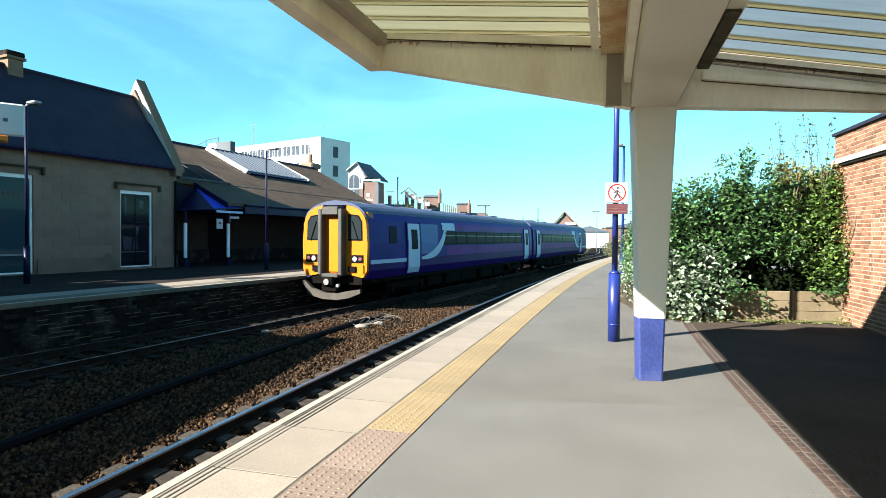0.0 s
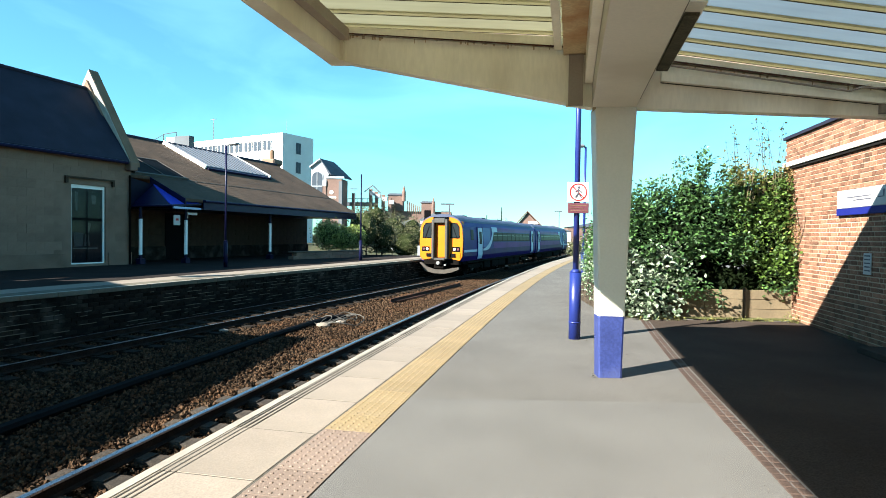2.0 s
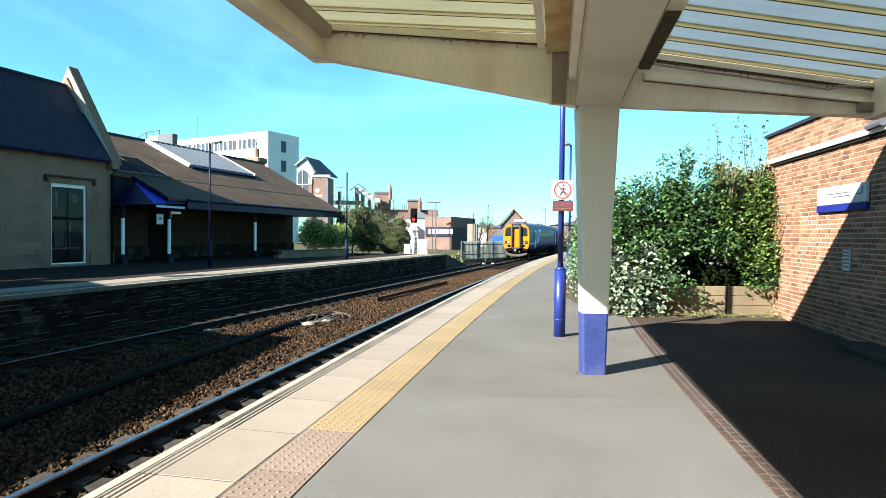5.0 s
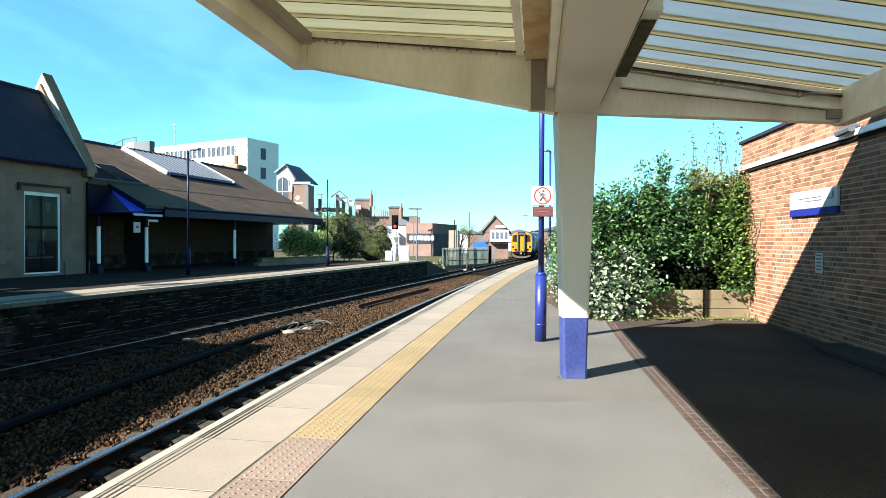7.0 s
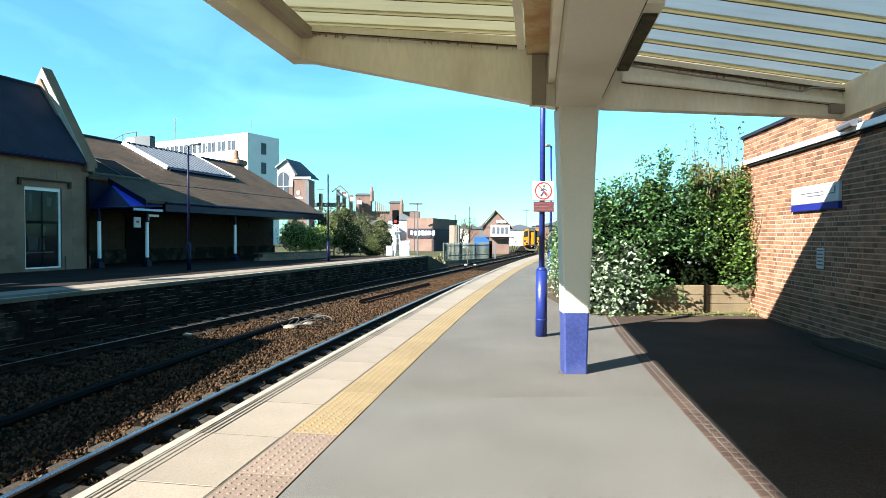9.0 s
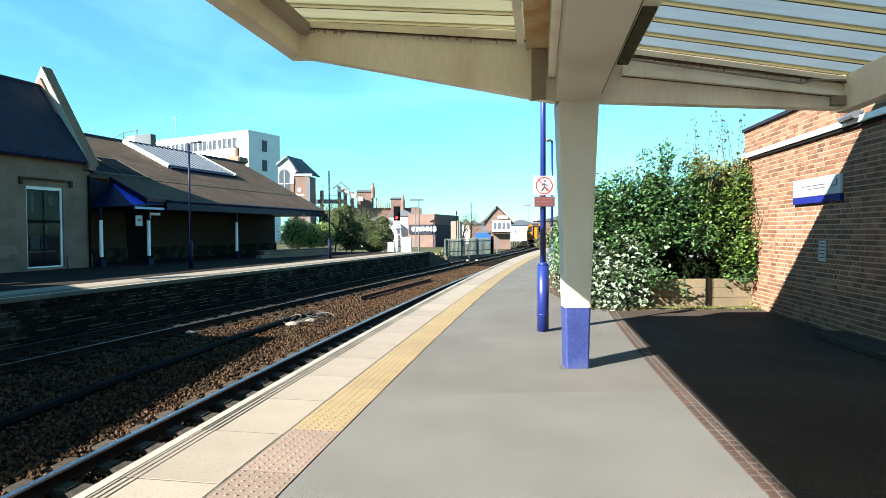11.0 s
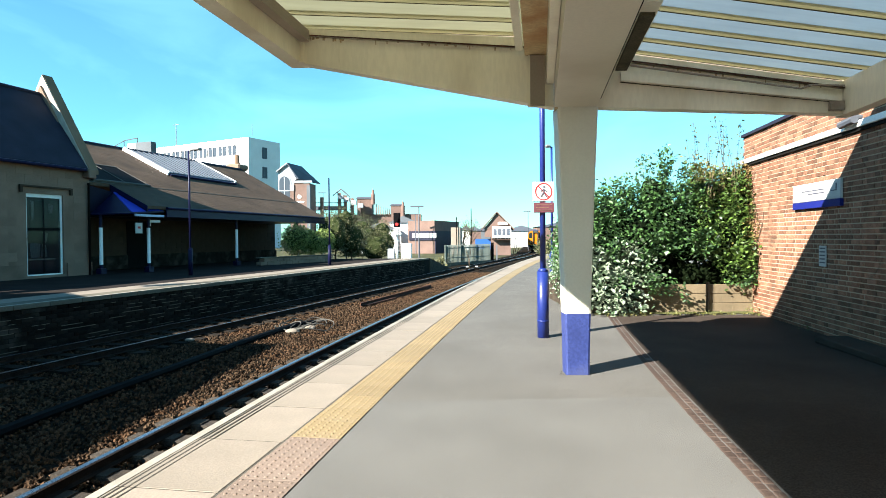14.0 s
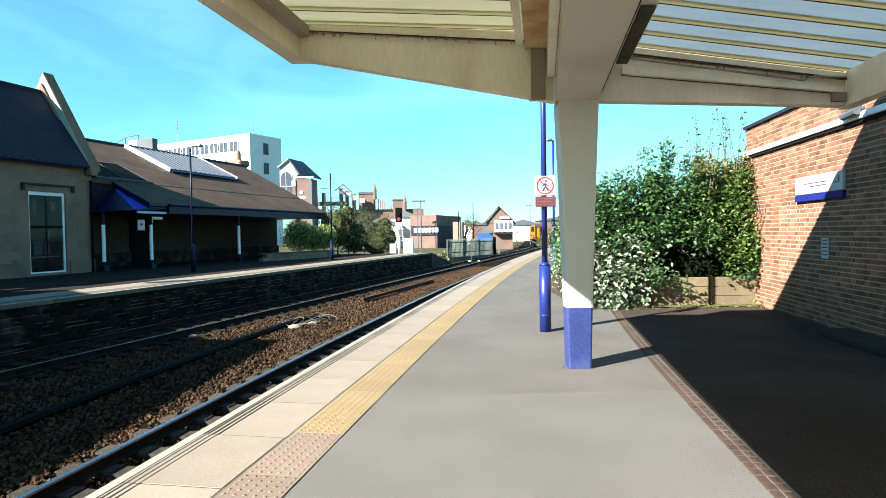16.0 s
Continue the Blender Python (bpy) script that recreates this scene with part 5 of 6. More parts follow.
part("ridge", tubes(((U0, RV, RZ + 0.12), (U1 + 1.3, RV, RZ + 0.12), 0.12), n=8), M["slate"], rng_b)
SL = math.degrees(math.atan2(RZ - EZ, RV - EV))


def on_roof(u, f):
    """A place on the front slope, f from eaves to ridge."""
    return Vector((u, EV + (RV - EV) * f, EZ + 0.14 + (RZ - EZ) * f))


def slab(bm, ua, ub, fa, fb, lo, hi):
    up = Vector((0, -math.sin(radians(SL)), math.cos(radians(SL))))
    ring = [on_roof(ua, fa), on_roof(ub, fa), on_roof(ub, fb), on_roof(ua, fb)]
    return solid(bm, [p + up * lo for p in ring], [p + up * hi for p in ring])


# tile courses
for k in range(1, 34):
    f = k / 34
    part("tile_course", slab(bmesh.new(), U0 if f > CUT + 0.005 else UC, U1 + 1.3 * f - 0.03, f - 0.002, f + 0.002, 0.001, 0.003), M["roof_brown"], rng_b)
ua, ub = 7.6, 13.6
lan = part("roof_light", slab(bmesh.new(), ua, ub, 0.57, 0.95, 0.02, 0.16), M["roof_glass"], rng_b, "long grey glazed roof light")
for k in range(15):
    w = ua + (ub - ua) * k / 14
    part("glazing_bar", slab(bmesh.new(), w - 0.03, w + 0.03, 0.57, 0.95, 0.162, 0.2), M["far_roof"], lan)
for w in (ua, ub + 0.11):
    part("end_flashing", slab(bmesh.new(), w - 0.11, w - 0.002, 0.555, 0.96, 0.02, 0.24), M["white"], lan, "white end flashing")
part("sill", slab(bmesh.new(), ua, ub, 0.535, 0.567, 0.02, 0.13), M["navy"], lan)
part("ridge_board", slab(bmesh.new(), ua, ub, 0.952, 0.97, 0.02, 0.2), M["slate"], lan)
# Glazing coloured black to carry the shadow of the gable.
low = part("low_roof_light", slab(bmesh.new(), 0.6, 3.85, 0.30, 0.54, 0.02, 0.08), M["black"], rng_b, "glazed roof light, blackened for the gable's shadow")
for u in (2.4, 3.82):
    part("glazing_bar", slab(bmesh.new(), u, u + 0.06, 0.30, 0.54, 0.082, 0.1), M["cable"], low)
part("head_bar", slab(bmesh.new(), 0.6, 3.85, 0.542, 0.552, 0.02, 0.1), M["cable"], low)
part("sill", slab(bmesh.new(), 0.6, 3.95, 0.285, 0.298, 0.02, 0.1), M["cable"], low)
part("flashing", slab(bmesh.new(), U0, U1, 0.274, 0.279, 0.005, 0.02), M["cable"], rng_b, "grey lead flashing line")
part("fascia", boxes((U0 + 2.4, U1, EV - 0.06, EV - 0.002, EZ - 0.34, EZ + 0.12)), M["navy"], rng_b, "deep navy fascia")
part("soffit", boxes((UC, U1, EV, 2.59, EZ - 0.3, EZ - 0.26)), M["navy"], rng_b)
part("gutter", tubes(((U0 + 2.4, EV - 0.12, EZ + 0.06), (U1, EV - 0.12, EZ + 0.06), 0.06), n=8), M["navy"], rng_b)
part("doorway", boxes((4.6, 5.95, 2.56, 2.598, 0, 2.5)), M["black"], rng_b, "dark doorway")
dark_ashlar = mesh_of("ashlar_block", boxes((0.004, 0.842, -0.02, 0.02, 0.004, 0.326), bevel=0.006), M["shade_stone"])
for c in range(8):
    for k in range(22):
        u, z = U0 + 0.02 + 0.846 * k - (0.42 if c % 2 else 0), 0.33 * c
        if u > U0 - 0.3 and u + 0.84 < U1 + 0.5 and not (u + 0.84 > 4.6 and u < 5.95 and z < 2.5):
            piece("ashlar_block", dark_ashlar, rng_b, pose(u, 2.59 + rng.uniform(-0.008, 0.004), z))
part("plinth", boxes((U0, 4.55, 2.48, 2.568, 0, 0.7), (6.0, U1 + 0.5, 2.48, 2.568, 0, 0.7)), M["dark_brick_joined"], rng_b, "dark stone plinth")
part("verge_board", prism([(EV, EZ - 0.3), (EV, EZ + 0.13), (cv, cz + 0.13), (cv, cz - 0.3)], 0, UC - 0.05, UC - 0.003), M["navy"], rng_b, "navy verge board")
for u, v in ((0.32, -0.25), (2.0, -1.25), (8.55, -1.25), (15.2, -1.25)):
    po = part("post", tubes(((u, v, 0), (u, v, EZ - 0.3), 0.07), n=10), M["navy"], rng_b, "navy iron post")
    part("white_band", tubes(((u, v, 0.42), (u, v, 2.05), 0.078), n=10), M["white"], po, "white-painted middle")
    part("foot", boxes((u - 0.14, u + 0.14, v - 0.14, v + 0.14, 0, 0.25)), M["navy"], po)
# blue entrance hood at the corner
hood = thing("entrance_hood", STATION, "bright blue hipped entrance hood at the building corner", "awning")
P0, P1, P2, P3, P4 = (0.1, 0.12, 3.9), (1.3, 0.0, 3.68), (0.5, -1.85, 2.66), (0.1, 0.12, 2.62), (2.3, -1.85, 2.8)


def sheet(*pts):
    """A thin panel hanging 4 cm below its outline."""
    return solid(bmesh.new(), [(x, y, z - 0.04) for x, y, z in pts], pts)


# Navy side and brighter slope paint the hood's shade and sunlight.
part("side_cover", sheet(P0, P3, P2, P1), M["navy"], hood, "hood side, shade painted as navy")
part("cover", sheet(P1, P2, P4), M["awning"], hood, "blue slope, sunlight put into its brighter colour")
bm = bmesh.new()
for a, c in ((P3, P2), (P2, P4)):
    tube(bm, a, c, 0.05, n=6)
part("valance", bm, M["navy"], hood, "navy edge")
part("valance_trim", boxes((0.55, 2.25, -1.93, -1.87, 2.53, 2.63)), M["train_pale"], hood, "pale lower trim")
part("hip_roll", tubes((P1, P2, 0.03), (P1, P4, 0.03), n=6), M["awning"], hood)
hs = thing("hanging_sign", STATION @ pose(1.17, -1.5, 1.84), "small white hanging notice under the entrance hood", "sign")
part("panel", boxes((-0.19, 0.19, -0.03, 0.03, -0.05, 0.42), bevel=0.01), M["sign_white"], hs)
part("mark", boxes((-0.09, 0.07, -0.036, -0.031, 0.16, 0.26)), M["red"], hs)
part("hanger", tubes(((0, 0, 0.42), (0, 0, 0.82), 0.012), n=6), M["black"], hs)
cam_ = thing("security_camera", STATION @ pose(2.1, -1.25, 2.25), "white security camera on a bracket", "camera")
part("housing", boxes((-0.05, 0.6, -0.06, 0.06, 0.05, 0.17), bevel=0.02), M["white"], cam_)
part("bracket", tubes(((0, 0, -0.12), (0, 0, 0.1), 0.03), n=6), M["white"], cam_)
chm = thing("chimney_stack", STATION @ pose(19.6, 6.6, 6.0), "stone chimney stack with corbelled cap", "chimney")
part("stack", boxes((-0.45, 0.45, -0.45, 0.45, -1.0, 0.9)), M["sandstone"], chm)
part("cap", boxes((-0.62, 0.62, -0.62, 0.62, 0.902, 1.35), bevel=0.1), M["sandstone"], chm, "corbelled stone cap")
part("pot", tubes(((0, 0, 1.35), (0, 0, 2.1), 0.2, 0.16)), M["sandstone_light"], chm)

# ---- on the far platform ----
for y, v, z in ((24.6, 4.1, 5.2), (33.2, 2.5, 4.9), (16.0, 5.3, 5.3)):
    lamp_column("lamp_post", opp_x(y) - v, y, z, 1.1, "dark blue lamp post on the far platform", y < 30, 160, OPP_Z, "navy")
flag = thing("platform_sign", pose(opp_x(16.0) - 5.2, 15.7, OPP_Z, 0, 0, ANG + 60), "white rounded platform sign with yellow underside", "sign")
part("panel", boxes((-1.5, 0.1, -0.06, 0.06, 4.3, 5.25), bevel=0.05), M["sign_white"], flag)
part("strip", boxes((-1.5, -0.3, -0.3, 0.3, 4.1, 4.28), bevel=0.03), M["yellow"], flag, "yellow strip")
part("mark", boxes((-0.42, -0.3, -0.066, -0.061, 4.7, 4.8)), M["grey_text"], flag)
low_wall = thing("garden_wall", pose(-10.3, 33.0, OPP_Z, 0, 0, ANG - 12), "low stone planter wall at the end of the range", "wall")
for c in range(2):
    for k in range(12):
        part("stone_block", boxes((-0.2 + 0.01 * (k % 3), 0.2, 0.5 * k + 0.25 * c, 0.5 * k + 0.25 * c + 0.49, 0.2 * c, 0.2 * c + 0.195), bevel=0.012), M["sandstone"], low_wall)
part("wall_cap", boxes((-0.24, 0.24, 0, 6.3, 0.398, 0.46), bevel=0.02), M["coping_dark"], low_wall)
for nm, lumps, cnt, mt, lab, sd in (
    ("shrub", [(-9.4, 38.2, 1.5, 1.0, 1.0, 1.0), (-8.6, 38.8, 1.3, 0.9, 0.9, 0.8), (-8.0, 39.5, 1.4, 0.8, 0.9, 0.8)], 9000, "leaf_bright", "glossy pale green shrub beside the low wall", 41),
    ("shrub", [(-7.6, 42.0, 1.9, 1.1, 1.1, 1.7), (-6.6, 43.0, 1.5, 1.2, 1.2, 1.4), (-6.7, 54.0, 1.4, 1.4, 1.4, 1.5), (-7.0, 43.0, 2.9, 0.8, 0.8, 0.9), (-5.3, 54.0, 1.1, 1.3, 1.2, 1.4), (-5.6, 55.0, 2.2, 1.0, 1.0, 1.1), (-7.4, 54.6, 1.9, 1.5, 1.4, 1.8), (-8.9, 46.5, 2.2, 1.2, 1.2, 1.6), (-6.0, 52.5, 0.7, 1.7, 1.3, 1.5), (-8.0, 52.0, 1.2, 1.6, 1.3, 1.8)], 15000, "leaf_olive", "olive scrub and young trees behind the platform", 43),
):
    t = thing(nm, pose(0, 0, 0), lab, "shrub")
    crown("crown", lumps, cnt, 0.115, M[mt], t, sd)
    if mt == "leaf_olive":
        crown("high_sprays", [(l[0], l[1], l[2] + 0.9 * l[5], 0.7, 0.7, 0.7) for l in lumps], 1800, 0.08, M["leaf_olive"], t, sd + 1)["label"] = "thin upper twigs and leaves"
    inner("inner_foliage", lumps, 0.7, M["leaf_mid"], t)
    stems(t, [(l[0], l[1], 0 if l[1] < 43.5 else -1.3) for l in lumps], [(l[0], l[1], l[2] + 0.4 * l[5]) for l in lumps], 0.05)


# ---- distance: town, signal, fences ----


def block(t, name, x0, x1, y0, y1, z0, z1, material, label=""):
    return part(name, boxes((x0, x1, y0, y1, z0, z1)), M[material], t, label)


# white office block
off = thing("office_block", pose(-56.8, 174, -1.3, 0, 0, -28), "white flat-roofed concrete office block with rows of windows", "office building")
block(off, "main_wall", -44, 0, 0, 13, 0, 33.0, "concrete", "white concrete walls")
for r in range(5):
    for k in range(10):
        u, z = -4.75 - 4.2 * k, 28.2 - 5.45 * r
        w = block(off, "window", u - 3.3, u, -0.12, -0.004, z, z + 2.8, "far_roof")
        part("mullion", boxes((u - 1.8, u - 1.5, -0.3, -0.122, z, z + 2.8), (u - 3.3, u, -0.3, -0.122, z + 2.8, z + 3.0), (u - 3.42, u - 3.3, -0.3, -0.122, z, z + 2.8), (u, u + 0.12, -0.3, -0.122, z, z + 2.8)), M["concrete"], w)
        part("dark_pane", boxes((u - 3.0, u - 1.95, -0.18, -0.122, z + 0.25, z + 2.6), (u - 1.35, u - 0.3, -0.18, -0.122, z + 0.25, z + 2.6)), M["office_glass"], w)
for z in (27.3, 21.4, 15.5):
    w = block(off, "side_window", 0.004, 0.12, 5.4, 7.4, z, z + 3.4, "far_roof")
    part("dark_pane", boxes((0.122, 0.16, 5.7, 6.3, z + 0.3, z + 3.1), (0.122, 0.16, 6.5, 7.1, z + 0.3, z + 3.1)), M["office_glass"], w)
part("mast", tubes(((-38, 5, 34), (-38, 5, 41.5), 0.12), ((-39.5, 5, 41.1), (-36.5, 5, 41.1), 0.1), n=6), M["metal_grey"], off)
part("aerial", tubes(((-1.5, 3, 34), (-1.5, 3, 37.5), 0.07), n=5), M["metal_grey"], off)
wh = thing("rooftop_building", pose(-66.3, 128, -1.3, 0, 0, -20), "grey and white building behind the station roof", "building")
block(wh, "wall", 0, 4.4, 0, 1.4, 0, 24.0, "concrete_grey")
block(wh, "rear_wing", -9, -0.002, 1.5, 8, 0, 22.6, "concrete")
block(wh, "lift_house", -4.6, -1.0, 2, 6, 22.602, 24.3, "concrete")
part("railing", tubes(((-5, 1.6, 25.0), (0.5, 0.2, 25.0), 0.1), ((-5, 1.6, 22.6), (-5, 1.6, 25.0), 0.1), ((0.4, 0.2, 24.0), (0.4, 0.2, 25.0), 0.1), ((-9, 1.7, 23.6), (-5, 1.7, 25.0), 0.08), n=5), M["far_metal"], wh, "thin roof railing")

# brick tower with arched window
tw = thing("arched_tower", pose(-33.3, 128, -1.3, 0, 0, -4), "pale arched gable with slate roof beside a brick tower", "tower")
front = [(-2.2, 8.0), (1.4, 8.0), (1.4, 15.4), (1.9, 15.9), (-0.1, 19.1), (-2.2, 17.6)]
part("pale_gable", prism(front, 1, 0, 6), M["hazy_render"], tw, "pale rendered gable wall")
bm = bmesh.new()
solid(bm, [(-0.1, -0.4, 19.15), (1.0, 6.5, 19.1), (5.3, 6.0, 15.2), (2.3, -0.4, 15.75)], [(-0.1, -0.4, 19.4), (1.0, 6.5, 19.4), (5.4, 6.0, 15.4), (2.4, -0.4, 15.95)])
part("roof", bm, M["far_roof"], tw, "blue-grey slate roof")
part("barge_board", prism([(-2.5, 17.3), (-0.1, 19.15), (-0.1, 19.45), (-2.5, 17.65)], 1, -0.45, 0), M["hazy_render"], tw, "pale barge board")
part("fascia", boxes((1.2, 5.4, -0.5, 0, 15.0, 15.45)), M["hazy_render"], tw, "white fascia")
arch = [(-0.75 + 1.15 * math.cos(a), 15.2 + 1.25 * math.sin(a)) for a in [math.pi * i / 12 for i in range(13)]] + [(-1.9, 9.0), (0.4, 9.0)]
ring_ = [(-0.75 + 1.4 * math.cos(a), 15.2 + 1.5 * math.sin(a)) for a in [math.pi * i / 12 for i in range(13)]] + [(-2.15, 9.0), (0.65, 9.0)]
part("arch_surround", prism(ring_, 1, -0.1, -0.004), M["hazy_render"], tw, "white arch surround")
aw = part("arched_window", prism(arch, 1, -0.16, -0.102), M["office_glass"], tw, "tall arched window")
part("glazing_bar", boxes((-1.9, 0.4, -0.24, -0.162, 13.2, 13.45), (-1.9, 0.4, -0.24, -0.162, 11.6, 11.8), (-0.83, -0.67, -0.24, -0.162, 9, 16.3)), M["hazy_render"], aw)
block(tw, "brick_tower", 1.402, 4.8, -0.3, 4.5, 0, 14.9, "far_brick", "red brick tower")
block(tw, "brick_pier", 0.6, 1.4, -0.5, 0.5, 0, 13.3, "far_brick")
block(tw, "pale_band", 0.55, 1.45, -0.55, 0.5, 13.302, 14.6, "hazy_render")
block(tw, "corner_pier", 4.2, 4.95, -0.4, 0.4, 0, 14.4, "concrete_grey")
part("sign_disc", tubes(((2.6, -0.4, 12.0), (2.6, -0.302, 12.0), 0.42), n=14), M["white"], tw, "round white emblem")
block(tw, "sign_text", 1.9, 3.6, -0.38, -0.302, 10.7, 11.05, "white")

# brick arcade building with spires
arc = thing("brick_hall", pose(-32.0, 140, -1.3), "long red brick hall with pinnacles and a covered walkway", "building")
block(arc, "wall", 6, 27, 1, 7, 0, 8.6, "far_brick")
block(arc, "walkway", 0, 9, -1.5, 0.9, 9.6, 10.5, "far_metal", "dark covered walkway")
part("walkway_rail", boxes((0, 9, -1.6, -1.5, 11.3, 11.4), *[(1.2 * k, 1.2 * k + 0.08, -1.6, -1.5, 10.5, 11.3) for k in range(8)]), M["far_metal"], arc)
block(arc, "deck", 0, 9, -1.0, 0.9, 7.0, 7.5, "concrete_grey")
for k, (x, h) in enumerate(((3.5, 12.6), (7.6, 13.6), (9.0, 13.0), (10.6, 12.3), (12.2, 11.6))):
    block(arc, "pier", x, x + 0.75, -1.8, -1.0, 0, h, "far_brick")
    if k:
        block(arc, "pier_cap", x + 0.2, x + 1.35, -1.9, -0.95, h - 1.5, h - 0.5, "hazy_render")
bm = tubes(((6.5, -1.5, 13.0), (8.4, -1.5, 14.5), 0.14), ((8.4, -1.5, 14.5), (10.4, -1.5, 12.7), 0.14), n=6)
part("gable_frame", bm, M["concrete_grey"], arc, "pale open gable frame")
block(arc, "block", 11.9, 15.4, 0.2, 4, 8.602, 12.3, "far_brick")
part("block_roof", prism([(11.6, 12.302), (15.7, 12.302), (15.2, 12.8), (12.1, 12.8)], 1, 0, 4.4), M["far_roof"], arc)
block(arc, "low_block", 19.9, 22.8, 0.2, 4, 0, 10.6, "far_brick")
part("low_roof", prism([(19.6, 10.602), (23.1, 10.602), (22.6, 11.0), (20.1, 11.0)], 1, 0, 4.4), M["far_roof"], arc)
for x, h in ((15.7, 14.9), (22.8, 12.0)):
    part("spire", tubes(((x, 0.2, h - 4), (x, 0.2, h - 1.7), 0.45), ((x, 0.2, h - 1.7), (x, 0.2, h), 0.45, 0.02), n=8), M["far_brick"], arc)
for k in range(7):
    part("pinnacle", tubes(((16.5 + 0.5 * k, 0.5, 8.5), (16.5 + 0.5 * k, 0.5, 11.0 - 0.2 * k), 0.15, 0.1), n=6), M["far_brick"], arc)

# low sheds, superstore, trees
for x, y, w, d, h, mt, rf, lab in (
    (-15.5, 112, 7.0, 8, 4.4, "concrete", "concrete_grey", "low white shed beyond the scrub"),
    (-10.6, 120, 5.5, 10, 6.0, "concrete", "concrete_grey", "pale industrial shed with curved roof"),
    (-6.2, 108, 5.2, 14, 6.0, "far_brick", "slate", "flat brick retail building with pale lettering"),
    (6.6, 150, 3.4, 8, 4.6, "far_brick", "far_roof", "small brick house in the distance"),
    (4.6, 135, 2.0, 8, 4.6, "concrete", "far_roof", "small pale house in the distance"),
):
    t = thing("distant_building", pose(x, y, -1.3, 0, 0, -20 if rf == "slate" else 0), lab, "building")
    block(t, "wall", 0, w, 0, d, 0, h, mt)
    if mt == "far_brick" and rf == "slate":
        block(t, "dark_band", 0.3, w + 0.2, -0.2, -0.004, h - 3.6, h - 1.9, "slate")
        part("lettering", boxes(*[(0.9 + 0.7 * k, 1.42 + 0.7 * k, -0.3, -0.202, h - 3.1, h - 2.3) for k in range(7)]), M["white"], t, "pale illegible lettering")
        block(t, "side_panel", w + 0.004, w + 0.2, 0, d, 0, h - 1.9, "slate")
    else:
        part("roof", prism([(-0.3, h), (w + 0.3, h), (w / 2, h + (1.4 if rf != "far_roof" else 1.1))], 1, -0.3, d + 0.3), M[rf], t)
for x, y, s in ((6.2, 128, 1.0), (4.0, 112, 0.75)):
    t = thing("bare_tree", pose(x, y, -1.3), "leafless winter tree in the distance", "tree")
    r2 = np.random.default_rng(int(abs(x) * 10) + 77)
    bm = tubes(((0, 0, 0), (0.1, 0, 3.0 * s), 0.22, 0.12), n=7)
    for k in range(16):
        a, z0 = r2.uniform(0, 6.28), r2.uniform(1.6, 4.4) * s
        tip = (math.cos(a) * r2.uniform(1, 2.4) * s, math.sin(a) * 1.6 * s, z0 + r2.uniform(1.5, 3.2) * s)
        tube(bm, (0.1, 0, z0 * 0.75), tip, 0.07, 0.02, 5)
    part("trunk", bm, M["bark"], t)
    crown("twigs", [(0, 0, 5.2 * s, 2.2 * s, 1.8 * s, 1.7 * s)], 500, 0.22, M["leaf_olive"], t, 90)
g2 = thing("factory_frame", pose(1.6, 100, -1.3, 0, 0, -5), "dark steel shed with tall pale posts", "shed")
block(g2, "pale_wall", -0.1, 1.5, 0.5, 6, 0, 4.6, "coping")
part("post", tubes(((0.9, 0.2, 0), (0.9, 0.2, 6.4), 0.08), n=6), M["under"], g2)
part("post", tubes(((3.4, 0.2, 0), (3.4, 0.2, 7.8), 0.08), n=6), M["under"], g2)
part("blue_container", boxes((4.2, 7.6, -4, 0, 0.9, 2.6)), M["train_mid"], g2, "blue container")

# signal box
sb = thing("signal_box", pose(7.75, 93, -1.3, 0, 0, -4) @ Matrix.Diagonal((0.8, 0.9, 0.81, 1)), "brick signal box with gabled roof and white windows", "signal box")
block(sb, "brick_base", 0, 3.9, 0, 6, 0, 3.6, "far_brick")
block(sb, "upper_wall", -1.2, 3.9, 0.1, 6, 3.602, 5.2, "far_brick")
bm = prism([(-1.4, 5.2), (4.1, 5.2), (1.2, 8.2)], 1, 0.0, 6.2)
part("gable", bm, M["far_brick"], sb)
for s, e in ((-1.9, 1.2), (4.6, 1.2)):
    bm = prism([(s, 4.9), (e, 8.35), (e, 8.6), (s, 5.15)], 1, -0.4, 6.6)
    part("roof_slope", bm, M["far_brick"], sb, "red tiled roof slope")
block(sb, "white_cladding", 0.3, 3.95, -0.15, 0.09, 3.4, 5.6, "white")
for k in range(4):
    block(sb, "window", 0.55 + 0.85 * k, 1.15 + 0.85 * k, -0.2, -0.152, 3.9, 5.2, "far_roof")
block(sb, "nameboard", 1.4, 3.3, -0.25, -0.05, 6.0, 6.5, "white")
block(sb, "walkway", 0.2, 4.9, -1.2, -0.2, 3.1, 3.25, "under")
for k in range(3):
    part("steps", tubes(((4.3 + 0.3 * k, -0.8, 0), (4.9 + 0.3 * k, -0.8, 4.0 - 1.2 * k), 0.06), n=5), M["under"], sb)

# palisade fence
fence = thing("palisade_fence", pose(0.3, 56.0, -0.9), "grey-green palisade fence beside the line", "fence")
pal = mesh_of("pale", boxes((-0.052, 0.052, -0.02, 0.02, 0.05, 1.75)), M["fence_green"])
for k in range(38):
    piece("pale", pal, fence, pose(0.13 * k, 0.18 * k, 0))
for z in (0.45, 1.4):
    part("rail", boxes((0, 8.4, -0.06, -0.022, z, z + 0.08)), M["fence_green"], fence).matrix_basis = pose(0, 0, 0, 0, 0, 54.2)
for k in range(4):
    part("post", boxes((-0.06 + 1.6 * k, 0.06 + 1.6 * k, 2.2 * k + 0.05, 2.2 * k + 0.2, -0.4, 1.75)), M["fence_green"], fence)
part("end_post", boxes((4.95, 5.25, 6.9, 7.2, -0.4, 1.9)), M["under"], fence, "dark end post")
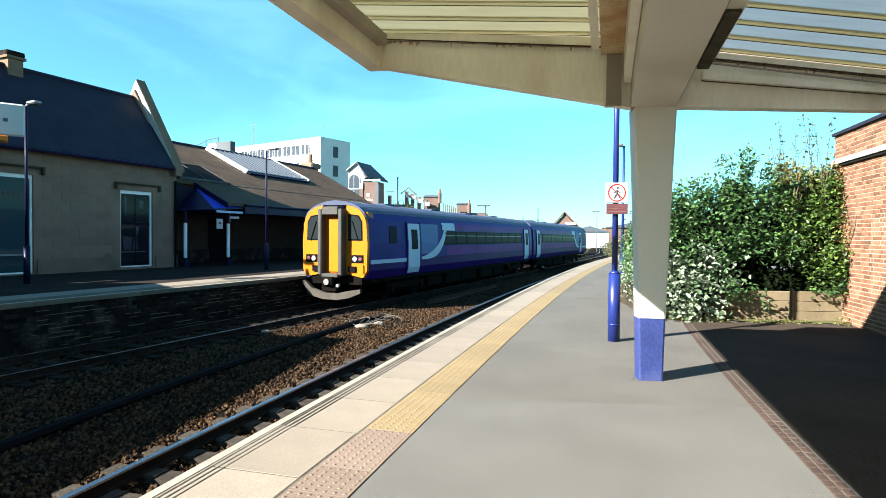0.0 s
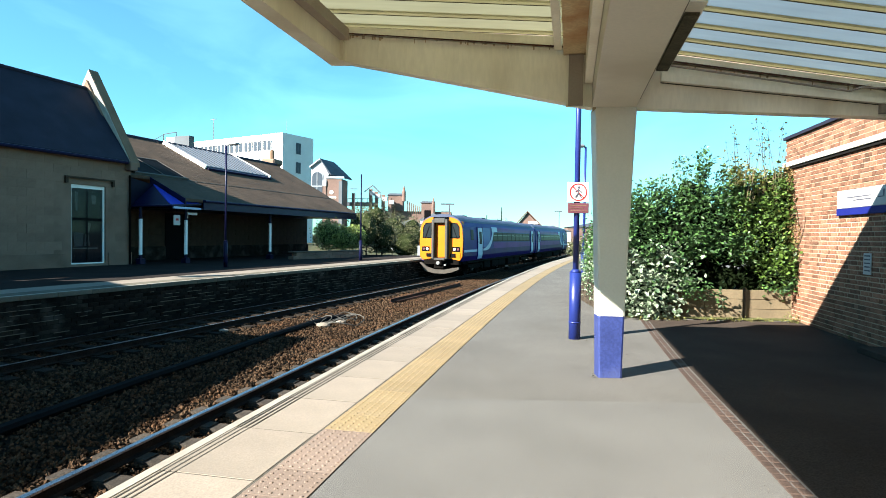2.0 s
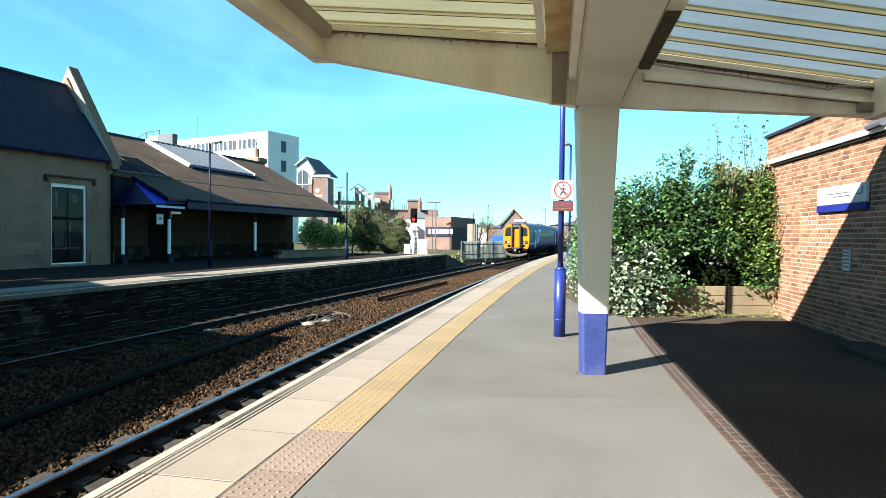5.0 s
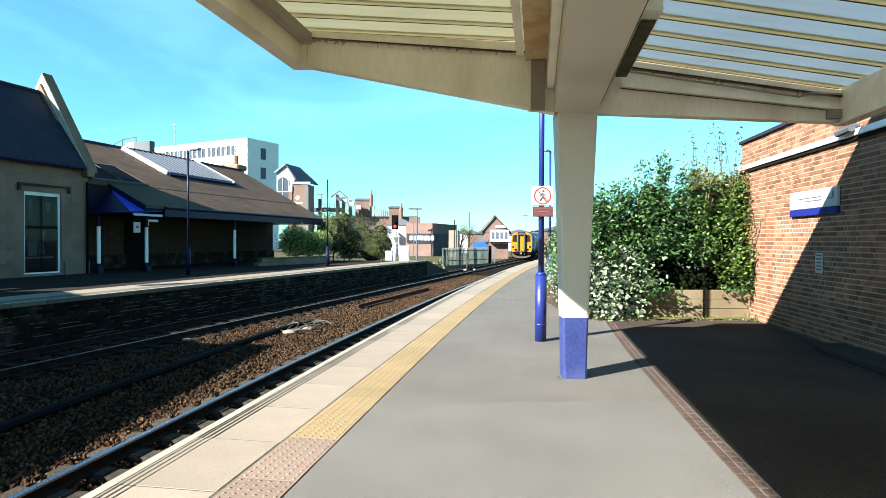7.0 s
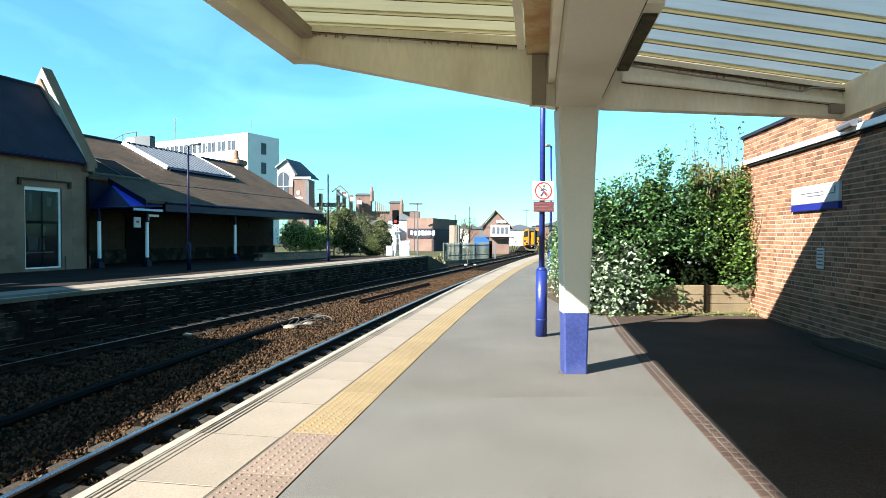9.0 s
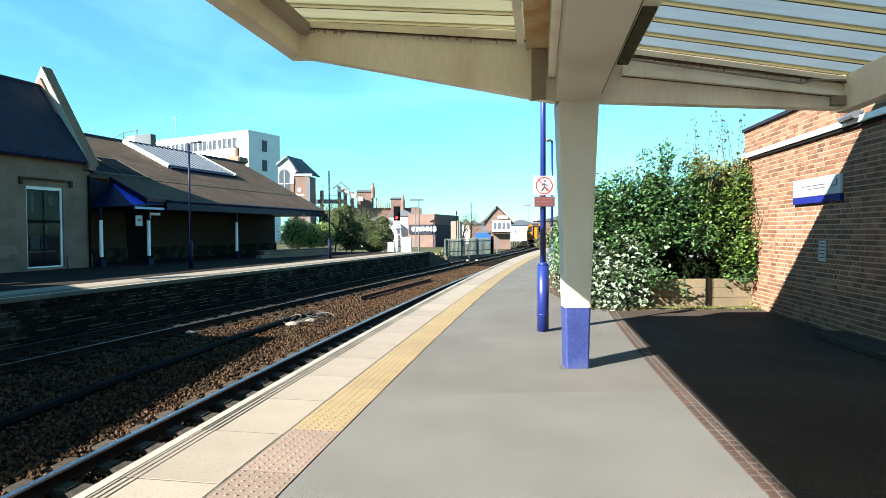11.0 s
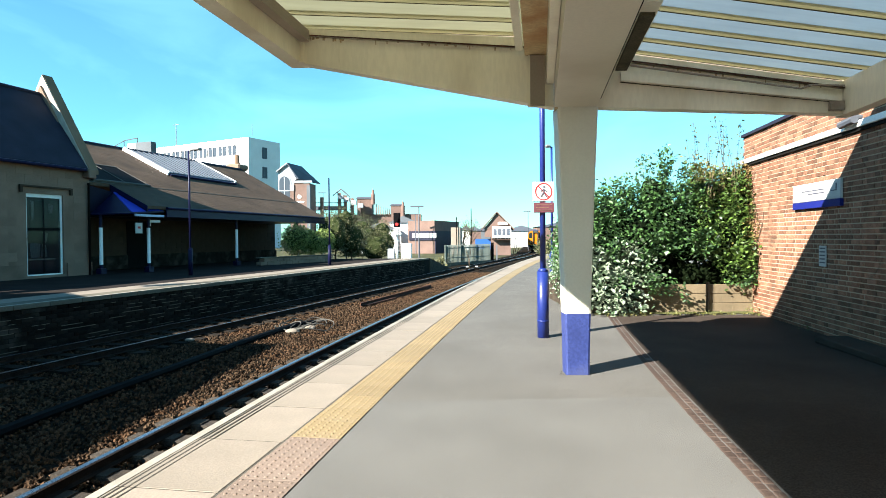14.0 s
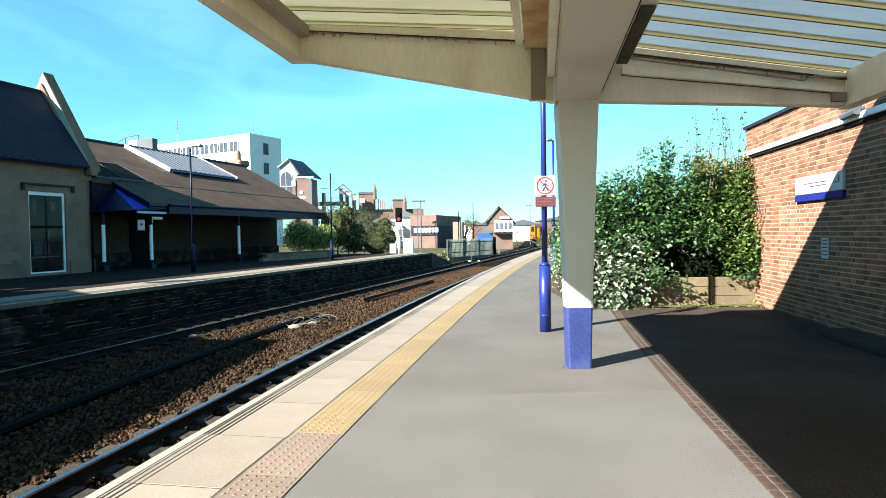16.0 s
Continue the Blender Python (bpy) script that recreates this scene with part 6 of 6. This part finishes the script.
part("plinth", boxes((0, 8.6, -0.2, 0.1, -0.4, 0.04)), M["coping_dark"], fence, "low concrete plinth").matrix_basis = pose(0, 0, 0, 0, 0, 54.2)
gate = thing("pale_gate_posts", pose(5.3, 66, -1.3), "pale lineside posts beside the fence", "posts")
for k in range(3):
    part("post", boxes((0.4 * k, 0.4 * k + 0.14, 0, 0.14, 0, 2.0 - 0.3 * (k % 2))), M["concrete_grey"], gate)

# signal with ladder, and relay cabin
sig = thing("colour_light_signal", pose(-3.55, 46.6, -1.2), "railway signal post with red lamp head and white ladder", "signal")
part("mast", tubes(((0, 0, 0), (0, 0, 4.0), 0.1), n=10), M["white"], sig, "white mast", True)
part("head", boxes((-0.26, 0.26, -0.12, 0.12, 3.6, 4.75), bevel=0.04, ), M["black"], sig, "black signal head")
red_on = bpy.data.materials.new("red_aspect")
red_on.use_nodes = True
red_on.node_tree.nodes["Principled BSDF"].inputs["Base Color"].default_value = (0.5, 0.01, 0.01, 1)
red_on.node_tree.nodes["Principled BSDF"].inputs["Emission Color"].default_value = (1, 0.03, 0.02, 1)
red_on.node_tree.nodes["Principled BSDF"].inputs["Emission Strength"].default_value = 0.25
part("red_lamp", tubes(((0, -0.2, 3.85), (0, -0.121, 3.85), 0.12), n=16), red_on, sig, "lit red lamp")
part("hood", tubes(((0, -0.28, 4.25), (0, -0.12, 4.25), 0.14), n=12), M["black"], sig)
for s in (-0.22, 0.22):
    part("ladder_stile", tubes(((s + 0.35, -0.5, 0), (s, -0.15, 3.5), 0.03), n=6), M["white"], sig)
for k in range(9):
    f = (k + 0.5) / 9
    part("rung", tubes(((-0.22 + 0.35 * (1 - f), -0.5 + 0.35 * f, 3.5 * f), (0.22 + 0.35 * (1 - f), -0.5 + 0.35 * f, 3.5 * f), 0.018), n=5), M["white"], sig)
part("platform", boxes((-0.4, 0.4, -0.4, 0.3, 3.05, 3.1)), M["white"], sig)
cab = thing("relay_cabinet", pose(-3.35, 48.0, -1.2), "white trackside equipment cabinet by the platform end", "cabinet")
part("body", boxes((0, 0.85, 0, 0.8, 0, 2.3), bevel=0.03), M["white"], cab)
part("door", boxes((0.08, 0.77, -0.03, -0.002, 0.15, 2.15)), M["white"], cab)
cb2 = thing("relay_cabinet", pose(-4.4, 47.6, -1.2), "pale trackside equipment cabinet behind the ladder", "cabinet")
part("body", boxes((0, 0.55, 0, 0.6, 0, 1.9), bevel=0.03), M["hazy_render"], cb2)
for x, y, h in ((-2.4, 62, 6.1), (-22.5, 112, 11.5), (16.9, 115, 7.8), (-4.6, 104, 7.0)):
    t = thing("street_lamp", pose(x, y, -1.3), "slender grey lamp column in the distance", "lamp post", "far lamps")
    part("pole", tubes(((0, 0, 0), (0, 0, h), 0.09, 0.06), n=7), M["far_metal"], t)
    part("lantern", boxes((-0.9, 0.5, -0.1, 0.1, h, h + 0.15)), M["far_metal"], t)
# rising ground, scrub and pale sheds beyond the line
scrub = thing("lineside_scrub", pose(0, 0, -1.25), "dry grass and brambles along the railway", "scrub")
crown("grass", [(-1.5 + 0.33 * k, 50 + 1.6 * k, 0.2, 0.9, 1.2, 0.5 + 0.15 * math.sin(k * 1.7)) for k in range(22)], 3600, 0.28, M["leaf_olive"], scrub, 61)
rb = thing("lineside_scrub", pose(0, 0, -1.25), "bushes on the outside of the curve", "scrub")
crown("leaves", [(13.5 + 0.42 * k, 66 + 4 * k, 1.0, 1.6, 2.2, 1.4 + 0.5 * math.sin(k * 1.3)) for k in range(10)], 3000, 0.3, M["leaf_olive"], rb, 63)
for x, y, w, h, mt in ((17.5, 165, 10, 4.5, "concrete"), (30, 185, 16, 6, "far_brick"), (11, 190, 7, 5, "concrete_grey")):
    t = thing("distant_building", pose(x, y, -1.3), "hazy low building beyond the curve", "building")
    block(t, "wall", 0, w, 0, 8, 0, h, mt)
    part("roof", prism([(-0.3, h), (w + 0.3, h), (w / 2, h + 1.6)], 1, -0.3, 8.3), M["far_roof"], t)
pal_t = thing("tree", pose(2.2, 48.5, -1.25), "thin leafless sapling beside the line", "tree")
stems(pal_t, [(0, 0, 0), (0.1, 0, 0)], [(0.2, 0, 2.2), (-0.3, 0, 2.0)], 0.04)


# ---- the train ----
CAR = 22.6


def side_ring(y, grow=0.0):
    """Body section: level with the rails at z = 0."""
    w = 1.365 + grow
    return [(-w + 0.09, y, 0.95), (-w, y, 1.25), (-w, y, 2.2), (-w + 0.06, y, 3.0), (-w + 0.2, y, 3.28)], [(w - 0.2, y, 3.28), (w - 0.06, y, 3.0), (w, y, 2.2), (w, y, 1.25), (w - 0.09, y, 0.95)]


def side_x(z):
    pts = [(0.95, 1.275), (1.25, 1.365), (2.2, 1.365), (3.0, 1.305), (3.28, 1.165)]
    return float(np.interp(z, [p[0] for p in pts], [p[1] for p in pts]))


def side_strip(bm, s, y0, y1, z0, z1, lo=0.004, hi=0.012, lean=0.0):
    """A sheet on the car's side s (-1 or 1), following its curve; lean shifts its top along the car."""
    zs = [z0] + [z for z in (1.25, 2.2, 3.0) if z0 < z < z1] + [z1]
    for za, zb in zip(zs, zs[1:]):
        fa, fb = (za - z0) / (z1 - z0) * lean, (zb - z0) / (z1 - z0) * lean
        ring = [(y0 + fa, za), (y1 + fa, za), (y1 + fb, zb), (y0 + fb, zb)]
        solid(bm, [(s * (side_x(z) + lo), y, z) for y, z in ring], [(s * (side_x(z) + hi), y, z) for y, z in ring])
    return bm


def cab_end(t, y, s):
    """Yellow driving end at y; s = -1 faces back along the track."""
    def p(name, rows, material, label="", bevel=0.0):
        bm = bmesh.new()
        for x0, x1, d0, d1, z0, z1 in rows:
            ya, yb = sorted((y + s * d0, y + s * d1))
            box(bm, x0, x1, ya, yb, z0, z1, bevel=bevel)
        return part(name, bm, M[material], t, label)

    def plate(name, poly, d0, d1, material, label=""):
        return part(name, prism(poly, 1, y + s * d0, y + s * d1), M[material], t, label)

    for k in (-1, 1):
        poly = [(k * 0.5, 1.12), (k * 1.18, 1.0), (k * 1.33, 1.25), (k * 1.355, 2.2), (k * 1.3, 2.9), (k * 1.24, 3.12), (k * 1.12, 3.3), (k * 0.95, 3.43), (k * 0.75, 3.51), (k * 0.5, 3.56)]
        end = plate("cab_front", poly, 0.0, 0.16, "yellow", "bright yellow cab front")
        part("windscreen", prism([(k * 0.62, 2.36), (k * 1.12, 2.36), (k * 1.1, 2.95), (k * 0.98, 3.14), (k * 0.62, 3.2)], 1, y + s * 0.161, y + s * 0.175), M["glass"], end, "dark windscreen")
        part("window_rubber", prism([(k * 0.57, 2.3), (k * 1.17, 2.3), (k * 1.15, 2.97), (k * 1.01, 3.19), (k * 0.57, 3.25)], 1, y + s * 0.1601, y + s * 0.1608), M["black"], end)
        part("wiper", tubes(((k * 1.0, y + s * 0.19, 2.3), (k * 0.75, y + s * 0.19, 3.0), 0.015), n=5), M["black"], end)
        part("lamp_panel", boxes((min(k * 0.72, k * 1.2), max(k * 0.72, k * 1.2), *sorted((y + s * 0.161, y + s * 0.175)), 1.52, 1.8)), M["black"], end)
        part("headlight", tubes(((k * 0.86, y + s * 0.176, 1.66), (k * 0.86, y + s * 0.2, 1.66), 0.085), n=14), M["lens"], end, "round pale headlight")
        part("tail_light", tubes(((k * 1.08, y + s * 0.176, 1.66), (k * 1.08, y + s * 0.2, 1.66), 0.07), n=14), M["maroon"], end, "dark red tail light")
        part("jumper_socket", boxes((min(k * 0.6, k * 0.9), max(k * 0.6, k * 0.9), *sorted((y + s * 0.161, y + s * 0.22)), 1.2, 1.4)), M["black"], end)
        if k > 0:
            part("handrail", tubes(((1.22, y + s * 0.2, 1.15), (1.22, y + s * 0.2, 1.45), 0.015), n=5), M["black"], end)
    p("cab_bulkhead", [(-1.26, 1.26, -0.4, -0.002, 1.0, 3.3)], "yellow_dark")
    p("gangway", [(-0.5, -0.34, 0.0, 0.48, 1.08, 3.42), (0.34, 0.5, 0.0, 0.48, 1.08, 3.42), (-0.34, 0.34, 0.0, 0.48, 3.2, 3.5), (-0.34, 0.34, 0.0, 0.48, 1.0, 1.14)], "gangway", "grey gangway surround", 0.03)
    dr = p("gangway_door", [(-0.34, 0.34, 0.1, 0.2, 1.14, 3.2)], "yellow_dark", "orange-yellow gangway door")
    part("door_panel", boxes((-0.16, 0.28, *sorted((y + s * 0.201, y + s * 0.25)), 1.2, 3.05)), M["yellow"], dr)
    plate("roof_dome", [(-1.29, 3.1), (-1.18, 3.32), (-1.0, 3.48), (-0.75, 3.6), (-0.4, 3.7), (0, 3.74), (0.4, 3.7), (0.75, 3.6), (1.0, 3.48), (1.18, 3.32), (1.29, 3.1), (1.12, 3.305), (0.95, 3.435), (0.75, 3.515), (0.5, 3.565), (-0.5, 3.565), (-0.75, 3.515), (-0.95, 3.435), (-1.12, 3.305)], -0.3, 0.13, "train_roof")
    p("buffer_beam", [(-1.1, 1.1, -0.5, 0.1, 0.75, 1.04)], "under")
    cp_ = p("coupler", [(-0.22, 0.22, 0.1, 0.62, 0.72, 1.02), (-0.32, 0.32, 0.2, 0.5, 0.5, 0.74)], "under", "dark coupler", 0.04)
    part("coupler_face", tubes(((0.0, y + s * 0.62, 0.86), (0.0, y + s * 0.68, 0.86), 0.11), n=12), M["metal_grey"], cp_)
    part("air_cock", tubes(((0.42, y + s * 0.5, 0.74), (0.42, y + s * 0.62, 0.74), 0.06), n=10), M["metal_grey"], cp_)
    pl = [(-1.25, 0.85), (-0.9, 0.34), (-0.3, 0.22), (0.3, 0.22), (0.75, 0.3), (1.2, 0.48), (1.2, 0.62), (0.8, 0.56), (0.3, 0.46), (-0.3, 0.46), (-0.78, 0.6), (-1.12, 0.88)]
    plate("snow_plough", pl, 0.25, 0.4, "plough", "dusty pale snow plough")


def train_car(name, label, cab_back, cab_front):
    t = thing(name, pose(0, 0, 0), label, "train car", "cars of the train")
    bm = bmesh.new()
    l0, r0 = side_ring(0.0)
    l1, r1 = side_ring(CAR)
    solid(bm, l0 + r0, l1 + r1)
    part("body", bm, M["train_blue"], t, "violet-blue body")
    roof = [(-1.17, 3.285), (-1.06, 3.42), (-0.9, 3.53), (-0.65, 3.63), (-0.35, 3.71), (0, 3.74), (0.35, 3.71), (0.65, 3.63), (0.9, 3.53), (1.06, 3.42), (1.17, 3.285)]
    part("roof", prism(roof, 1, 0.02, CAR - 0.02), M["train_roof"], t, "blue-grey ribbed roof")
    for k in range(11):
        part("roof_rib", prism([(-1.0, 3.49), (-0.5, 3.7), (0, 3.765), (0.5, 3.7), (1.0, 3.49), (0.5, 3.66), (-0.5, 3.66)], 1, 1.0 + 2 * k, 1.05 + 2 * k), M["train_roof"], t)
    for k in range(4):
        part("roof_pod", boxes((-0.35, 0.35, 3.0 + 4.6 * k, 3.9 + 4.6 * k, 3.71, 3.79), bevel=0.03), M["train_roof"], t)
    mirror = (lambda y0, y1: (y0, y1)) if cab_back else (lambda y0, y1: (CAR - y1, CAR - y0))
    for s in (-1, 1):
        part("lower_band", side_strip(bmesh.new(), s, 0.02, CAR - 0.02, 0.96, 1.62, 0.003, 0.008), M["train_navy"], t, "dark navy lower band")
        part("purple_band", side_strip(bmesh.new(), s, *mirror(7.0, CAR - 0.4), 1.625, 2.02, 0.003, 0.008), M["train_purple"], t, "purple band")
        part("upper_band", side_strip(bmesh.new(), s, *mirror(7.0, CAR - 0.4), 2.78, 3.1, 0.003, 0.008), M["train_purple"], t)
        part("window_band", side_strip(bmesh.new(), s, *mirror(6.6, CAR - 2.6), 2.1, 2.72, 0.003, 0.007), M["black"], t, "dark window band")
        for k in range(9):
            y0, y1 = mirror(6.75 + 1.46 * k, 6.75 + 1.46 * k + 1.3)
            part("window", side_strip(bmesh.new(), s, y0, y1, 2.13, 2.69, 0.008, 0.013), M["train_glass"], t, "dark saloon window")
            part("vent_bar", side_strip(bmesh.new(), s, y0, y1, 2.5, 2.53, 0.0135, 0.02), M["metal_grey"], t)
        y0, y1 = mirror(0.03, 2.9)
        part("white_stripe", side_strip(bmesh.new(), s, y0, y1, 1.48, 1.62, 0.009, 0.014), M["train_pale"], t, "pale stripe")
        y0, y1 = mirror(1.45, 2.05)
        part("cab_window", side_strip(bmesh.new(), s, y0, y1, 2.2, 2.85, 0.009, 0.016), M["train_glass"], t)
        for ya, yb in (mirror(2.95, 4.15), mirror(CAR - 2.1, CAR - 0.9)):
            dr = part("door", side_strip(bmesh.new(), s, ya, yb, 1.02, 2.98, 0.01, 0.035), M["train_pale"], t, "pale blue sliding door")
            part("door_window", side_strip(bmesh.new(), s, ya + 0.32, yb - 0.32, 1.95, 2.75, 0.036, 0.042), M["train_glass"], dr)
            for e in (ya, yb):
                part("door_edge", side_strip(bmesh.new(), s, e - 0.09, e + 0.0, 1.0, 3.05, 0.01, 0.05), M["train_navy"], dr)
        y0, y1 = mirror(4.2, 6.0)
        part("blue_panel", side_strip(bmesh.new(), s, y0, y1, 1.75, 3.0, 0.009, 0.012), M["train_mid"], t, "mid-blue panel")
        # pale swoosh that sweeps up from the door
        bm = bmesh.new()
        prev = None
        for k in range(13):
            f = k / 12
            yy = 4.25 + 2.9 * f ** 0.75
            z_lo = 1.52 + 1.5 * f ** 3.0
            z_hi = z_lo + 0.1 + 0.2 * math.sin(math.pi * min(1, f * 1.1)) + 0.45 * f * f
            row = []
            for z in (z_lo, z_hi):
                y = yy if cab_back else CAR - yy
                row.append([(s * (side_x(min(z, 3.1)) + o), y, min(z, 3.1)) for o in (0.013, 0.02)])
            if prev:
                solid(bm, [prev[0][0], row[0][0], row[1][0], prev[1][0]], [prev[0][1], row[0][1], row[1][1], prev[1][1]])
            prev = row
        part("swoosh", bm, M["train_pale"], t, "pale blue sweeping stripe")
        y0, y1 = mirror(6.5, 8.0)
        part("swoosh_top", side_strip(bmesh.new(), s, y0, y1, 2.76, 3.1, 0.021, 0.026), M["train_pale"], t)
        part("step_board", boxes((min(s * 1.2, s * 1.36), max(s * 1.2, s * 1.36), 1.0, CAR - 1.0, 0.84, 0.9)), M["under"], t)
    part("solebar", boxes((-1.22, 1.22, 0.3, CAR - 0.3, 0.78, 0.948)), M["under"], t, "grimy underframe")
    for y0, y1, w in ((5.4, 7.0, 1.15), (7.3, 9.2, 1.2), (9.6, 11.8, 1.1), (12.2, 14.3, 1.2), (14.7, 16.6, 1.15)):
        part("equipment_box", boxes((-w, w, y0, y1, 0.3, 0.778), bevel=0.04), M["under"], t, "grimy equipment box")
    for yb in (3.4, CAR - 3.4):
        for s in (-1, 1):
            part("bogie_frame", boxes((min(s * 0.98, s * 1.12), max(s * 0.98, s * 1.12), yb - 1.7, yb + 1.7, 0.42, 0.7), bevel=0.03), M["under"], t)
            for dy in (-1.3, 1.3):
                wh_ = part("wheel", tubes(((s * 0.70, yb + dy, 0.42), (s * 0.83, yb + dy, 0.42), 0.42), n=20), M["under"], t, "steel wheel")
                part("axle_box", boxes((min(s * 1.121, s * 1.2), max(s * 1.121, s * 1.2), yb + dy - 0.14, yb + dy + 0.14, 0.3, 0.55)), M["under"], wh_)
    if cab_back:
        cab_end(t, 0.0, -1)
    else:
        part("gangway_bellows", boxes((-0.5, 0.5, -0.22, -0.002, 1.05, 3.35), bevel=0.03), M["black"], t, "black gangway bellows")
    if cab_front:
        cab_end(t, CAR, 1)
    else:
        part("gangway_bellows", boxes((-0.5, 0.5, CAR + 0.002, CAR + 0.22, 1.05, 3.35), bevel=0.03), M["black"], t, "black gangway bellows")
    return t


rear_car = train_car("train_car", "blue and purple diesel train car with yellow cab end", True, False)
front_car = train_car("train_car", "leading blue and purple diesel train car", False, True)


def motions():
    # y of the train's back end against seconds
    times = [(0, 20.5), (0.5, 23.9), (1, 27.4), (1.5, 31.1), (2, 35.0), (2.5, 39.2), (3, 43.6), (3.5, 48.2), (4.2, 54.4), (5, 61.0), (6.3, 70.8), (7, 76.0), (8, 83.0), (9, 89.0), (10, 93.2), (11.5, 97.4), (13, 100.8), (14.5, 103.6), (16, 106.0)]
    path = [Vector((far_centre(y), y, 0)) for y in [10 + 0.25 * i for i in range(900)]]
    run = [0.0]
    for p, q in zip(path, path[1:]):
        run.append(run[-1] + (q - p).length)

    def at(s):
        return Vector([float(np.interp(s, run, [p[k] for p in path])) for k in range(3)])

    for car, lead in ((rear_car, 0.0), (front_car, CAR + 0.45)):
        rows = []
        for t, y in times:
            s = float(np.interp(y, [p.y for p in path], run)) + lead
            a, b = at(s + 3.4), at(s + CAR - 3.4)
            d = (b - a).normalized()
            o = a - d * 3.4
            rows.append((t, pose(o.x, o.y, -0.905, 0, 0, -math.degrees(math.atan2(d.x, d.y)))))
        walk(car, rows)


motions()
